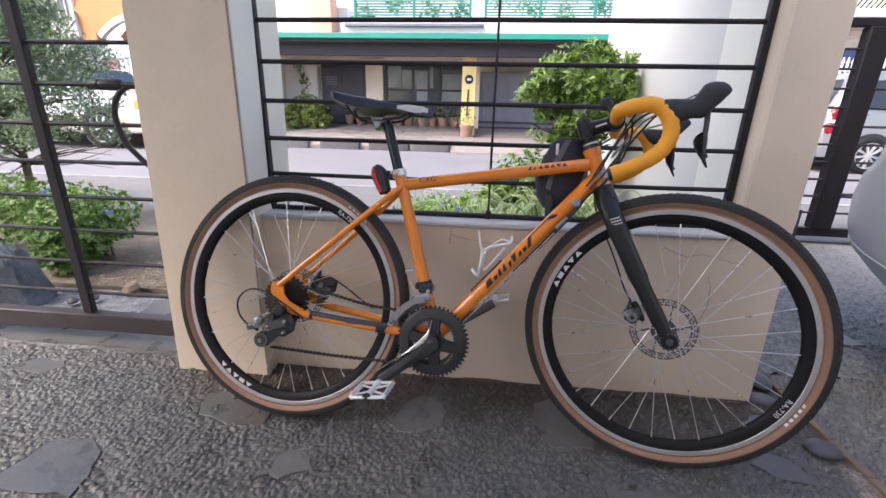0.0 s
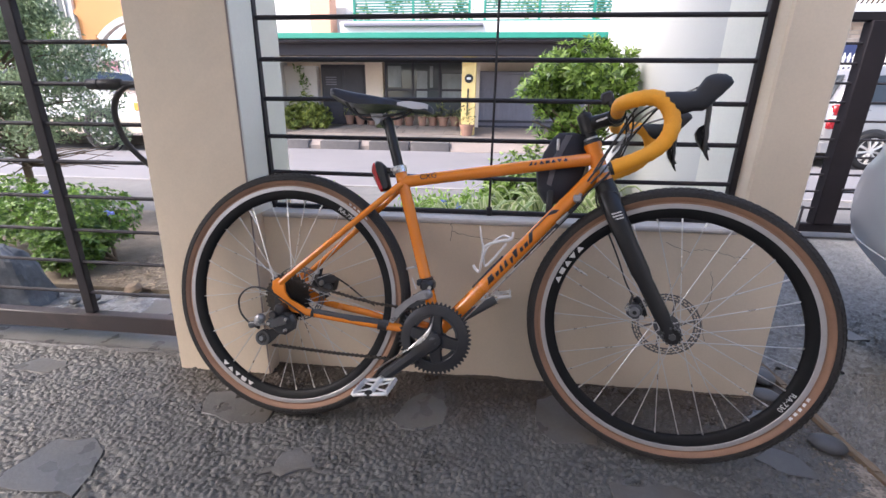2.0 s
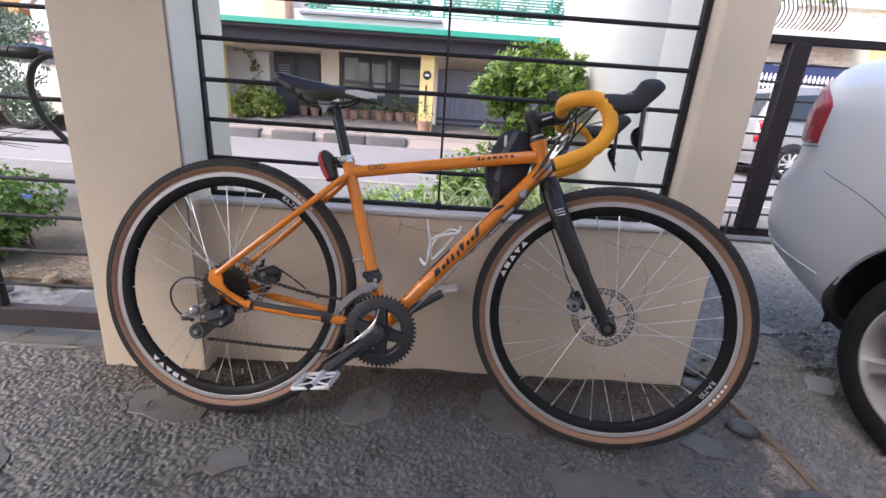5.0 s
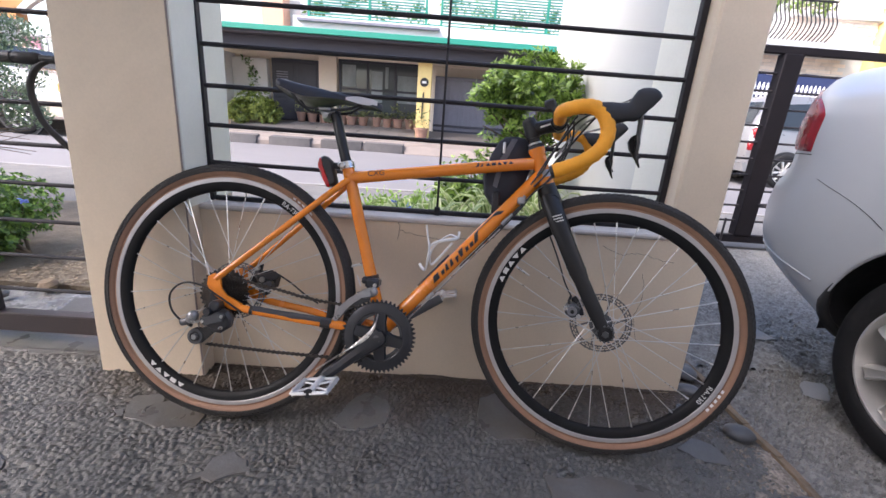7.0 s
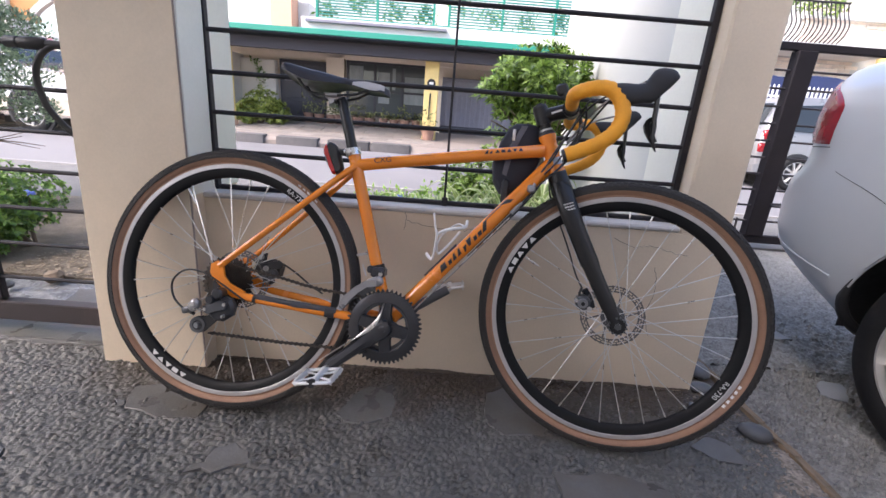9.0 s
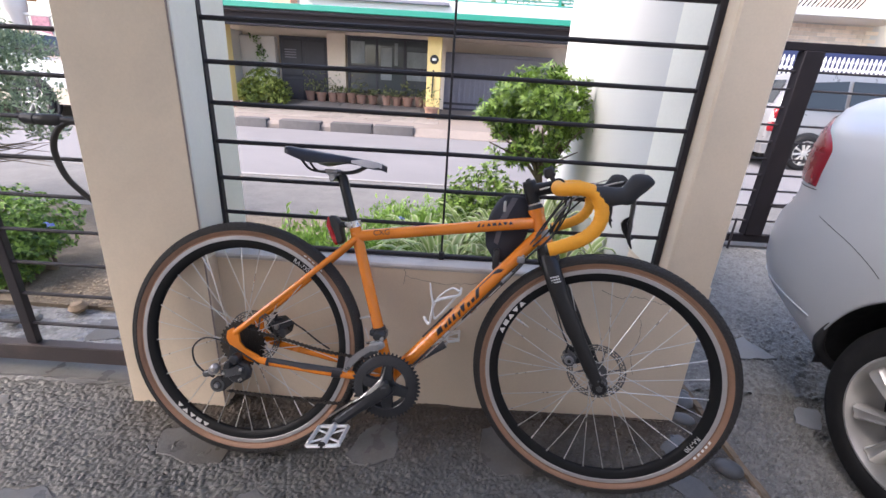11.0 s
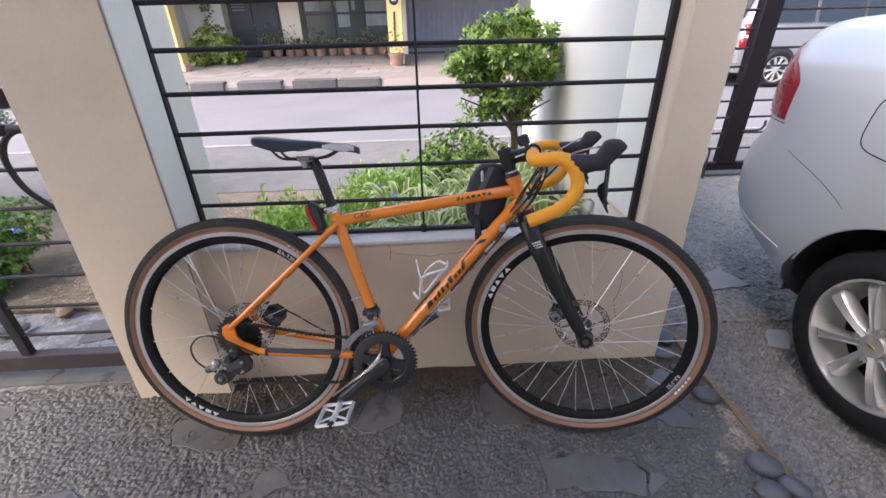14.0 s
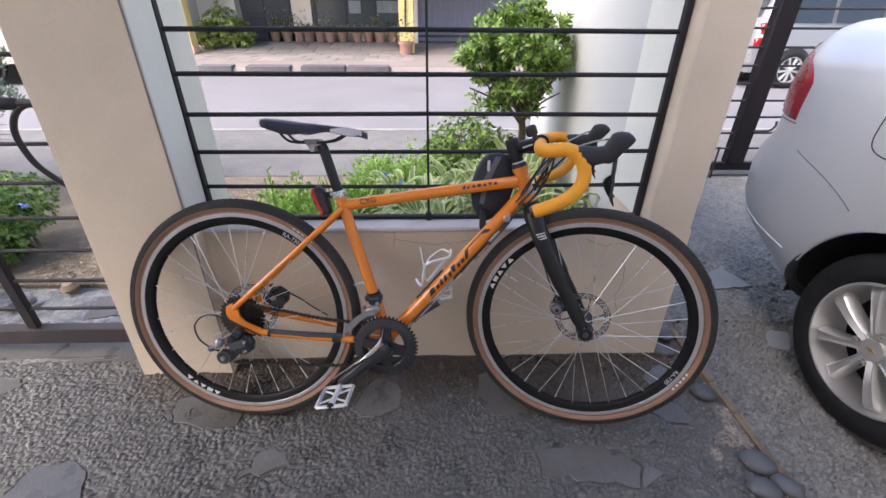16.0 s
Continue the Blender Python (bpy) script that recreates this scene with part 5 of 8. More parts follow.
part("link_plate", Geo().prism([(x, z + RW) for x, z in [(-0.020, -0.053), (0.026, -0.034), (0.044, -0.042), (0.040, -0.056), (-0.006, -0.072), (-0.020, -0.064)]], -0.091, -0.0985, "y", 0.003), GREYMETAL, rd, "grey parallelogram link", angle=28)
part("mounting_knuckle", Geo().lathe([(0, -0.098), (0.010, -0.098), (0.014, -0.094), (0.014, -0.062), (0, -0.062)], 22, P(0.014, -0.020)), CRANKMAT, rd)
for x, v in ((-0.012, -0.060), (0.036, -0.044), (0.034, -0.074)):
    part("link_pin", Geo().lathe([(0, -0.1005), (0.0035, -0.1005), (0.0045, -0.0985), (0.0045, -0.088), (0, -0.088)], 12, P(x, v)), STEEL, rd)
part("outer_knuckle", blob(P(-0.040, -0.052, -0.094), (0.5, 0, 0.8), SIDE, (0.017, 0.012, 0.013), 0.8), ALUGREY, rd, "silver knuckle", angle=60)
part("knuckle_pivot", Geo().lathe([(0, -0.110), (0.004, -0.110), (0.0055, -0.107), (0.0055, -0.09), (0, -0.09)], 14, P(-0.037, -0.048)), STEEL, rd)
part("pivot_bolt", Geo().lathe([(0, -0.106), (0.0085, -0.106), (0.0105, -0.102), (0.0105, -0.068), (0, -0.068)], 20, P(0.002, -0.034)), BLACK, rd)
for x, v in ((0.014, -0.066), (-0.044, -0.108)):
    teeth = [(x + (0.0185 + 0.0026 * (j % 2)) * math.cos(2 * math.pi * j / 22), v + RW + (0.0185 + 0.0026 * (j % 2)) * math.sin(2 * math.pi * j / 22)) for j in range(22)]
    part("jockey_wheel", Geo().prism(teeth, -0.064, -0.054, "y"), BLACK, rd)
part("jockey_cage", Geo().prism([(x, z + RW) for x, z in [(0.024, -0.060), (0.016, -0.082), (-0.026, -0.124), (-0.048, -0.128), (-0.062, -0.112), (-0.052, -0.094), (-0.012, -0.078), (0.002, -0.052)]], -0.070, -0.066, "y", 0.001), BLACK, rd)
part("cage_ring", Geo().lathe([(0.013, -0.073), (0.020, -0.073), (0.021, -0.070), (0.013, -0.070)], 26, P(-0.044, -0.108), closed=True), GREYMETAL, rd)
part("cage_bolt", Geo().lathe([(0, -0.080), (0.006, -0.080), (0.0075, -0.077), (0.0075, -0.068), (0, -0.068)], 14, P(-0.044, -0.108)), ALUGREY, rd)
part("limit_screw_block", blob(P(-0.058, -0.066, -0.092), (1, 0, 0.3), SIDE, (0.014, 0.008, 0.009), 0.6), GREYMETAL, rd, angle=60)
for k in range(2):
    part("limit_screw", Geo().tube([P(-0.030 + 0.009 * k, -0.062, -0.098), P(-0.034 + 0.009 * k, -0.060, -0.108)], 0.0022, 8), STEEL, rd)
part("shift_cable", Geo().tube(curve_pts([P(0.075, -0.036, -0.072), P(0.02, 0.004, -0.085), P(-0.03, 0.030, -0.088), P(-0.075, 0.030, -0.088), P(-0.104, 0.000, -0.088), P(-0.098, -0.040, -0.088), P(-0.070, -0.068, -0.086), P(-0.046, -0.076, -0.086)], 6), 0.0024, 8), CABLE, bike)
part("cable_ferrule", Geo().tube([P(-0.072, -0.066, -0.086), P(-0.045, -0.077, -0.086)], 0.0042, 10), BLACK, bike)
fd = part("front_derailleur", Geo().box(P(0.376, 0.048, -0.034), P(0.412, 0.076, 0.016), 0.007).box(P(0.366, 0.060, -0.030), P(0.380, 0.078, -0.010), 0.004), CRANKMAT, bike, "dark grey front derailleur with a silver cage")
part("swing_link", blob(P(0.392, 0.040, -0.042), (0.9, 0, 0.35), SIDE, (0.022, 0.010, 0.013), 0.6), ALUGREY, fd, "silver link", angle=60)
part("cage_plate", Geo().prism([(x, z + RW) for x, z in [(0.304, -0.034), (0.320, 0.000), (0.344, 0.024), (0.372, 0.044), (0.398, 0.050), (0.402, 0.034), (0.380, 0.030), (0.356, 0.012), (0.334, -0.012), (0.316, -0.038)]], -0.062, -0.0585, "y", 0.001), ALUGREY, fd, "silver cage plate")
part("inner_cage_plate", Geo().prism([(x, z + RW) for x, z in [(0.308, -0.030), (0.324, 0.004), (0.350, 0.026), (0.394, 0.034), (0.396, 0.020), (0.340, -0.010), (0.320, -0.034)]], -0.044, -0.042, "y"), GREYMETAL, fd)
part("band_clamp", Geo().tube([P(0.391, 0.058), P(0.385, 0.080)], 0.0195, 20).box(P(0.372, 0.062, -0.028), P(0.384, 0.076, -0.014), 0.003), BLACK, fd)
part("pinch_bolt", Geo().tube([P(0.404, 0.060, -0.034), P(0.404, 0.060, -0.044)], 0.005, 10), STEEL, fd)
part("derailleur_cable", Geo().tube([P(0.366, 0.052, -0.030), P(0.352, 0.080, -0.020)], 0.0014, 6), STEEL, fd)

# rear caliper by the left dropout
rc = part("rear_brake_caliper", Geo().prism([(x, z + RW) for x, z in [(0.040, 0.052), (0.075, 0.060), (0.104, 0.040), (0.098, 0.012), (0.060, 0.006), (0.036, 0.022)]], 0.050, 0.092, "y", 0.006), BLACK, bike, "black cable disc caliper")
part("caliper_arm", Geo().prism([(x, z + RW) for x, z in [(0.050, 0.046), (0.104, 0.062), (0.118, 0.052), (0.112, 0.040), (0.060, 0.030)]], 0.040, 0.046, "y", 0.002), BLACK, rc)
part("caliper_foot", Geo().prism([(x, z + RW) for x, z in [(0.030, 0.030), (0.050, 0.075), (0.064, 0.078), (0.060, 0.050), (0.092, -0.002), (0.080, -0.010), (0.052, 0.012)]], 0.046, 0.058, "y", 0.002), BLACK, rc)
part("adjuster_dial", Geo().lathe([(0, 0.036), (0.012, 0.036), (0.014, 0.039), (0.014, 0.05), (0, 0.05)], 18, P(0.088, 0.022)), GREYMETAL, rc)
part("caliper_bolt", Geo().lathe([(0, 0.034), (0.0055, 0.034), (0.0065, 0.037), (0.0065, 0.05), (0, 0.05)], 12, P(0.054, 0.066)), STEEL, rc)
part("caliper_bolt", Geo().lathe([(0, 0.034), (0.007, 0.034), (0.008, 0.037), (0.008, 0.05), (0, 0.05)], 14, P(0.070, 0.036)), STEEL, rc)
part("caliper_cable", Geo().tube(curve_pts([P(0.112, 0.052, 0.05), P(0.15, 0.030, 0.052), P(0.19, 0.002, 0.052), P(0.23, -0.020, 0.050)], 5), 0.0024, 8), CABLE, bike)

# fork
crown = part("fork", Geo().tube([S(0, -0.002), S(0, -0.012), S(0.002, -0.050), S(0.004, -0.075)], [0.0225, 0.0245, 0.0275, 0.0230], 22).tube([S(0.004, -0.052, -0.030), S(0.003, -0.044, 0), S(0.004, -0.052, 0.030)], 0.021, 16), CARBON, bike, "black carbon fork with small white marking")
for sgn in (-1, 1):
    part("fork_blade", Geo().tube(curve_pts([S(0.003, -0.035, 0.020 * sgn), S(0.004, -0.075, 0.038 * sgn), S(0.010, -0.14, 0.047 * sgn), S(0.025, -0.26, 0.051 * sgn), S(0.0415, -0.365, 0.054 * sgn), S(0.047, -0.405, 0.055 * sgn)], 5), [0.0240] * 5 + [0.0245] * 5 + [0.0225] * 5 + [0.0192] * 5 + [0.0165] * 6, 18, flat=0.62, up=(1, 0, 0)), CARBON, crown)
    part("fork_end", Geo().tube([S(0.047, -0.400, 0.046 * sgn), S(0.047, -0.400, 0.063 * sgn)], 0.0195, 24), CARBON, crown)
    studs = Geo()
    for k in range(13):
        w = 2 * math.pi * k / 13
        studs.tube([S(0.047 + 0.0198 * math.cos(w), -0.400 + 0.0198 * math.sin(w), q * sgn) for q in (0.052, 0.0645)], 0.0028, 8)
    part("hub_studs", studs, GREYMETAL, crown)
    part("axle_nut", Geo().tube([S(0.047, -0.400, 0.060 * sgn), S(0.047, -0.400, 0.068 * sgn)], 0.0085, 6), GREYMETAL, crown)
for row in range(3):
    for k in range(4):
        f0, s0 = -0.004 + 0.0062 * k + 0.0008 * row, -0.084 - 0.0072 * row
        bar = [S(f0 + a, s0 + b2 - 0.1 * a, -0.0590 - 0.06 * (0.107 + s0 + b2)) for a, b2 in ((0, 0), (0.0052 if k < 3 else 0.004, 0), (0.0052 if k < 3 else 0.004, -0.0034), (0, -0.0034))]
        part("fork_marking", Geo().add(bar + [p + l_t * 0.004 for p in bar], [(0, 1, 2, 3), (4, 7, 6, 5), (0, 4, 5, 1), (1, 5, 6, 2), (2, 6, 7, 3), (3, 7, 4, 0)]), DECAL_W, crown, "small white marking", smooth=False)
part("head_badge", Geo().tube([S(0, 0.016), S(0, 0.034)], 0.0192, 24), ALUGREY, bike, "worn silver badge band")
part("headset_lower", Geo().tube([S(0, -0.010), S(0, -0.002)], 0.0235, 24), BLACK, bike)
part("headset_upper", Geo().tube([S(0, 0.093), S(0, 0.098), S(0, 0.104)], [0.0212, 0.0205, 0.0178], 24), BLACK, bike)
fc = part("front_brake_caliper", Geo().tube([S(-0.0165, -0.348, q) for q in (0.022, 0.025, 0.058, 0.062)], [0.015, 0.0195, 0.0195, 0.014], 24), GREYMETAL, bike, "dark grey cable disc caliper")
part("adjuster_dial", Geo().tube([S(-0.0165, -0.348, 0.0225), S(-0.0165, -0.348, 0.0160)], [0.0135, 0.0115], 20), ALUGREY, fc, "silver adjuster dial")
part("dial_screw", Geo().tube([S(-0.0165, -0.348, 0.0165), S(-0.0165, -0.348, 0.0130)], 0.0055, 6), BLACK, fc)
part("actuator_arm", Geo().tube([S(-0.0215, -0.345, 0.034), S(-0.018, -0.322, 0.034), S(-0.008, -0.308, 0.036)], [0.0075, 0.0060, 0.0050], 12, flat=0.6), BLACK, fc)
part("mount_bracket", Geo().tube([S(-0.004, -0.318, 0.052), S(0.004, -0.345, 0.052), S(0.004, -0.372, 0.052)], [0.0085, 0.0095, 0.0075], 12, flat=0.7), BLACK, fc)
for f1, s1 in ((-0.031, -0.336), (-0.004, -0.366)):
    part("caliper_bolt", Geo().tube([S(f1, s1, 0.030), S(f1, s1, 0.018)], 0.0060, 12), STEEL, fc)
part("front_brake_cable", Geo().tube(curve_pts([S(-0.006, 0.02, 0.010), S(-0.028, -0.04, 0.024), S(-0.026, -0.10, 0.040), S(-0.018, -0.20, 0.044), S(-0.016, -0.27, 0.040), S(-0.009, -0.309, 0.036)], 6), 0.0022, 8), CABLE, bike)

# stem and handlebar
stem = part("stem", Geo().tube([S(0.0, 0.106), S(0, 0.122)], 0.0155, 20).tube([S(0, 0.121), S(0, 0.165)], 0.0185, 22).tube([S(0.010, 0.142), S(0.035, 0.140), S(0.062, 0.137)], [0.0182, 0.0172, 0.0185], 20).tube([S(0.070, 0.137, -0.022), S(0.070, 0.137, 0.022)], 0.0205, 22), CARBON, bike, "black stem")
part("spacer", Geo().tube([S(0, 0.105), S(0, 0.109)], 0.0172, 20), STEEL, stem)
part("top_cap", Geo().tube([S(0, 0.165), S(0, 0.171)], [0.0178, 0.0165], 20).tube([S(0, 0.171), S(-0.001, 0.176)], 0.007, 12), BLACK, stem)
part("stem_marking", Geo().box((-0.013, -0.0003, -0.0022), (0.013, 0.0003, 0.0022), 0, Matrix.Translation(S(0.036, 0.1405, -0.0180)) @ Matrix((f_t, l_t, s_ax)).transposed().to_4x4()), DECAL_W, stem)
part("handlebar", Geo().tube([S(0.072, 0.137, -0.075), S(0.070, 0.137, -0.03), S(0.070, 0.137, 0.03), S(0.072, 0.137, 0.075)], [0.0125, 0.0155, 0.0155, 0.0125], 18), BLACK, bike, "black handlebar centre")
TAPE_LINE = [(0.070, 0.137, 0.055), (0.070, 0.136, 0.12), (0.073, 0.133, 0.165), (0.088, 0.129, 0.188), (0.112, 0.124, 0.196), (0.134, 0.113, 0.198), (0.146, 0.092, 0.199), (0.147, 0.066, 0.200), (0.138, 0.044, 0.202), (0.118, 0.026, 0.204), (0.090, 0.016, 0.206), (0.055, 0.012, 0.208), (0.020, 0.011, 0.210)]


def hood(sgn):
    """A brake and gear lever unit: a lofted rubber hood with its blade."""
    secs = [((0.138, 0.1215), (0.149, 0.0840), 0.0165), ((0.152, 0.1190), (0.157, 0.0720), 0.0175), ((0.166, 0.1145), (0.170, 0.0690), 0.0165), ((0.184, 0.1065), (0.187, 0.0680), 0.0148),
            ((0.1975, 0.1035), (0.200, 0.0630), 0.0146), ((0.208, 0.1120), (0.211, 0.0650), 0.0155), ((0.220, 0.1215), (0.222, 0.0720), 0.0165), ((0.228, 0.1225), (0.229, 0.0760), 0.0168), ((0.238, 0.1205), (0.238, 0.0800), 0.0163),
            ((0.2505, 0.1145), (0.2475, 0.0855), 0.0150), ((0.2565, 0.1065), (0.2555, 0.0900), 0.0130), ((0.2595, 0.0985), (0.2590, 0.0930), 0.0070), ((0.2603, 0.0962), (0.2603, 0.0955), 0.0010)]
    sheet = []
    for (f0, s0), (f1, s1), wl in secs:
        row = []
        for k in range(17):
            w = 2 * math.pi * k / 16
            cs, sn = math.cos(w), math.sin(w)
            cs, sn = math.copysign(abs(cs) ** 0.72, cs), math.copysign(abs(sn) ** 0.72, sn)
            q = (1 - sn) / 2
            row.append(S(f0 + (f1 - f0) * q, s0 + (s1 - s0) * q, sgn * (0.197 - 0.01 * ((f0 + f1) / 2 - 0.128) / 0.14) + wl * cs))
        sheet.append(row)
    g = Geo().grid(sheet)
    body = part("brake_hood", g, HOODMAT, bike, "black rubber brake hood", angle=50)
    blade = Geo()
    line = [(0.2150, 0.086), (0.2125, 0.066), (0.2067, 0.050), (0.1985, 0.030), (0.1945, 0.016), (0.1870, -0.001), (0.1855, -0.017), (0.1868, -0.030)]
    wid = [0.010, 0.011, 0.0095, 0.0100, 0.0105, 0.0110, 0.0080, 0.0030]
    dep = [0.006, 0.0055, 0.0052, 0.0052, 0.0055, 0.0052, 0.0035, 0.0015]
    sheet = []
    for (f0, s0), w, d in zip(line, wid, dep):
        sheet.append([S(f0 + d * a, s0, sgn * 0.190 + w * b2) for a, b2 in ((-1, 0), (-0.6, 0.8), (0.4, 1), (1, 0), (0.4, -1), (-0.6, -0.8), (-1, 0))])
    blade.grid(sheet)
    part("brake_lever", blade, BLACK, body, angle=50)
    pad = Geo()
    sheet = []
    for (f0, s0), w in zip([(0.1960, 0.0375), (0.1870, 0.0345), (0.1805, 0.0270), (0.1795, 0.0130), (0.1825, -0.0030), (0.1845, -0.0120)], [0.003, 0.006, 0.008, 0.008, 0.006, 0.002]):
        sheet.append([S(f0 - 0.002, s0, sgn * 0.188 + w * b2) for b2 in (-1, -0.4, 0.4, 1)] + [S(f0 + 0.010, s0, sgn * 0.188 + w * b2) for b2 in (1, -1)])
    part("shift_paddle", pad.grid(sheet), BLACK, body)
    for off in (-0.004, 0.006):
        part("shift_housing", Geo().tube(curve_pts([S(0.222, 0.106, sgn * 0.181), S(0.206, 0.112, sgn * 0.166), S(0.170, 0.112, sgn * 0.13 + off), S(0.12, 0.106, sgn * 0.085 + off), S(0.080, 0.085, sgn * 0.045 + off), S(0.04, 0.06, sgn * 0.024 + off)], 6), 0.0019, 8), GREYCABLE if off < 0 else CABLE, bike)


for sgn in (-1, 1):
    part("bar_tape", Geo().tube(curve_pts([S(f0, s0, l0 * sgn) for f0, s0, l0 in TAPE_LINE], 5), [0.0152 + 0.0007 * math.sin(k * 2.3) for k in range(61)], 18), TAPE, bike, "yellow cork bar tape", angle=60)
    part("bar_plug", Geo().tube([S(0.021, 0.011, 0.210 * sgn), S(0.014, 0.011, 0.210 * sgn)], [0.0150, 0.0128], 16), BLACK, bike)
    hood(sgn)
part("bell", Geo().box((-0.014, -0.006, -0.014), (0.014, 0.006, 0.014), 0.005, Matrix.Translation(S(0.058, 0.176, -0.062)) @ Matrix((f_t, l_t, s_ax)).transposed().to_4x4()).tube([S(0.066, 0.140, -0.062), S(0.060, 0.168, -0.062)], 0.006, 10), BLACK, bike, "small black mount on the bar")
for k, (l0, f1) in enumerate(((0.030, 0.072), (0.046, 0.080), (-0.036, 0.070), (-0.052, 0.082))):
    sd = 1 if l0 > 0 else -1
    part("brake_housing", Geo().tube(curve_pts([S(f1 + 0.016, 0.122, l0 * 1.5), S(f1 + 0.006, 0.085, l0 * 1.1), S(0.036 + 0.006 * k, 0.040, 0.034 * sd), S(0.004 + 0.004 * k, 0.008, 0.0265 * sd), P(0.786, 0.326, 0.024 * sd), P(0.755 + 0.006 * (k % 2), 0.286, 0.015 * sd), P(0.69 + 0.006 * (k % 2), 0.207, 0.009 * sd), P(0.62, 0.124, 0.007 * sd)], 6), 0.0023, 8), CABLE, bike)
for line in ([(0.146, 0.108, -0.165), (0.127, 0.114, -0.13), (0.0997, 0.110, -0.09), (0.064, 0.088, -0.06), (0.0295, 0.060, -0.04), (0.002, 0.033, -0.030), (-0.023, 0.017, -0.027), (-0.050, -0.004, -0.020)],
             [(0.150, 0.095, -0.165), (0.139, 0.104, -0.13), (0.110, 0.089, -0.09), (0.074, 0.066, -0.06), (0.036, 0.043, -0.04), (0.006, 0.020, -0.030), (-0.030, 0.000, -0.024)],
             [(0.110, 0.130, -0.070), (0.100, 0.124, -0.06), (0.080, 0.107, -0.05), (0.052, 0.082, -0.045), (0.012, 0.049, -0.030), (-0.016, 0.024, -0.025)]):
    part("cable_housing", Geo().tube(curve_pts([S(*p) for p in line], 6), 0.0023, 8), CABLE, bike)
part("down_tube_cable", Geo().tube([P(0.715, 0.232, -0.013), P(0.60, 0.098, -0.012), P(0.490, -0.030, -0.010)], 0.0018, 6), STEEL, bike)
part("down_tube_cable", Geo().tube([P(0.712, 0.226, 0.004), P(0.60, 0.094, 0.004), P(0.480, -0.044, 0.004)], 0.0022, 6), GREYCABLE, bike)
part("cable_adjuster", Geo().tube([P(0.735, 0.264, -0.020), P(0.718, 0.244, -0.020)], 0.0055, 12).tube([P(0.742, 0.273, -0.020), P(0.735, 0.264, -0.020)], 0.004, 10), ALUGREY, bike, "silver cable adjuster")
part("cable_stop", Geo().box(P(0.752, 0.300, -0.026), P(0.772, 0.318, -0.016), 0.003).tube([P(0.758, 0.300, -0.020), P(0.770, 0.322, -0.020)], 0.0042, 10), ALUGREY, bike, "silver cable stop")

# bottle cage on the down tube
cage = part("bottle_cage", Geo().tube(curve_pts([P(0.525, 0.227, -0.030), P(0.532, 0.192, -0.036), P(0.537, 0.171, -0.037), P(0.534, 0.134, -0.035), P(0.530, 0.111, -0.026), P(0.520, 0.113, -0.012), P(0.512, 0.122, 0.0)], 6), [0.0030] + [0.0036] * 8 + [0.0048] * 10 + [0.0042] * 18, 10, flat=0.7), WHITEPL, bike, "white plastic bottle cage")
part("cage_wing", Geo().tube(curve_pts([P(0.536, 0.172, -0.037), P(0.556, 0.185, -0.037), P(0.583, 0.193, -0.034), P(0.600, 0.196, -0.028), P(0.609, 0.202, -0.020), P(0.610, 0.215, -0.010)], 6), 0.0040, 10, flat=0.7), WHITEPL, cage)
part("cage_wing", Geo().tube(curve_pts([P(0.528, 0.120, 0.030), P(0.545, 0.170, 0.038), P(0.583, 0.203, 0.032), P(0.606, 0.201, 0.012), P(0.610, 0.215, -0.010)], 6), 0.0040, 10, flat=0.7), WHITEPL, cage)
part("cage_spine", Geo().tube(curve_pts([P(0.537, 0.168, -0.036), P(0.540, 0.140, -0.030), P(0.545, 0.125, -0.018), P(0.568, 0.150, -0.010), P(0.595, 0.186, -0.010)], 6), 0.0034, 10, flat=0.7), WHITEPL, cage)
part("cage_spine", Geo().tube([P(0.515, 0.062), P(0.59, 0.15)], 0.0055, 10), BLACK, cage)

# small bag behind the head tube
bag_poly = [(0.712, 0.478), (0.745, 0.480), (0.776, 0.474), (0.786, 0.452), (0.786, 0.400), (0.770, 0.350), (0.742, 0.310), (0.712, 0.294), (0.690, 0.300), (0.670, 0.330), (0.664, 0.380), (0.678, 0.430), (0.696, 0.464)]
bag = part("frame_bag", Geo().prism([(x, z + RW) for x, z in bag_poly], 0.020, 0.105, "y", 0.006), FABRIC, bike, "small black fabric bag strapped at the head tube", angle=60)
part("side_panel", Geo().prism([(x, z + RW) for x, z in [(0.744, 0.472), (0.728, 0.472), (0.698, 0.410), (0.688, 0.345), (0.700, 0.340), (0.712, 0.402)]], 0.0175, 0.0215, "y", 0.001), BAGPANEL, bag, "grey woven panel")
part("zip_line", Geo().tube(curve_pts([P(x, v, 0.022) for x, v in [(0.676, 0.345), (0.676, 0.395), (0.694, 0.440), (0.716, 0.460), (0.745, 0.462)]], 5), 0.0016, 6), GREYMETAL, bag)
part("zip_pull", Geo().box(P(0.706, 0.432, 0.016), P(0.714, 0.462, 0.021), 0.002), STEEL, bag)
part("bag_strap", Geo().box(P(0.690, 0.270, 0.006), P(0.708, 0.330, 0.030), 0.004), BLACK, bag)

# ---------------------------------------------------------------- parked silver saloon on the driveway
CX = 2.12
SIDE_IN = [(0.17, 0.090), (0.20, 0.060), (0.26, 0.034), (0.34, 0.016), (0.45, 0.004), (0.56, 0.0), (0.66, 0.0), (0.76, 0.006), (0.86, 0.014), (0.94, 0.026), (1.00, 0.048), (1.04, 0.078), (1.075, 0.125), (1.10, 0.180), (1.12, 0.25), (1.13, 0.33)]
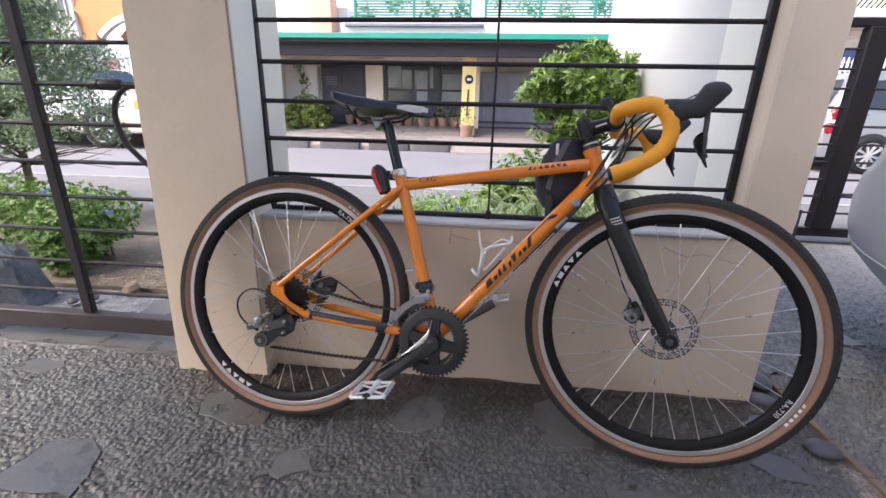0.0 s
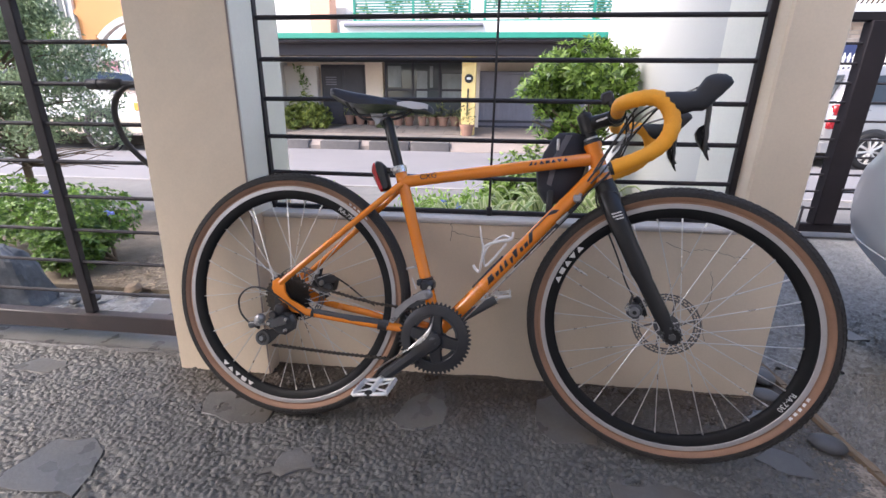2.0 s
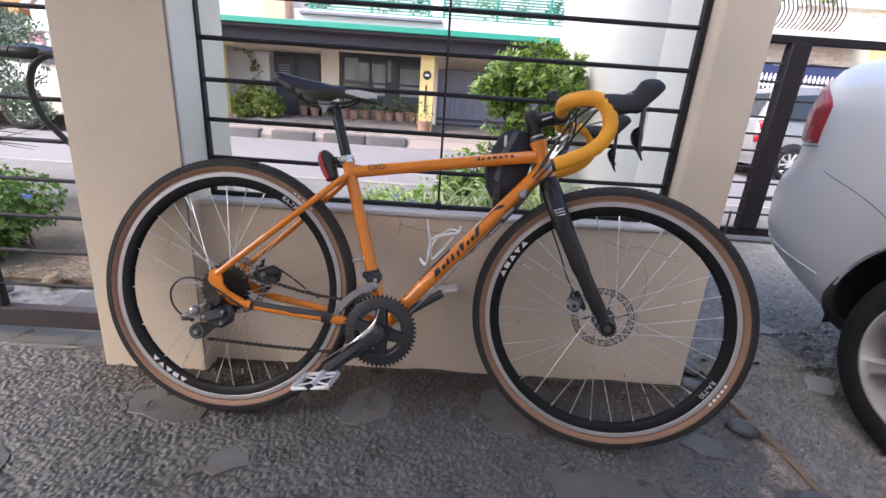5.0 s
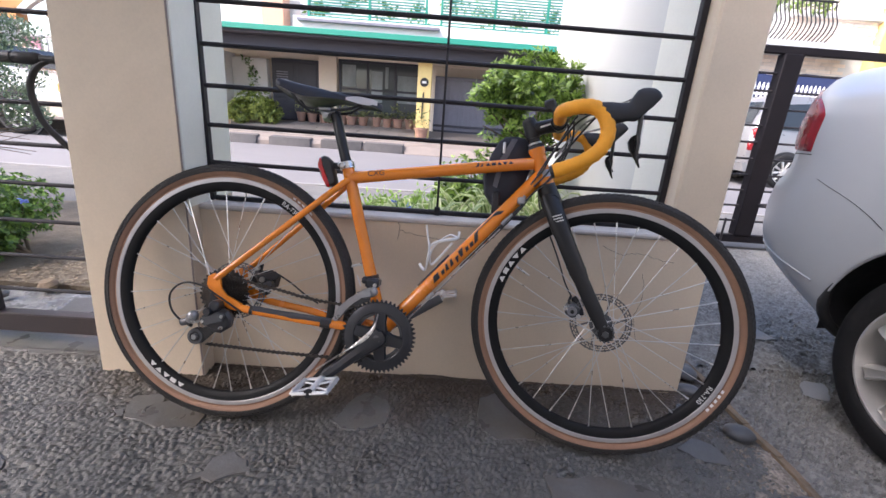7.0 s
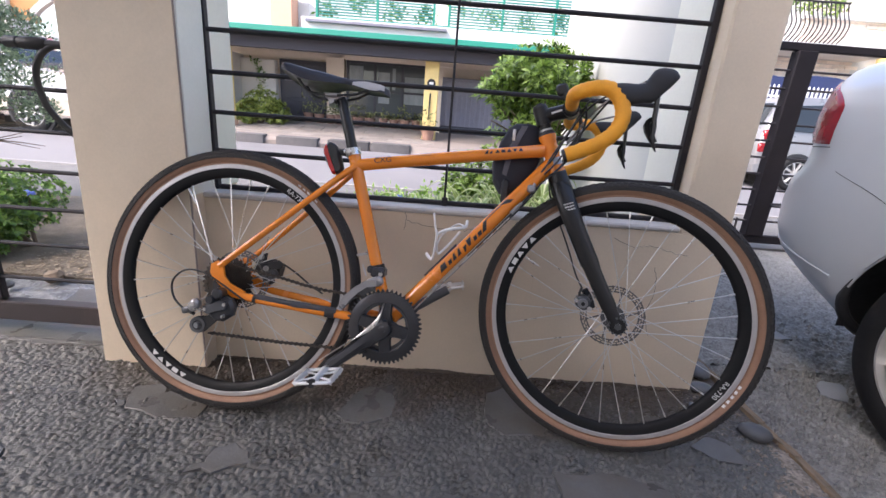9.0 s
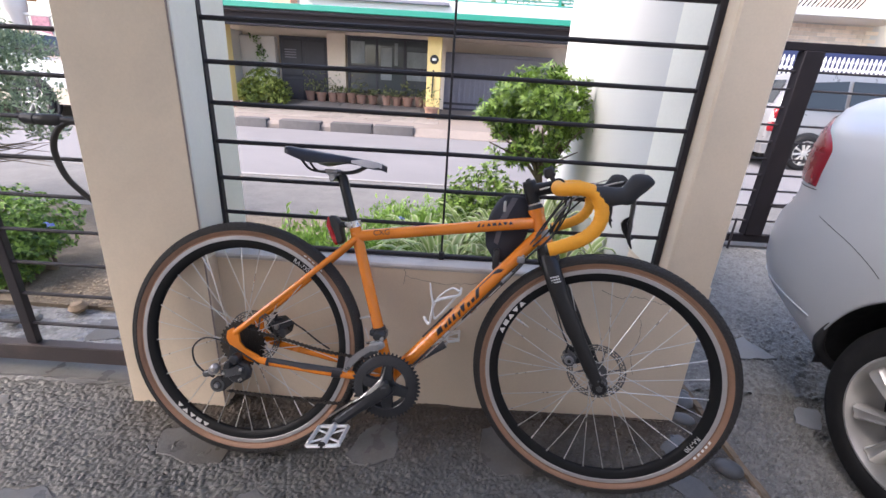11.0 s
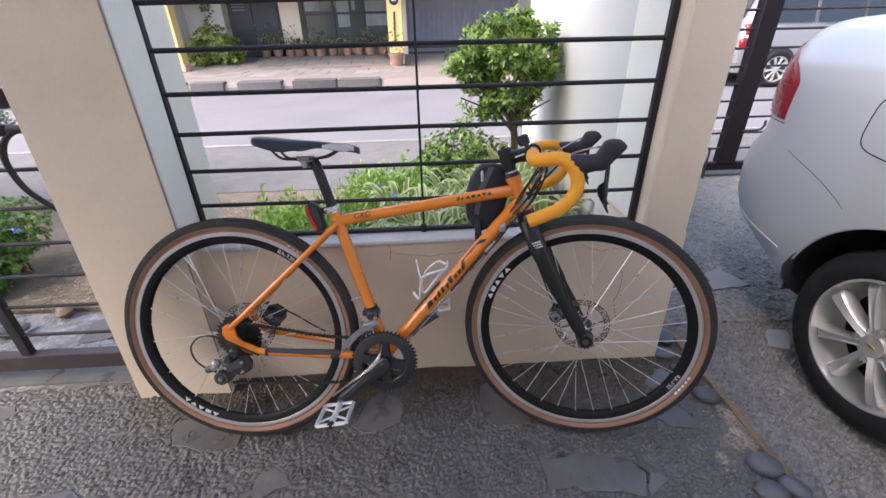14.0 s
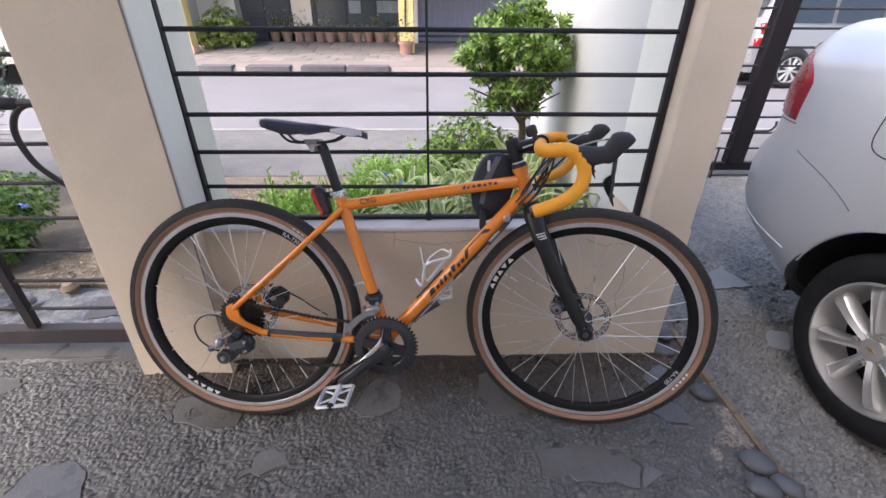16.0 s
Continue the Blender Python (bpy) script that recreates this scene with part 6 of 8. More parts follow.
REAR_AT = [(0.17, 1.46), (0.20, 1.518), (0.28, 1.684), (0.36, 1.849), (0.42, 1.953), (0.50, 1.996), (0.60, 2.006), (0.68, 1.992), (0.72, 1.965), (0.76, 1.950), (0.82, 1.953), (0.90, 1.966), (0.98, 1.973), (1.04, 1.981), (1.08, 2.0), (1.13, 2.01)]
N_SIDE, N_MID, N_ARC = 150, 34, 44
N_ALL = N_SIDE + N_MID + N_ARC


def between(table, z):
    return float(np.interp(z, [a for a, b in table], [b for a, b in table]))


def skin(i, z, grow=0.0):
    """A point of the saloon's left skin: step i along its plan line (side, then round the rear corner) and height z."""
    side, rear = between(SIDE_IN, z), between(REAR_AT, z)
    x0, deep, broad, power = 1.364 + side, 0.523, CX - 1.364 - side, 2 / 2.67
    yc = rear - deep
    if i <= N_SIDE + N_MID:
        y = -2.05 + 3.03 * i / N_SIDE if i <= N_SIDE else 0.98 + (yc - 0.98) * (i - N_SIDE) / N_MID
        return Vector((x0 - grow + 0.012 * max(0, -y / 2) ** 2, y, z))
    w = math.pi / 2 * ((i - N_SIDE - N_MID) / N_ARC) ** 1.15
    cs, sn = max(0.0, math.cos(w)), math.sin(w)
    return Vector((x0 - grow + (broad + grow) * (1 - cs ** power), yc + (deep + grow) * sn ** power, z))


car = thing("saloon_car", "silver saloon car parked nose-in on the driveway", "car", pose(CX, 0.0, -0.012))
cb = Matrix.Translation((-CX, 0, 0.012))
mirror = Matrix.Translation((2 * CX, 0, 0)) @ Matrix.Diagonal((-1, 1, 1, 1))
ARCHES = ((1.02, 0.283), (-1.46, 0.283))
ARCH_R = 0.345


def body_half():
    g = Geo()
    zs = list(np.linspace(0.17, 0.95, 44)) + [0.97, 0.985, 1.0, 1.015, 1.03, 1.043, 1.055, 1.066, 1.076, 1.085, 1.093, 1.100, 1.107, 1.113, 1.118, 1.122, 1.126, 1.13]
    n = N_ALL + 1
    P3, cut = [], []
    for z in zs:
        for i in range(n):
            p = skin(i, z)
            out = False
            for ay, az in ARCHES:
                d = math.hypot(p.y - ay, p.z - az)
                if d < ARCH_R:
                    out = True
                    if d > ARCH_R - 0.040 and p.x < 1.6:
                        p = Vector((p.x, ay + (p.y - ay) * ARCH_R / d, az + (p.z - az) * ARCH_R / d))
                        out = False
            P3.append(p)
            cut.append(out)
    g.v = [tuple(p) for p in P3]
    for j in range(len(zs) - 1):
        for i in range(n - 1):
            q = (j * n + i, j * n + i + 1, (j + 1) * n + i + 1, (j + 1) * n + i)
            if not any(cut[k] for k in q):
                g.f.append(q)
    top = [P3[(len(zs) - 1) * n + i] for i in range(n)]
    rows = [[Vector((t.x + (CX - t.x) * s, t.y - 0.03 * s * (1 if t.y > 1 else 0), t.z + 0.018 * math.sin(s * math.pi / 2))) for t in top] for s in (0, 0.15, 0.4, 0.7, 1)]
    g.grid(rows)
    rows = []
    for s2, y in ((1.0, -2.05), (0.99, -2.20), (0.95, -2.32), (0.86, -2.40), (0.6, -2.44), (0.05, -2.45)):
        rows.append([Vector((CX + (skin(0, z).x - CX) * s2, y, 0.55 + (z - 0.55) * s2)) for z in zs] + [Vector((CX, y, 0.55 + (1.148 - 0.55) * s2))])
    g.grid(rows)
    return g


half = body_half()
g = Geo()
g.add(half.v, half.f)
g.add([mirror @ Vector(p) for p in half.v], [f[::-1] for f in half.f])
car_body = part("body", g.moved(cb), CARSILVER, car, "silver painted body shell", angle=50, fix=False)
cabin = Geo()
sheet = []
for y, z, w in ((1.25, 1.125, 0.56), (0.55, 1.43, 0.53), (-0.25, 1.46, 0.54), (-1.15, 1.12, 0.56)):
    sheet.append([(CX - w - 0.10 * (z < 1.2), y, z - 0.02 * 0), (CX - w + 0.06, y, z + 0.02), (CX, y, z + 0.035), (CX + w - 0.06, y, z + 0.02), (CX + w + 0.10 * (z < 1.2), y, z)])
cabin.grid(sheet)
part("roof_and_screens", cabin.moved(cb), CARGLASS, car, "tinted screens and roof")
for sgn in (1, -1):
    gl = Geo()
    gl.add([(CX - sgn * 0.60, 1.20, 1.12), (CX - sgn * 0.53, 0.55, 1.43), (CX - sgn * 0.54, -0.25, 1.46), (CX - sgn * 0.60, -1.10, 1.12)], [(0, 1, 2, 3)])
    part("side_window", gl.moved(cb), CARGLASS, car)


def index_at(y, z=0.8):
    """The step along the plan line where the skin at height z stands at y."""
    lo, hi = 0.0, float(N_ALL)
    while hi - lo > 0.01:
        mid = (lo + hi) / 2
        lo, hi = (mid, hi) if skin(mid, z).y < y else (lo, mid)
    return lo


def skin_tube(path, r, material, name, label="", flipped=False):
    g0 = Geo().tube([skin(i, z, 0.0005) for i, z in path], r, 6)
    part(name, g0.moved(cb), material, car_body, label)
    g1 = Geo()
    g1.add([cb @ mirror @ cb.inverted() @ Vector(p) for p in g0.v], [f[::-1] for f in g0.f])
    part(name, g1, material, car_body, label)


iy = index_at
ntot = N_ALL


def lamp_patch(grow, z0, z1, e=0.0):
    """The lens: a straight front edge that sweeps back towards its top, running round the corner to the boot lid."""
    sheet = []
    for k in range(29):
        t = k / 28
        z = z0 + (z1 - z0) * t
        front = 1.60 + 0.26 * max(0, (z - 0.93) / 0.13) ** 1.6 + e
        back = 1.755 + 0.21 * ((z - 0.81) / 0.25) ** 0.8 - e
        row = []
        for j in range(13):
            y = front + max(0.01, back - front) * j / 12
            row.append(skin(index_at(y, z), z, grow - (0.010 if j in (0, 12) or k in (0, 28) else 0)))
        sheet.append(row)
    return Geo().grid(sheet)


for m in (Matrix.Identity(4), mirror):
    g = lamp_patch(0.007, 0.812, 1.058)
    g.v = [tuple(m @ Vector(p)) for p in g.v]
    tl = part("tail_lamp", g.moved(cb), TAILRED, car, "red tail lamp wrapped round the rear corner", angle=60)
    g = lamp_patch(0.0095, 0.835, 0.93, 0.018)
    g.v = [tuple(m @ Vector(p)) for p in g.v]
    part("reflector", g.moved(cb), TAILRED, tl, angle=60)
i0, i1 = iy(1.595), iy(1.77)
skin_tube([(i0 + (i1 - i0) * k / 6, 0.806 - 0.004 * k / 6) for k in range(7)], 0.0016, SEAM, "lamp_gap")
gap_line = [(1.523, 0.730), (1.469, 0.712), (1.399, 0.690), (1.34, 0.668), (1.29, 0.645), (1.25, 0.622)]
skin_tube([(iy(p.x, p.y), p.y) for p in curve_pts([(y, z, 0) for y, z in gap_line], 3)], 0.0009, SEAM, "bumper_gap")
skin_tube([(iy(y, z), z) for y, z in ((1.42, 0.400), (1.50, 0.412), (1.58, 0.425), (1.66, 0.438), (1.74, 0.450), (1.80, 0.456))], 0.0035, CARSILVER, "bumper_lip")
door = []
for k in range(33):
    w = 2 * math.pi * k / 32
    cs, sn = math.cos(w), math.sin(w)
    z = 0.860 + 0.076 * math.copysign(abs(sn) ** 0.45, sn) - 0.012 * math.copysign(abs(cs) ** 0.45, -cs)
    door.append((iy(1.202 + 0.097 * math.copysign(abs(cs) ** 0.45, cs), z), z))
part("fuel_flap_gap", Geo().tube([skin(i, z, 0.0004) for i, z in door], 0.0018, 6, caps=False).moved(cb), SEAM, car_body)

arch = Geo()
for ay, az in ARCHES:
    sheet = []
    for x in (1.376, 1.39, 1.66):
        sheet.append([(x + (0.02 if w < 0.2 else 0), ay + (ARCH_R + (0.004 if x > 1.38 else 0.0)) * math.cos(w), az + (ARCH_R + (0.004 if x > 1.38 else 0)) * math.sin(w)) for w in np.linspace(-0.10, math.pi + 0.35, 30)])
    arch.grid(sheet)
    lip = [(1.374, ay + ARCH_R * math.cos(w), az + ARCH_R * math.sin(w)) for w in np.linspace(0.32, math.pi + 0.2, 30)]
    part("arch_lip", Geo().tube(lip, 0.0035, 8).moved(cb), CARSILVER, car_body)
arch.box((1.66, -1.9, 0.15), (1.68, 1.42, 0.9))
for ay, az in ARCHES[:1]:
    flap = []
    for w in np.linspace(-0.42, 0.50, 16):
        y, z = ay + (ARCH_R + 0.004) * math.cos(w), max(0.172, az + (ARCH_R + 0.004) * math.sin(w))
        flap.append(skin(index_at(y, z), z, 0.002) + Vector((0.008, 0, 0)))
    part("arch_flap", Geo().tube(flap, [0.010] + [0.017] * 10 + [0.013, 0.010, 0.007, 0.005, 0.003], 10).moved(cb), BLACK, car_body, "black rounded liner edge")
part("wheel_housing", arch.moved(cb), BLACK, car, "black wheel arch liner")
part("underbody", Geo().box((1.70, -2.0, 0.16), (2.66, 1.45, 0.42), 0.05).moved(cb), BLACK, car, "dark underbody")


def road_wheel(parent, c, r=0.288, rim=0.203, wide=0.19, face=-1, spokes=8, axis="x", alloy=ALLOY, detail=True):
    """A car wheel that faces along -axis; c is the middle of its outer face."""
    rot = Matrix.Identity(4) if axis == "x" else Matrix.Rotation(radians(90), 4, "Z")
    if face > 0:
        rot = rot @ Matrix.Rotation(math.pi, 4, "Z")
    place = Matrix.Translation(c) @ rot

    def sub(nm, g, m, label="", par=None, angle=38):
        return part(nm, g.moved(place), m, par or parent, label, angle=angle)

    tyre_prof = [(rim - 0.004, 0.012), (rim + 0.004, 0.004), (rim + 0.02, 0.0), (r - 0.03, 0.002), (r - 0.012, 0.014), (r, 0.03), (r, wide - 0.03), (r - 0.012, wide - 0.014), (rim, wide)]
    w = part("wheel", Geo().lathe(tyre_prof, 64, axis="x").moved(place), TYRE, parent, "alloy wheel with black tyre")
    sub("rim", Geo().lathe([(rim, 0.010), (rim - 0.003, 0.004), (rim - 0.009, 0.004), (rim - 0.012, 0.014), (rim - 0.016, 0.030), (rim - 0.024, 0.060), (rim - 0.042, 0.094)], 64, axis="x"), alloy, "", w)
    sub("barrel", Geo().lathe([(rim - 0.042, 0.094), (rim - 0.044, 0.11), (rim - 0.05, 0.15), (0.05, 0.15)], 48, axis="x"), BLACK, "dark inside of the rim", w)
    for k in range(spokes):
        a = 2 * math.pi * (k + 0.5) / spokes
        m = Matrix.Rotation(a, 4, "X")
        e = 1 if k % 2 else -1
        sheet = []
        for q, hw, x in ((0.040, 0.020, 0.014), (0.070, 0.0165, 0.008), (0.11, 0.0185, 0.006), (0.16, 0.0225, 0.008), (0.195, 0.027, 0.011), (0.210, 0.029, 0.016), (0.218, 0.031, 0.026)):
            q *= rim / 0.236
            hw *= rim / 0.236 * (1.0 if spokes == 8 else 0.9)
            sh = e * 0.010 * (q / rim) ** 2
            sheet.append([m @ Vector((x + dx, e * hw * b2 + sh, q)) for b2, dx in ((-1.0, 0.045), (-0.92, 0.010), (-0.60, -0.001), (0.30, 0.006), (0.62, 0.003), (0.92, 0.010), (1.0, 0.045))])
        sub("spoke", Geo().grid(sheet), alloy, "", w, 45)
    sub("hub_plate", Geo().lathe([(0.064 * rim / 0.236, 0.045), (0.062 * rim / 0.236, 0.020), (0.054 * rim / 0.236, 0.016), (0.036, 0.018), (0.034, 0.010), (0.0, 0.008)], 32, axis="x"), alloy, "", w)
    if detail:
        for k in range(4):
            a = 2 * math.pi * k / 4
            c2 = Vector((0, 0.052 * math.sin(a), 0.052 * math.cos(a)))
            sub("lug_nut", Geo().lathe([(0, 0.004), (0.008, 0.004), (0.0095, 0.007), (0.0095, 0.03)], 6, c2, "x"), STEEL, "", w)
        sub("badge", Geo().box((0.0068, -0.014, -0.003), (0.009, 0.014, 0.003), 0.001).box((0.0068, -0.005, -0.005), (0.009, 0.005, 0.005), 0.001), GOLD, "plain gold badge", w)
    sub("brake_disc", Geo().lathe([(0.03, 0.10), (0.125 * rim / 0.236, 0.10), (0.125 * rim / 0.236, 0.112), (0.03, 0.112)], 40, axis="x"), GREYMETAL, "", w)
    return w


for ay, az in ARCHES:
    road_wheel(car, cb @ Vector((1.386, ay, az - 0.008)))
    road_wheel(car, cb @ Vector((2 * CX - 1.386, ay, az - 0.008)), face=1, detail=False)


# ---------------------------------------------------------------- vehicles parked across the street
def street_car(name, label, at, paint, lower, profile, glass, wheels, wide, wheel_r, extra):
    """A vehicle from its side profile: a body swelled across its width, with windows, wheels and lamps. x ahead, near side at y = 0."""
    root = thing(name, label, "car", at)
    sheet = []
    cx = sum(p[0] for p in profile) / len(profile)
    cz = sum(p[1] for p in profile) / len(profile)
    for y, k in ((0.0, 0.94), (0.006, 0.975), (0.03, 0.99), (0.06, 1.0), (wide * 0.5, 1.01), (wide - 0.06, 1.0), (wide - 0.03, 0.99), (wide - 0.006, 0.975), (wide, 0.94)):
        row = []
        for x, z in profile + profile[:1]:
            tum = 0.16 * max(0, (z - 0.95) / 0.8)
            yy = y + (tum if y < wide * 0.4 else -tum if y > wide * 0.6 else 0)
            row.append((cx + (x - cx) * k, yy, max(0.22, cz + (z - cz) * (k if z > cz else 1))))
        sheet.append(row)
    shell = Geo().grid(sheet)
    m2 = len(profile)
    shell.f += [tuple(range(m2)), tuple((len(sheet) - 1) * (m2 + 1) + k for k in range(m2))]
    body = part("body", shell, paint, root, angle=45)
    g = Geo().prism([(x, z) for x, z in lower], -0.012, wide + 0.012, "y", 0.02)
    part("lower_cladding", g, extra[0], root)
    for poly in glass:
        for y0, sg in ((0.0, -1), (wide, 1)):
            g = Geo()
            g.v = [(x, y0 + (0.16 * max(0, (z - 0.95) / 0.8) - 0.006) * (-sg), z) for x, z in poly]
            g.f = [tuple(range(len(poly)))]
            part("side_window", g, CARGLASS, root)
    for x in wheels:
        part("wheel_arch", Geo().lathe([(0.0, -0.0135), (wheel_r + 0.05, -0.0135), (wheel_r + 0.055, 0.02)], 40, (x, 0, wheel_r)), BLACK, root)
        road_wheel(root, (x, -0.055, wheel_r), wheel_r, wheel_r * 0.70, 0.2, axis="y", detail=False, spokes=9)
        road_wheel(root, (x, wide + 0.055, wheel_r), wheel_r, wheel_r * 0.70, 0.2, axis="y", face=1, detail=False, spokes=9)
    return root


suv_prof = [(0.95, 0.42), (0.98, 0.62), (0.95, 0.92), (0.82, 1.00), (0.10, 1.10), (-0.18, 1.14), (-0.55, 1.50), (-0.95, 1.60), (-3.2, 1.62), (-3.95, 1.50), (-4.05, 1.05), (-4.05, 0.42)]
suv = street_car("sport_utility_vehicle", "white sport utility vehicle parked at the far kerb", pose(-7.42, 7.95, 0.0), CARWHITE,
                 [(1.0, 0.34), (1.0, 0.60), (0.55, 0.62), (-3.5, 0.60), (-4.08, 0.60), (-4.08, 0.34)], suv_prof,
                 [[(-0.28, 1.18), (-0.60, 1.48), (-1.15, 1.52), (-1.15, 1.17)], [(-1.22, 1.17), (-1.22, 1.52), (-2.2, 1.52), (-2.2, 1.17)]], (0.0, -3.05), 1.7, 0.375, (CARBEIGE,))
part("windscreen", Geo().grid([[(-0.165, 0.10, 1.165), (-0.165, 1.60, 1.165)], [(-0.525, 0.20, 1.515), (-0.525, 1.50, 1.515)]]), CARGLASS, suv)
part("headlamp", Geo().box((0.72, -0.010, 0.74), (0.965, 0.30, 0.93), 0.03), AMBER, suv, "amber and clear head lamp")
part("door_mirror", Geo().box((-0.50, -0.18, 1.14), (-0.38, -0.02, 1.28), 0.04), CARWHITE, suv)
# blue sheet just proud of the front window, painted as its reflection
glint = Geo()
glint.v = [(x, 0.16 * max(0, (z - 0.95) / 0.8) - 0.012, z) for x, z in ((-0.27, 1.175), (-0.57, 1.49), (-0.84, 1.515), (-0.55, 1.175))]
glint.f = [(0, 1, 2, 3)]
part("window_shade", glint, BLUE, suv, "blue reflection painted on the front window")

mpv_prof = [(-0.72, 0.38), (-0.76, 0.60), (-0.72, 0.95), (-0.60, 1.20), (-0.42, 1.52), (-0.20, 1.60), (1.2, 1.63), (1.9, 1.52), (2.6, 1.06), (3.4, 0.94), (3.55, 0.70), (3.5, 0.38)]
mpv = street_car("people_carrier", "silver people carrier parked at the far kerb", pose(6.28, 7.80, 0.0), MPVSILVER,
                 [(-0.74, 0.26), (-0.78, 0.42), (3.5, 0.42), (3.5, 0.26)], mpv_prof,
                 [[(-0.40, 1.02), (-0.26, 1.44), (0.45, 1.50), (0.45, 1.02)], [(0.52, 1.02), (0.52, 1.50), (1.3, 1.50), (1.3, 1.02)], [(1.36, 1.02), (1.36, 1.50), (1.75, 1.45), (2.35, 1.05)]], (0.0, 2.6), 1.62, 0.30, (MPVSILVER,))
part("tail_lamp", Geo().box((-0.735, -0.012, 0.62), (-0.52, 0.16, 0.80), 0.03).box((-0.70, -0.006, 0.83), (-0.47, 0.16, 1.02), 0.03), TAILRED, mpv, "red and clear tail lamp")
part("lamp_band", Geo().box((-0.72, -0.014, 0.795), (-0.50, 0.16, 0.835), 0.01), WHITEPL, mpv)
part("rear_screen", Geo().grid([[(-0.665, 0.18, 1.10), (-0.665, 1.44, 1.10)], [(-0.48, 0.28, 1.48), (-0.48, 1.34, 1.48)]]), CARGLASS, mpv)

# ---------------------------------------------------------------- house across the street
def hbox(parent, name, lo, hi, material, label="", b=0.01, origin=None):
    g = Geo().box(lo, hi, b)
    if origin is not None:
        g.moved(Matrix.Translation(-Vector(origin)))
    return part(name, g, material, parent, label)


HO = (-1.3, 14.2, 0.15)
house = thing("white_house", "white two-storey house with a dark carport canopy and green fascia", "house", pose(*HO))


def hb(name, lo, hi, material, label="", b=0.01, parent=None):
    return hbox(parent or house, name, lo, hi, material, label, b, HO)


hb("front_wall", (-8.0, 14.15, 0.15), (3.9, 14.5, 3.0), HOUSEBEIGE)
hb("upper_wall", (-8.0, 13.1, 2.75), (3.9, 13.4, 7.0), HOUSEWHITE)
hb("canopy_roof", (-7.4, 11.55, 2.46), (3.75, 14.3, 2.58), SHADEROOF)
hb("canopy_fascia", (-7.4, 11.46, 2.52), (3.75, 11.54, 2.65), GREENTRIM, "green fascia board")
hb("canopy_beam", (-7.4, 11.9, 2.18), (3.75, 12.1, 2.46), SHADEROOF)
hb("upper_slab", (-3.75, 11.62, 2.60), (3.70, 13.2, 2.92), HOUSEWHITE)
hb("upper_slab", (-7.4, 12.4, 2.60), (-3.80, 13.2, 3.4), HOUSEWHITE)
hb("salmon_column", (-4.62, 11.9, 2.66), (-4.08, 12.4, 5.6), HOUSEPINK, "salmon painted column")
hb("awning_edge", (-3.62, 11.50, 2.80), (-0.15, 11.62, 2.87), GREYGATE)
bal = hb("balcony_wall", (-3.4, 11.75, 2.92), (3.7, 11.82, 2.98), GREENRAIL, "green balcony rail")
for k in range(15):
    hb("balcony_slat", (-3.38, 11.76, 3.02 + 0.062 * k), (-0.55, 11.79, 3.052 + 0.062 * k), GREENRAIL, parent=bal, b=0.004)
    hb("balcony_slat", (-0.10, 11.76, 3.02 + 0.062 * k), (3.66, 11.79, 3.052 + 0.062 * k), GREENRAIL, parent=bal, b=0.004)
for x in (-3.4, -1.9, -0.5, -0.12, 1.2, 2.5, 3.66):
    hb("balcony_post", (x - 0.03, 11.74, 2.92), (x + 0.03, 11.83, 4.0), GREENTRIM, parent=bal, b=0.005)
hb("side_wall", (-6.6, 13.0, 0.15), (-6.4, 14.2, 2.2), HOUSEWHITE)
hb("side_wall", (-6.4, 13.9, 0.15), (-5.35, 14.14, 2.1), HOUSEWHITE)
dr = hb("double_door", (-5.25, 14.02, 0.36), (-3.80, 14.12, 2.15), DARKWOOD, "dark timber double door")
for x0 in (-5.18, -4.48):
    hb("door_panel", (x0, 14.0, 1.05), (x0 + 0.60, 14.03, 2.05), DARKWOOD, parent=dr)
    hb("door_panel", (x0, 14.0, 0.38), (x0 + 0.60, 14.03, 0.95), DARKWOOD, parent=dr)
for k in range(4):
    hb("door_louvre", (-5.10, 13.985, 1.55 + 0.07 * k), (-4.75, 14.0, 1.58 + 0.07 * k), GREYGATE, parent=dr, b=0.003)
hb("pier", (-3.80, 13.95, 0.25), (-3.25, 14.15, 2.30), HOUSEBEIGE)
wn2 = hb("window", (-3.20, 14.06, 0.66), (-0.62, 14.16, 2.26), DARKGLASS, "wide dark glazed window")
for x in (-3.2, -2.35, -1.5, -0.66):
    hb("window_frame", (x, 14.02, 0.66), (x + 0.07, 14.08, 2.26), DARKWOOD, parent=wn2, b=0.005)
for z in (0.66, 1.40, 2.19):
    hb("window_frame", (-3.13, 14.024, z), (-0.66, 14.076, z + 0.06), DARKWOOD, parent=wn2, b=0.005)
# flat pale panels stand in for bright reflections on the panes
for x, w, z0, z1 in ((-3.10, 0.42, 1.50, 2.12), (-2.20, 0.34, 1.08, 1.98), (-1.78, 0.10, 1.50, 2.12), (-1.40, 0.66, 1.10, 1.90)):
    hb("blind", (x, 14.045, z0), (x + w, 14.055, z1), REFLECTGREY, "pale grey panel painted as a reflection in the glass", parent=wn2, b=0.003)
hb("lintel", (-3.25, 13.98, 2.26), (3.9, 14.15, 2.46), HOUSEBEIGE)
col = thing("yellow_column", "cream yellow square carport column with a number plaque", "column", pose(-0.49, 12.5, 0.16))
CO = Matrix.Translation((0.49, -12.5, -0.16))
part("shaft", Geo().box((-0.68, 12.35, 0.16), (-0.30, 12.65, 2.36), 0.012).moved(CO), YELLOW, col)
part("plaque", Geo().lathe([(0, -0.012), (0.10, -0.012), (0.115, 0), (0.115, 0.01)], 24, (-0.49, 12.34, 1.66)).moved(CO), BLACK, col, "oval dark plaque")
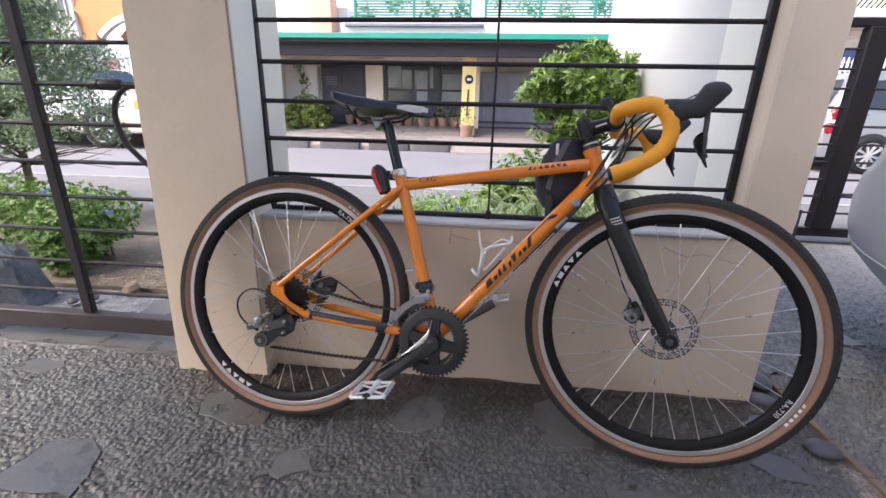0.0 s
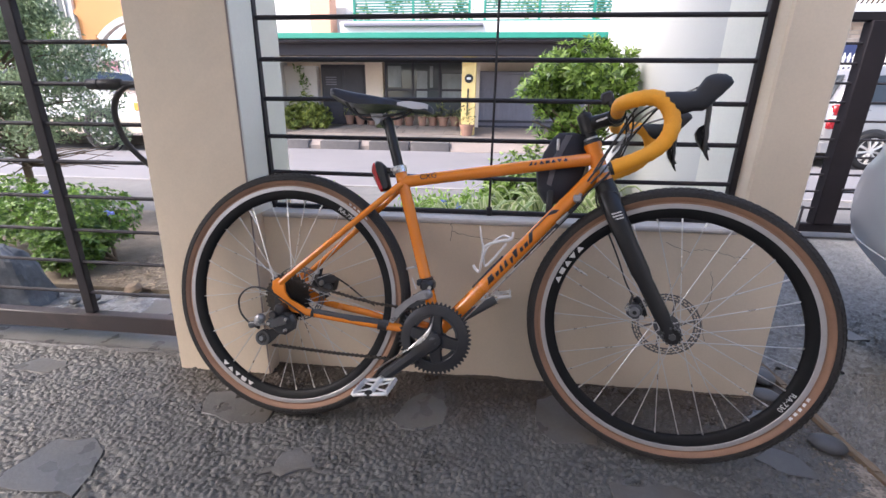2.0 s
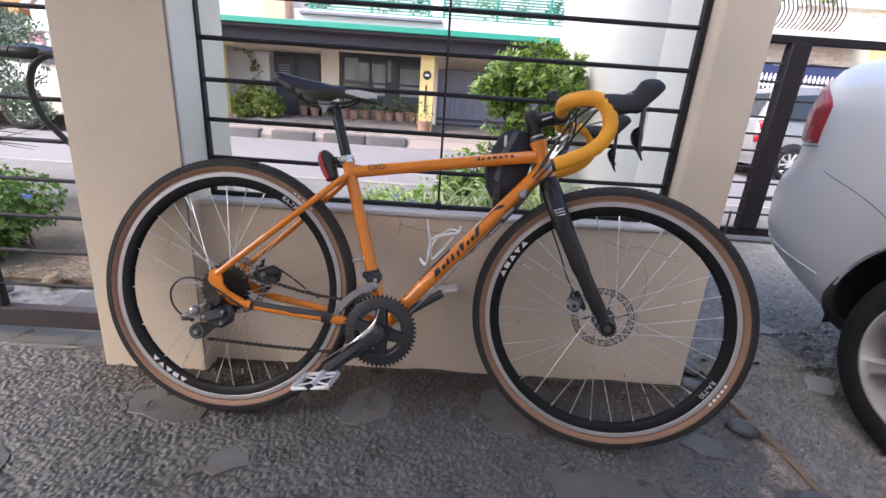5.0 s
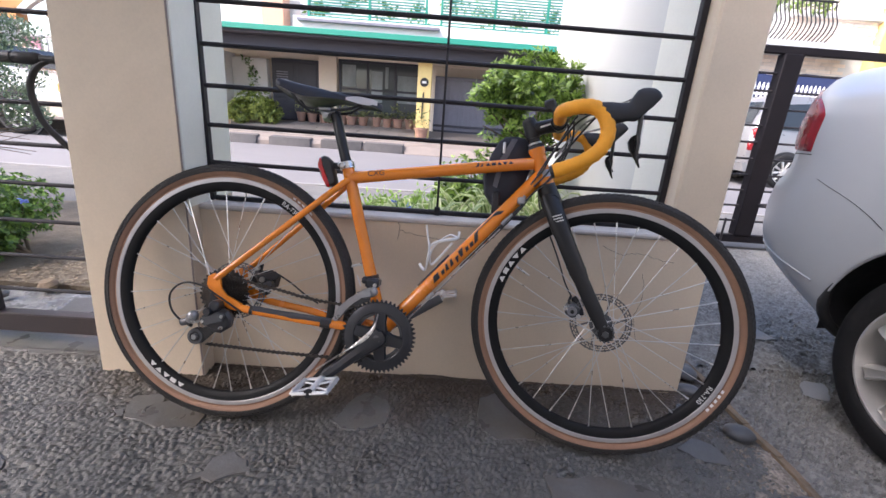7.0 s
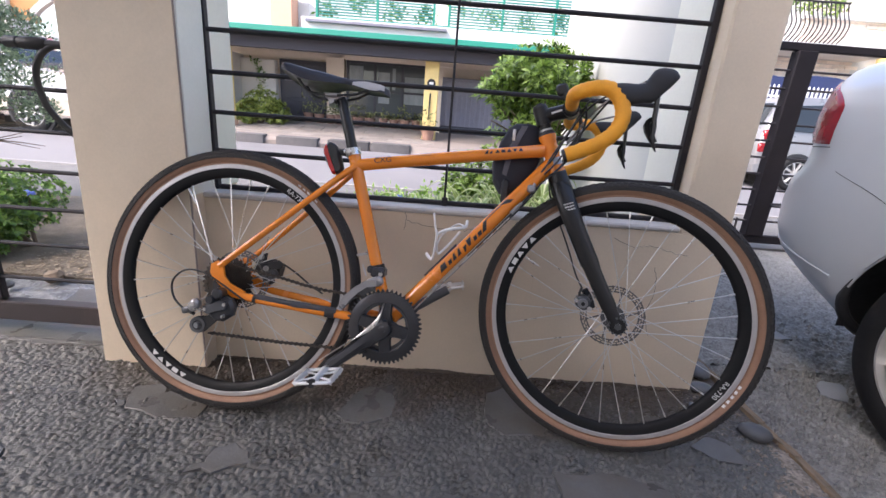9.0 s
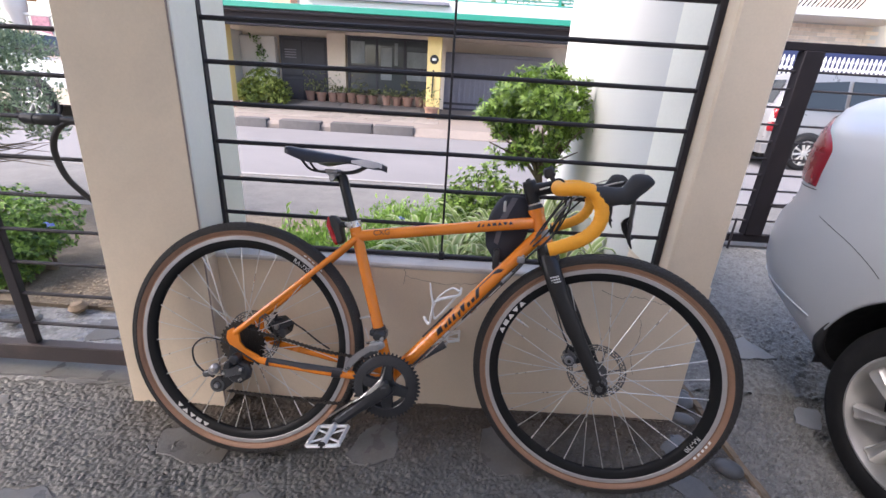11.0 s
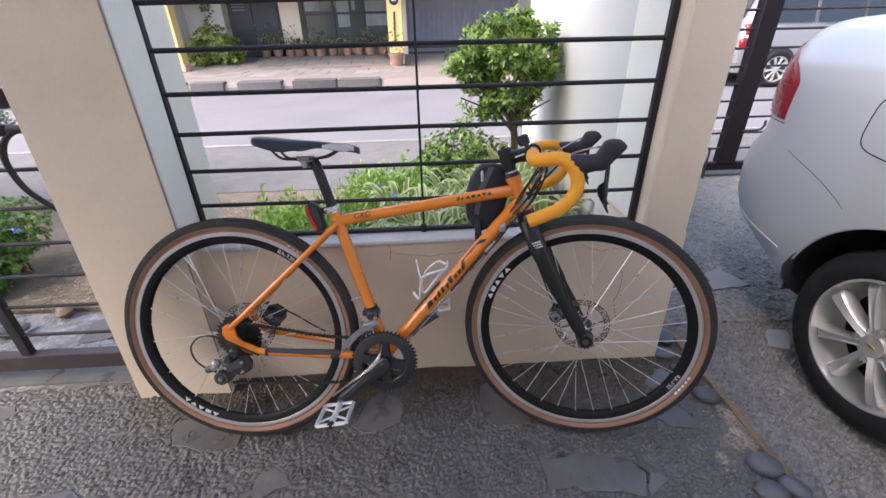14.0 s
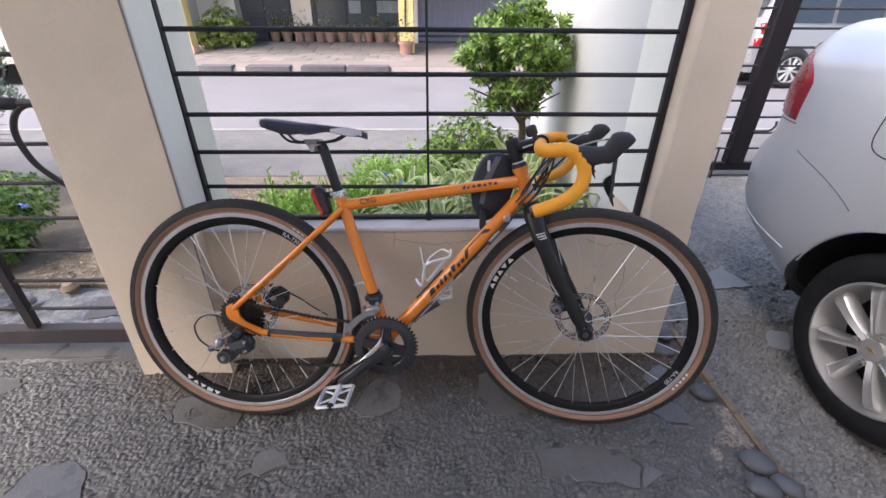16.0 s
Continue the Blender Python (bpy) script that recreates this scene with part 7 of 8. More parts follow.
part("plaque_bar", Geo().box((-0.545, 12.322, 1.63), (-0.435, 12.33, 1.69), 0.004).moved(CO), WHITEPL, col)
part("bracket", Geo().tube([(-0.52, 12.30, 0.7), (-0.50, 12.33, 1.4)], 0.02, 8).moved(CO), BLACK, col)
part("cap_spike", Geo().prism([(-0.56, 2.36), (-0.44, 2.36), (-0.49, 2.66)], 12.46, 12.54).moved(CO), HOUSEWHITE, col)

left_col = thing("yellow_column", "cream yellow square carport column beside a shrub", "column", pose(-6.09, 12.3, 0.16))
part("shaft", Geo().box((-0.17, -0.15, 0.0), (0.17, 0.15, 2.25), 0.012), YELLOW, left_col)
part("footing", Geo().box((-0.20, -0.18, 0.0), (0.20, 0.18, 0.16), 0.012), HOUSEPINK, left_col, "salmon painted footing")

gt = thing("house_gate", "grey steel gate with upright bars across the street", "gate", pose(1.2, 13.6, 0.16))
GO = Matrix.Translation((-1.2, -13.6, -0.16))
part("gate_panel", Geo().box((-0.28, 13.62, 0.30), (2.9, 13.66, 1.95), 0.005).moved(GO), GREYGATE, gt)
for k in range(22):
    x = -0.22 + 0.145 * k
    h = 1.75 - 0.35 * abs(math.sin(k * 1.1))
    part("gate_bar", Geo().box((x, 13.57, 0.42), (x + 0.05, 13.61, h), 0.006).moved(GO), GREYGATE, gt)
for z in (0.34, 0.50, 1.86):
    part("gate_rail", Geo().box((-0.28, 13.55, z), (2.9, 13.60, z + 0.07), 0.006).moved(GO), DARKWOOD if z < 0.6 else GREYGATE, gt)
part("gate_post", Geo().box((-0.34, 13.5, 0.16), (-0.22, 13.68, 2.1), 0.01).moved(GO), HOUSEBEIGE, gt)


def potted(x, y, z, r, h, plant=0.0):
    root = thing("flower_pot", "terracotta flower pot in a row by the window", "flower pot", pose(x, y, z), "flower pots")
    part("pot", Geo().lathe([(0, 0), (r * 0.72, 0), (r * 0.95, h * 0.82), (r * 1.08, h * 0.83), (r * 1.08, h), (r * 0.92, h), (r * 0.88, h * 0.9), (0, h * 0.9)], 18, axis="z"), TERRACOTTA, root)
    if plant:
        fol = Geo()
        leaves_into(fol, [(0.12 * rng.normal(), 0.12 * rng.normal(), h + plant * abs(rng.normal(0.5, 0.35))) for _ in range(60)], 0.10, 0.04)
        tagged(part("plant", fol, OLIVE, root, fix=False), kind="stuff")


def leaves_into(g, centres, length, width, droop=0.25, out=None, jitter=1.0):
    """Adds folded leaves at the given places; out: a middle point that they grow away from."""
    n = len(centres)
    for c in centres:
        c = Vector(c)
        d = Vector(rng.normal(0, 1, 3))
        if out is not None:
            d = d * 0.75 * jitter + (c - Vector(out)).normalized()
        d = d.normalized()
        s = d.cross(Vector(rng.normal(0, 1, 3))).normalized()
        u = s.cross(d)
        ln, wd = length * rng.uniform(0.65, 1.3), width * rng.uniform(0.7, 1.2)
        o = len(g.v)
        mid, tip = c + d * ln * 0.45, c + d * ln - u * ln * droop
        g.v += [tuple(c), tuple(mid + s * wd * 0.5 + u * wd * 0.12), tuple(mid - u * wd * 0.05), tuple(mid - s * wd * 0.5 + u * wd * 0.12), tuple(tip)]
        g.f += [(o, o + 1, o + 2), (o, o + 2, o + 3), (o + 1, o + 4, o + 2), (o + 2, o + 4, o + 3)]


for k in range(12):
    x = -4.35 + 0.335 * k + 0.04 * rng.normal()
    potted(x, 13.78 + 0.05 * rng.normal(), 0.36, 0.152 + 0.015 * rng.normal(), 0.25 + 0.05 * rng.random(), 0.42 if k in (0, 1, 2, 5, 9) else 0.16)
potted(-0.50, 12.1, 0.17, 0.19, 0.30, 0.45)

# kerb stones: dark blocks with pale worn concrete between them, and a ramp in front of the gate
kerb_edges = [(-4.50, -3.85), (-3.57, -2.70), (-2.48, -1.61), (-1.56, -0.73)]
x = -4.62
while x > -30:
    w = rng.uniform(0.84, 0.92)
    kerb_edges.append((x - w, x))
    x -= w + rng.choice([0.05, 0.22])
x = 2.7
while x < 30:
    w = rng.uniform(0.84, 0.92)
    kerb_edges.append((x, x + w))
    x += w + rng.choice([0.05, 0.22])
for x0, x1 in kerb_edges:
    w = x1 - x0
    g = Geo().prism([(-0.13, -0.12), (-0.10, 0.175 + 0.006 * rng.normal()), (0.12, 0.19), (0.13, -0.12)], -w / 2, w / 2, "x", 0.012)
    ob = part("kerb_stone", g, KERB, None)
    ob.matrix_world = pose((x0 + x1) / 2, 9.385 + 0.008 * rng.normal(), 0, 0, 0, 0.4 * rng.normal())
    tagged(ob, "weathered dark kerb stone along the far side of the road", "kerb stone", "kerb stones")
bed = Geo()
for a, b2 in ((-70, -0.70), (2.66, 70)):
    bed.prism([(9.32, -0.1), (9.33, 0.08), (9.38, 0.125), (9.53, 0.158), (9.53, -0.1)], a, b2, "x")
setting("kerb_bed", bed, PAVING, "pale worn concrete between the kerb stones", "kerb")
setting("kerb_ramp", Geo().prism([(9.20, -0.1), (9.22, 0.012), (9.53, 0.157), (9.53, -0.1)], -0.695, 2.655, "x"), PAVING, "worn concrete ramp at the neighbour's gate", "ramp")

# ---------------------------------------------------------------- orange house, far
OO = (-15.0, 17.0, 0.15)
oh = thing("orange_house", "orange rendered house with white trimmed arches and a balustrade", "house", pose(*OO))


def ob_(name, lo, hi, m, label="", parent=None, b=0.02):
    return hbox(parent or oh, name, lo, hi, m, label, b, OO)


ob_("wall", (-16.1, 17.0, 4.1), (-9.0, 17.5, 8.0), HOUSEORANGE)
ob_("wall", (-16.1, 17.02, 3.03), (-15.45, 17.48, 4.1), HOUSEORANGE)
ob_("side_wall", (-22.0, 16.9, 0.15), (-16.1, 17.4, 8.0), HOUSEWHITE, "white side wall")
ob_("inner_wall", (-16.1, 19.6, 0.15), (-9.0, 19.8, 6.0), HOUSEORANGE)


def arch_band(cx, z0, r0, r1, y0, y1, w0=0.35, w1=2.35):
    g = Geo()
    rows = []
    for w in np.linspace(w0, w1, 25):
        cs, sn = math.cos(w), math.sin(w)
        rows.append([(cx + r0 * cs, y0, z0 + r0 * sn), (cx + r1 * cs, y0, z0 + r1 * sn), (cx + r1 * cs, y1, z0 + r1 * sn), (cx + r0 * cs, y1, z0 + r0 * sn), (cx + r0 * cs, y0, z0 + r0 * sn)])
    return g.grid(rows).moved(Matrix.Translation(-Vector(OO)))


part("arch_trim", arch_band(-13.3, 1.4, 2.55, 2.76, 16.80, 17.0), HOUSEWHITE, oh)
part("arch_wall", arch_band(-13.3, 1.4, 2.74, 4.0, 16.90, 17.2), HOUSEORANGE, oh)
part("arch_trim", arch_band(-13.3, 1.4, 1.80, 1.95, 18.0, 18.2), HOUSEWHITE, oh)
part("arch_wall", arch_band(-13.3, 1.4, 1.94, 2.9, 18.05, 18.3), HOUSEORANGE, oh)
for x in (-15.66, -10.9):
    part("column", Geo().lathe([(0, 0.15), (0.34, 0.15), (0.34, 0.5), (0.27, 0.6), (0.26, 2.45), (0.32, 2.60), (0.36, 2.78), (0.36, 3.03), (0, 3.03)], 24, (x, 16.75, 0), "z").moved(Matrix.Translation(-Vector(OO))), HOUSEWHITE, oh)
win_o = ob_("window", (-17.05, 16.86, 3.9), (-16.35, 16.92, 6.2), DARKGLASS)
for x in (-17.05, -16.70, -16.39):
    ob_("window_frame", (x, 16.83, 3.9), (x + 0.05, 16.87, 6.2), HOUSEWHITE, parent=win_o, b=0.005)
rail = ob_("balustrade_rail", (-15.32, 16.62, 2.48), (-10.5, 16.72, 2.58), HOUSEWHITE)
for k in range(24):
    ob_("baluster", (-15.28 + 0.2 * k, 16.64, 1.2), (-15.21 + 0.2 * k, 16.70, 2.48), HOUSEWHITE, parent=rail, b=0.01)
BANNER = mat("printed_banner", (0.62, 0.30, 0.36), 0.6, var=0.45, scale=5, grain=18, bump=0)
ob_("banner", (-15.05, 16.58, 1.86), (-14.42, 16.61, 2.47), BANNER, "pinkish printed banner", b=0.004)

# ---------------------------------------------------------------- house at the right across the street
RO = (11.0, 14.5, 0.15)
rh = thing("tan_house", "white and tan house with a curved iron balcony and stone cladding", "house", pose(*RO))


def rb(name, lo, hi, m, label="", parent=None, b=0.02):
    return hbox(parent or rh, name, lo, hi, m, label, b, RO)


rb("wall", (5.2, 14.6, 0.15), (19.0, 15.0, 7.5), HOUSEWHITE)
rb("balcony_slab", (5.2, 13.5, 3.40), (12.6, 14.6, 3.62), HOUSEWHITE)
clad = rb("stone_cladding", (10.6, 14.44, 3.62), (13.2, 14.58, 5.2), BRICKTAN)
for j in range(14):
    for k in range(7):
        w = 0.36
        x = 10.6 + w * k + (0.18 if j % 2 else 0)
        ob = rb("cladding_stone", (x, 14.41 + 0.015 * rng.random(), 3.64 + 0.108 * j), (min(13.2, x + w - 0.012), 14.445, 3.64 + 0.108 * j + 0.098), BRICKTAN, parent=clad, b=0.006)
for j in range(7):
    for k in range(18):
        w = 0.40
        x = 5.3 + w * k + (0.2 if j % 2 else 0)
        rb("cladding_stone", (x, 14.57 + 0.015 * rng.random(), 2.62 + 0.108 * j), (x + w - 0.012, 14.605, 2.62 + 0.108 * j + 0.098), BRICKTAN, parent=clad, b=0.006)
rb("wall_cap", (10.5, 14.3, 4.45), (13.3, 14.7, 4.62), HOUSEWHITE)
railr = rb("balcony_rail", (6.0, 13.48, 4.62), (11.0, 13.53, 4.68), IRON)
for k in range(40):
    x = 6.1 + 0.124 * k
    pts = curve_pts([(x, 13.52, 3.62), (x + 0.02, 13.36, 3.80), (x + 0.03, 13.30, 4.05), (x + 0.01, 13.42, 4.35), (x, 13.50, 4.62)], 4)
    part("baluster", Geo().tube(pts, 0.018, 6).moved(Matrix.Translation(-Vector(RO))), IRON, railr)
rb("corner_pilaster", (13.2, 14.2, 0.15), (13.7, 14.8, 7.5), YELLOW)
FO = (10.0, 11.6, 0.15)
fence = thing("picket_fence", "white spear-topped fence with a blue cover behind it", "fence", pose(*FO))
for k in range(64):
    x = 5.6 + 0.112 * k
    part("picket", Geo().prism([(x, 0.3), (x + 0.036, 0.3), (x + 0.036, 2.09), (x + 0.054, 2.10), (x + 0.018, 2.22), (x - 0.018, 2.10), (x, 2.09)], 11.6, 11.63).moved(Matrix.Translation(-Vector(FO))), WHITEPL, fence)
for z in (0.5, 1.72, 1.92):
    part("fence_rail", Geo().box((5.4, 11.63, z), (13.0, 11.67, z + 0.05), 0.004).moved(Matrix.Translation(-Vector(FO))), WHITEPL, fence)
tarp = Geo().grid([[(5.4 + 0.5 * k, 11.9 + 0.04 * math.sin(2.1 * k + j), 0.2 + 0.57 * j + 0.06 * math.sin(1.7 * k)) for k in range(16)] for j in range(5)])
tagged(part("tarpaulin", tarp, BLUE, None, "blue tarpaulin hung behind a white fence", angle=60), category="tarpaulin")


# ---------------------------------------------------------------- plants
def trunk_geo(paths):
    g = Geo()
    for pts, r0, r1 in paths:
        line = curve_pts(pts, 5)
        n = len(line)
        g.tube(line, [r0 + (r1 - r0) * k / (n - 1) for k in range(n)], 9)
    return g


def ball(n, c, r, hollow=0.55):
    """Points in a lumpy ball, more of them near its skin."""
    out = []
    while len(out) < n:
        d = Vector(rng.normal(0, 1, 3)).normalized()
        q = (hollow + (1 - hollow) * rng.random() ** 0.6)
        lump = 1 + 0.22 * noise.noise(d * 2.3 + Vector(c)) + 0.08 * noise.noise(d * 6.0)
        out.append((c[0] + d.x * r[0] * q * lump, c[1] + d.y * r[1] * q * lump, c[2] + d.z * r[2] * q * lump))
    return out


def tuft_leaves(g, centres, mid, length, width, count=6):
    """Rosettes of leaves at shoot tips that face away from mid."""
    for c in centres:
        c = Vector(c)
        ax = ((c - Vector(mid)).normalized() + Vector(rng.normal(0, 0.35, 3)) + Vector((0, 0, 0.35))).normalized()
        s0 = ax.orthogonal().normalized()
        t0 = ax.cross(s0)
        for k in range(count):
            w = 2 * math.pi * (k + rng.random() * 0.5) / count
            d = (ax * rng.uniform(0.35, 0.9) + (s0 * math.cos(w) + t0 * math.sin(w))).normalized()
            s = d.cross(ax)
            if s.length < 1e-3:
                continue
            s.normalize()
            u = s.cross(d)
            ln, wd = length * rng.uniform(0.7, 1.25), width * rng.uniform(0.8, 1.2)
            o = len(g.v)
            m1, tip = c + d * ln * 0.55, c + d * ln - ax * ln * 0.12
            g.v += [tuple(c), tuple(m1 + s * wd * 0.5 + u * wd * 0.1), tuple(m1), tuple(m1 - s * wd * 0.5 + u * wd * 0.1), tuple(tip)]
            g.f += [(o, o + 1, o + 2), (o, o + 2, o + 3), (o + 1, o + 4, o + 2), (o + 2, o + 4, o + 3)]


SOILZ = 0.02
setting("planter_bed", Geo().box((-0.622, 1.414, -0.14), (0.80, BACK_Y + 0.002, SOILZ), 0.0).box((-0.95, BACK_Y + 0.002, -0.14), (0.80, 3.28, SOILZ), 0.0).box((-4.5, 1.80, -0.14), (-0.951, 3.28, SOILZ), 0.0), SOIL, "bare brown soil of the planting strip", "soil")

# clipped ball tree
tree = thing("clipped_tree", "small clipped tree with a leafy ball crown beside the white wall", "tree", pose(0.60, 2.45, SOILZ))
TO = Matrix.Translation((-0.60, -2.45, -SOILZ))
limbs = [([(0.60, 2.45, SOILZ), (0.585, 2.44, 0.30), (0.60, 2.43, 0.55), (0.575, 2.43, 0.70)], 0.026, 0.018)]
for k in range(26):
    a = 2 * math.pi * k / 16 * 1.7
    z0 = 0.62 + 0.02 * (k % 5)
    limbs.append(([(0.58, 2.43, z0), (0.58 + 0.10 * math.cos(a), 2.43 + 0.10 * math.sin(a), z0 + 0.10), (0.53 + 0.24 * math.cos(a), 2.40 + 0.22 * math.sin(a), z0 + 0.16 + 0.03 * (k % 4))], 0.009, 0.003))
part("trunk", trunk_geo(limbs).moved(TO), BARK, tree)
crown = Geo()
lobes = [((0.53, 2.40, 1.04), (0.255, 0.26, 0.140)), ((0.36, 2.38, 0.94), (0.145, 0.17, 0.100)), ((0.69, 2.42, 0.97), (0.13, 0.17, 0.110)), ((0.52, 2.38, 0.84), (0.19, 0.18, 0.10)), ((0.44, 2.38, 0.76), (0.14, 0.14, 0.06)), ((0.61, 2.42, 0.72), (0.085, 0.10, 0.06))]
for (c, r), n in zip(lobes, (520, 170, 170, 190, 70, 40)):
    spots = [p for p in ball(n * 2, c, r, 0.55) if noise.noise(Vector(p) * 12.0) > 0.0][:n]
    tuft_leaves(crown, spots, (c[0], c[1], c[2] - 0.05), 0.044, 0.0128, 7)
part("crown", crown.moved(TO), LEAF, tree, fix=False)

# low shrub at its foot
def shrub(name, label, at, lobes, n, length, width, material, twig=True):
    root = thing(name, label, "shrub", pose(*at))
    inv = Matrix.Translation(-Vector(at))
    if twig:
        tw = []
        for k in range(12):
            a = 2.4 * k
            c, r = lobes[k % len(lobes)]
            tw.append(([at, (at[0] * 0.5 + c[0] * 0.5 + 0.04 * math.cos(a), at[1] * 0.5 + c[1] * 0.5, (at[2] + c[2]) / 2), (c[0] + 0.6 * r[0] * math.cos(a), c[1] + 0.6 * r[1] * math.sin(a), c[2] + 0.4 * r[2])], 0.009, 0.002))
        part("stems", trunk_geo(tw).moved(inv), BARK, root)
    fol = Geo()
    for c, r in lobes:
        tuft_leaves(fol, ball(n // len(lobes), c, r, 0.4), (c[0], c[1], c[2] - r[2] * 0.5), length, width, 6)
    part("foliage", fol.moved(inv), material, root, fix=False)
    return root


shrub("low_shrub", "low leafy green shrub under the clipped tree", (0.32, 2.5, SOILZ), [((0.30, 2.5, 0.52), (0.19, 0.2, 0.15)), ((0.45, 2.45, 0.42), (0.15, 0.2, 0.17)), ((0.18, 2.5, 0.42), (0.11, 0.15, 0.15))], 620, 0.032, 0.0135, LEAF)

# strap-leaved clumps with pale margins
def strap_clump(x, y, n, reach, high, wide=0.046):
    root = thing("strap_leaved_plant", "clump of arching cream-edged strap leaves", "plant", pose(x, y, SOILZ), "strap-leaved plants")
    g, margin = Geo(), []
    for k in range(n):
        a = rng.uniform(0, 2 * math.pi)
        d = Vector((math.cos(a), math.sin(a), 0))
        s = Vector((-d.y, d.x, 0))
        ln, h = reach * rng.uniform(0.5, 1.15), high * 1.25 * rng.uniform(0.6, 1.1)
        wd = wide * rng.uniform(0.7, 1.2)
        o = len(g.v)
        m = 8
        base = d * 0.03 * rng.random()
        for i in range(m + 1):
            t = i / m
            p = base + d * ln * (t ** 1.15) + Vector((0, 0, h * (2.0 * t - 1.42 * t * t)))
            w = wd * (0.55 + 0.9 * t if t < 0.4 else 0.91 * (1 - ((t - 0.4) / 0.6) ** 1.6))
            for q, mg in ((-1, 1), (-0.62, 0.25), (0, 0), (0.62, 0.25), (1, 1)):
                g.v.append(tuple(p + s * (w * 0.5 * q) + Vector((0, 0, 0.18 * w * abs(q)))))
                margin.append(0.95 * mg)
        for i in range(m):
            for q in range(4):
                g.f.append((o + i * 5 + q, o + i * 5 + q + 1, o + (i + 1) * 5 + q + 1, o + (i + 1) * 5 + q))
    ob = part("leaves", g, STRAP, root, fix=False, angle=60)
    at = ob.data.attributes.new("margin", "FLOAT", "POINT")
    at.data.foreach_set("value", margin)


for x, y, n, reach, high in ((0.22, 1.64, 44, 0.24, 0.50), (0.50, 1.66, 44, 0.24, 0.50), (0.10, 1.82, 60, 0.32, 0.50), (0.40, 1.90, 66, 0.34, 0.54), (0.62, 1.85, 54, 0.28, 0.50), (0.28, 2.15, 60, 0.32, 0.50), (0.55, 2.2, 54, 0.28, 0.58), (-0.02, 2.10, 46, 0.28, 0.42), (0.66, 2.6, 36, 0.22, 0.46)):
    strap_clump(x, y, n, reach, high)

# low weeds
def weeds(name, label, boxes, n, length, width, material):
    g = Geo()
    for x0, x1, y0, y1, h in boxes:
        k = int(n * (x1 - x0) * (y1 - y0))
        for _ in range(k):
            x, y = rng.uniform(x0, x1), rng.uniform(y0, y1)
            hh = h * (0.35 + 0.65 * rng.random()) * (0.75 + 0.5 * noise.noise((x * 2.5, y * 2.5, 0.3)))
            a = rng.uniform(0, 6.28)
            tip = Vector((x + 0.06 * math.cos(a), y + 0.06 * math.sin(a), SOILZ + hh))
            g.tube([(x, y, SOILZ), tip], 0.0016, 3, caps=False)
            leaves_into(g, [tip - Vector((0, 0, hh * t)) + Vector(rng.normal(0, 0.018, 3)) for t in rng.random(7) ** 1.5], length, width, out=(x, y, SOILZ - 0.1))
    return tagged(part(name, g, material, None, label, fix=False), category="weeds", kind="stuff")


weeds("ground_cover", "bright green low weeds and ground cover in the planting strip", [(-0.52, 0.10, 1.47, 1.72, 0.60), (-0.42, 0.02, 1.72, 2.4, 0.48), (-0.66, -0.42, 1.72, 2.3, 0.42), (-0.35, 0.3, 2.3, 3.0, 0.34), (-0.9, -0.66, 1.7, 2.6, 0.24)], 1900, 0.036, 0.018, LEAF2)
weeds("tall_weeds", "slender pale green weeds rising behind the low wall", [(-0.66, -0.53, 1.78, 1.95, 0.66), (-0.52, -0.36, 1.72, 1.95, 0.56)], 700, 0.034, 0.017, LEAF2)
fl = Geo()
for x, y, z in ((-0.14, 2.25, 0.40), (-0.05, 2.05, 0.42), (-0.30, 1.9, 0.40)):
    leaves_into(fl, [(x, y, z)] * 6, 0.022, 0.018)
tagged(part("blue_flowers", fl, PETAL, None, "scattered small blue flowers among the weeds", fix=False), category="flowers", kind="stuff")

# left garden: flowering shrub, conifer, boulder
shrub("flowering_shrub", "dense bright green shrub with a few blue flowers behind the fence", (-2.0, 2.15, SOILZ),
      [((-2.09, 2.15, 0.26), (0.20, 0.28, 0.17)), ((-2.40, 2.2, 0.27), (0.26, 0.32, 0.18)), ((-2.06, 1.95, 0.13), (0.14, 0.13, 0.10)), ((-2.08, 2.02, 0.20), (0.18, 0.2, 0.14)), ((-2.75, 2.2, 0.30), (0.28, 0.3, 0.18))], 2300, 0.031, 0.0125, LEAFD)
fl = Geo()
for x, y, z in ((-1.82, 2.0, 0.34), (-2.05, 1.90, 0.44)):
    leaves_into(fl, [(x, y, z)] * 7, 0.024, 0.020)
tagged(part("shrub_flowers", fl, PETAL, None, "a few small blue flowers on a shrub", fix=False), category="flowers", kind="stuff")

con = thing("conifer", "dense grey-green juniper with bare lower twigs behind the fence", "tree", pose(-3.15, 2.75, SOILZ))
CI = Matrix.Translation((3.15, -2.75, -SOILZ))
paths = [([(-3.15, 2.75, SOILZ), (-3.08, 2.72, 0.5), (-3.15, 2.75, 1.1), (-3.05, 2.72, 2.2)], 0.028, 0.012)]
fol = Geo()
for k in range(125):
    z0 = 0.48 + 1.5 * (k / 125)
    e = Vector((rng.uniform(-3.6, -2.52 if z0 < 1.25 else -2.90), rng.uniform(2.45, 3.0), z0 + rng.uniform(0.06, 0.24)))
    hub = Vector((-3.10, 2.73, z0))
    paths.append(([tuple(hub), tuple(hub.lerp(e, 0.5) + Vector((0, 0, 0.04))), tuple(e)], 0.009, 0.002))
    r = rng.uniform(0.075, 0.130)
    d = (e - hub).normalized()
    pts = []
    for _ in range(400):
        v = Vector(rng.normal(0, 1, 3)).normalized() * r * rng.uniform(0.55, 1.0)
        pts.append(e + v + d * v.dot(d) * 0.5)
    leaves_into(fol, pts, 0.030, 0.012, out=e - Vector((0, 0, r)))
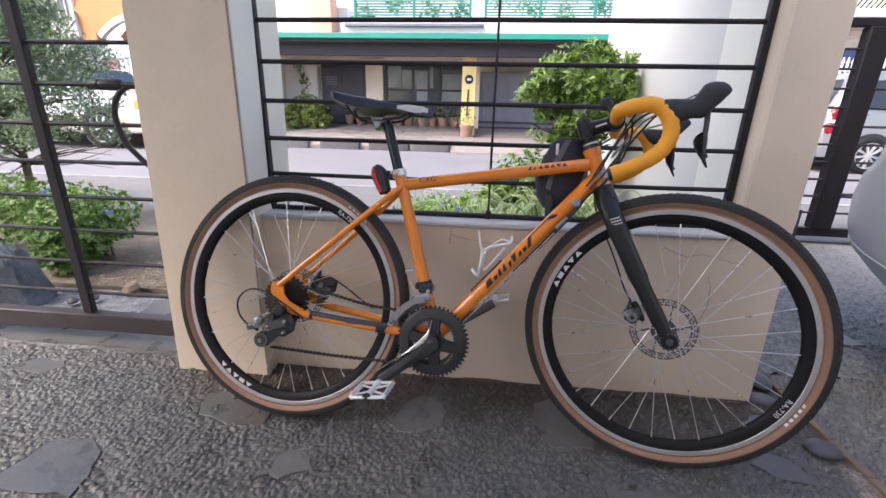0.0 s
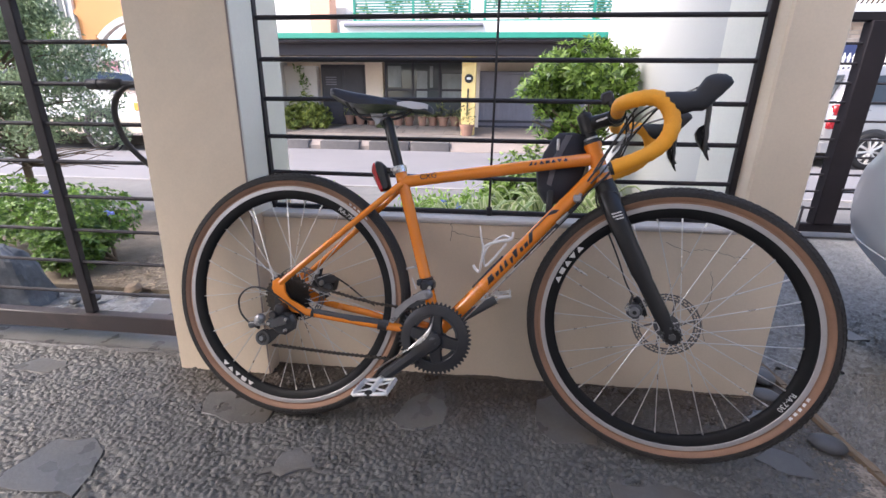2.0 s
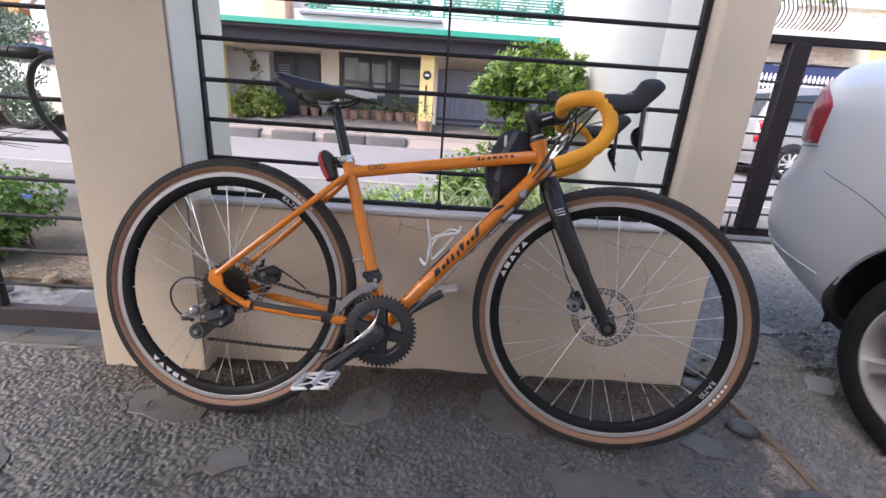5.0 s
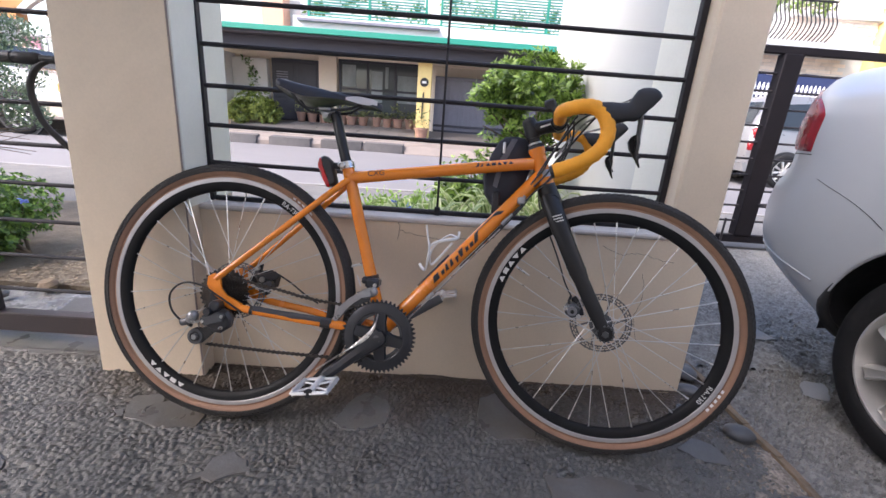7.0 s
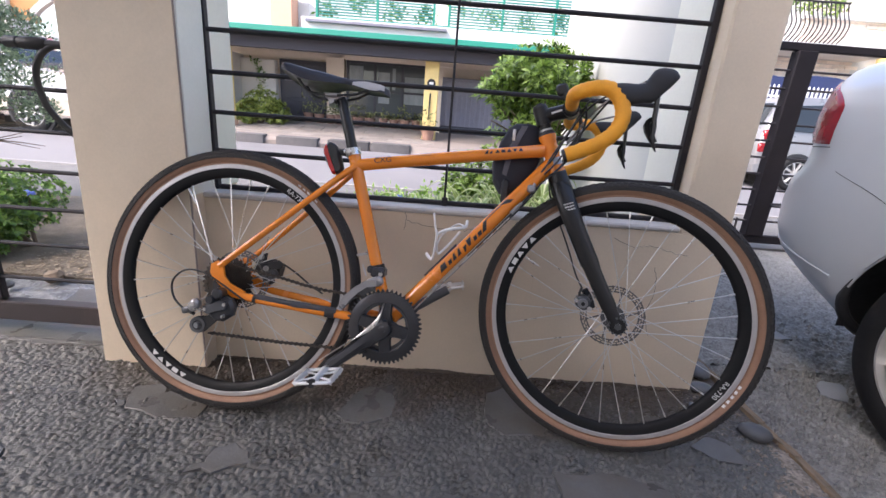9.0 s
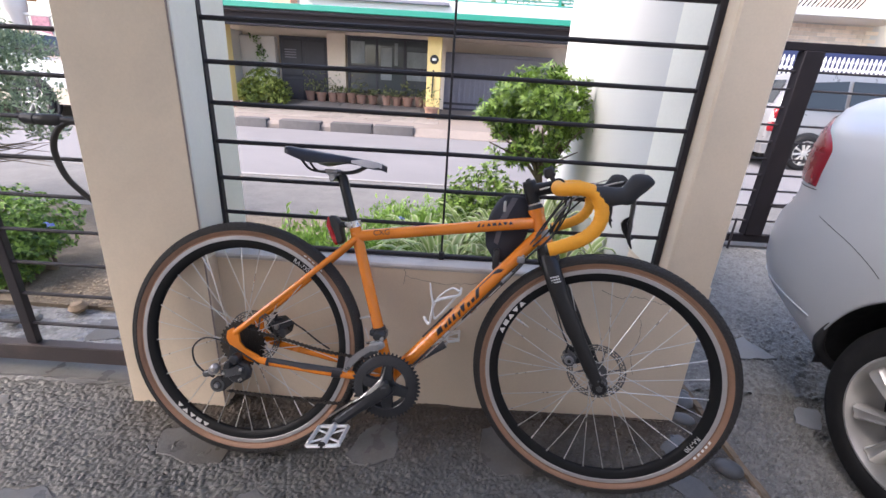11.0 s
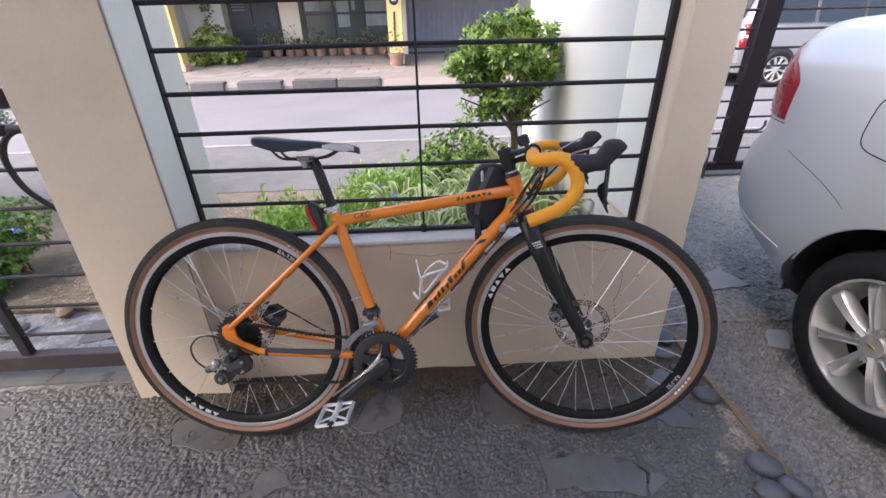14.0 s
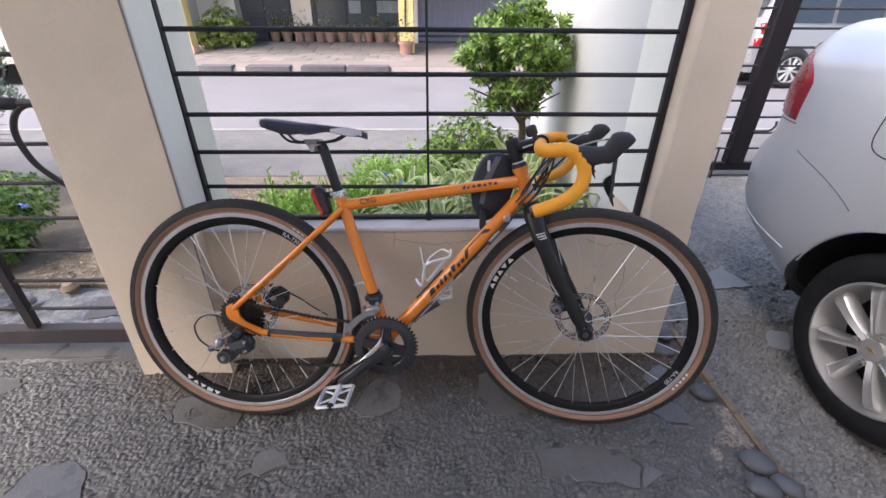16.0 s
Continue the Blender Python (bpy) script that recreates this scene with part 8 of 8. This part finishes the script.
for k in range(16):
    a = rng.uniform(-1.4, 1.0)
    e = Vector((-3.05 + 0.55 * math.cos(a), 2.72 + 0.4 * math.sin(a), rng.uniform(0.42, 0.62)))
    paths.append(([(-3.10, 2.73, 0.45), tuple(Vector((-3.08, 2.72, 0.5)).lerp(e, 0.5) + Vector(rng.normal(0, 0.03, 3))), tuple(e)], 0.006, 0.0015))
part("trunk", trunk_geo(paths).moved(CI), BARK, con)
part("crown", fol.moved(CI), CONIFER, con, fix=False)

rows = []
for i in range(17):
    z = 0.27 * i / 16
    row = []
    for k in range(33):
        w = 2 * math.pi * (k % 32) / 32
        d = Vector((math.cos(w), math.sin(w), z * 5))
        taper = 0.118 - 0.20 * max(0, z - 0.03) * (1 if d.x > 0 else 0.7) - 0.05 * max(0, (z - 0.23) / 0.04)
        q = taper * (1 + 0.20 * noise.noise(d * 1.3 + Vector((3, 1, 7))) + 0.13 * noise.noise(d * 3.1) + 0.06 * noise.noise(d * 8))
        p4 = max(abs(d.x), abs(d.y)) ** -0.5
        row.append((d.x * q * p4 - 0.10 * z, d.y * q * p4 * 0.75, z + 0.012 * noise.noise(d * 2.2) * (i > 12)))
    rows.append(row)
g = Geo().grid(rows)
g.f.append(tuple(16 * 33 + k for k in range(32)))
rock = part("boulder", g, ROCK, None, angle=22)
rock.matrix_world = pose(-1.99, 1.63, 0.0, 0, 0, 8)
tagged(rock, "blue-grey upright boulder at the edge of the garden", "boulder")
tagged(part("garden_edging_block", Geo().box((-2.75, 1.46, -0.03), (-2.055, 1.56, 0.19), 0.012), WHITE, None, "white painted low garden edging block"), category="edging block")
for x, y, r in ((-1.56, 1.76, 0.040), (-1.66, 1.66, 0.026), (-1.40, 1.95, 0.024), (-1.72, 1.62, 0.025), (-1.30, 2.2, 0.03)):
    g = Geo().lathe([(0.0, r * 0.6), (r * 0.6, r * 0.5), (r, 0.0), (r * 0.7, -r * 0.5), (0, -r * 0.6)], 9, axis="z")
    ob = part("garden_stone", g, SLATE if r < 0.03 else EDGE_STRIP, None)
    ob.matrix_world = pose(x, y, 0.02 + r * 0.4, 10, 5, 40 * x)
    tagged(ob, "small loose stone on the garden soil", "stone", "loose garden stones")
lit = Geo()
leaves_into(lit, [(rng.uniform(-1.85, -0.9), rng.uniform(1.80, 3.1), SOILZ + 0.008) for _ in range(4800)], 0.030, 0.012)
lit.v = [(x, y, SOILZ + 0.002 + abs(z - SOILZ) * 0.25) for x, y, z in lit.v]
tagged(part("leaf_litter", lit, DRYLEAF, None, "dry brown leaf litter on the garden soil", fix=False), category="leaf litter", kind="stuff")

# plants across the street
shrub("street_shrub", "bright green shrub by the neighbour's wall", (-5.4, 12.9, 0.2), [((-5.35, 12.9, 0.80), (0.55, 0.4, 0.42)), ((-5.0, 12.9, 0.6), (0.4, 0.3, 0.35)), ((-5.75, 12.8, 0.55), (0.35, 0.3, 0.35))], 760, 0.11, 0.042, SHRUBLEAF)
cl = Geo()
leaves_into(cl, [(-5.85 + 0.10 * math.sin(5 * z) + 0.07 * rng.normal(), 13.86 + 0.03 * rng.normal(), z) for z in rng.uniform(0.8, 2.1, 160)], 0.10, 0.05)
tagged(part("climber", cl, LEAFD, None, "thin climbing plant on a white wall", fix=False), category="climber", kind="stuff")
bp = Geo()
for x0 in np.linspace(-3.2, 3.5, 9):
    leaves_into(bp, ball(110, (x0, 11.95, 3.35 + 0.12 * rng.normal()), (0.35, 0.15, 0.32), 0.1), 0.13, 0.06)
tagged(part("balcony_plants", bp, LEAFD, None, "green plants along the balcony", fix=False), category="plants", kind="stuff")
bp = Geo()
for x0 in (9.4, 10.1, 10.8):
    leaves_into(bp, ball(110, (x0, 13.8, 4.65), (0.4, 0.2, 0.25), 0.1), 0.16, 0.07)
tagged(part("balcony_greenery", bp, LEAF, None, "green plants on the curved balcony", fix=False), category="plants", kind="stuff")


def street_tree(x, y, h, r):
    root = thing("street_tree", "leafy dark green street tree", "tree", pose(x, y, 0.12), "street trees")
    paths = [([(0, 0, 0), (0.1, 0, h * 0.4), (0, 0.1, h * 0.7)], 0.14, 0.05)]
    for k in range(9):
        a = 2.4 * k
        paths.append(([(0, 0, h * 0.4), (0.4 * r * math.cos(a), 0.4 * r * math.sin(a), h * 0.6), (0.8 * r * math.cos(a), 0.8 * r * math.sin(a), h * (0.65 + 0.04 * k))], 0.05, 0.01))
    part("trunk", trunk_geo(paths), BARK, root)
    f2 = Geo()
    for k in range(12):
        a = 2.4 * k
        c = (0.6 * r * math.cos(a), 0.6 * r * math.sin(a), h * (0.55 + 0.045 * k))
        leaves_into(f2, ball(170, c, (r * 0.5, r * 0.5, r * 0.4), 0.3), 0.24, 0.11, out=c)
    part("crown", f2, LEAFD, root, fix=False)


street_tree(14.6, 12.6, 5.2, 1.5)
street_tree(-16.9, 14.0, 5.0, 1.5)
street_tree(-13.0, 11.4, 2.9, 0.95)

# paving slabs of the neighbour's apron, with open joints
apron = bpy.data.objects["pavement"]
tile_me = mesh_of("paving_slab", Geo().box((-0.292, -0.292, -0.03), (0.292, 0.292, 0.012), 0.008), PAVESLAB, smooth=False)
for j in range(5):
    for k in range(9):
        x, y = -5.35 + 0.60 * k + (0.3 if j % 2 else 0), 10.86 + 0.60 * j
        if x > -0.35:
            continue
        z = float(np.interp(y, [10.6, 12.2, 13.6], [0.155, 0.16, 0.36]))
        ob = new("paving_slab", tile_me)
        ob.parent = apron
        ob.matrix_world = pose(x + 0.006 * rng.normal(), y, z, 8.1 if y > 12.3 else 0.2, 0, 0.5 * rng.normal())
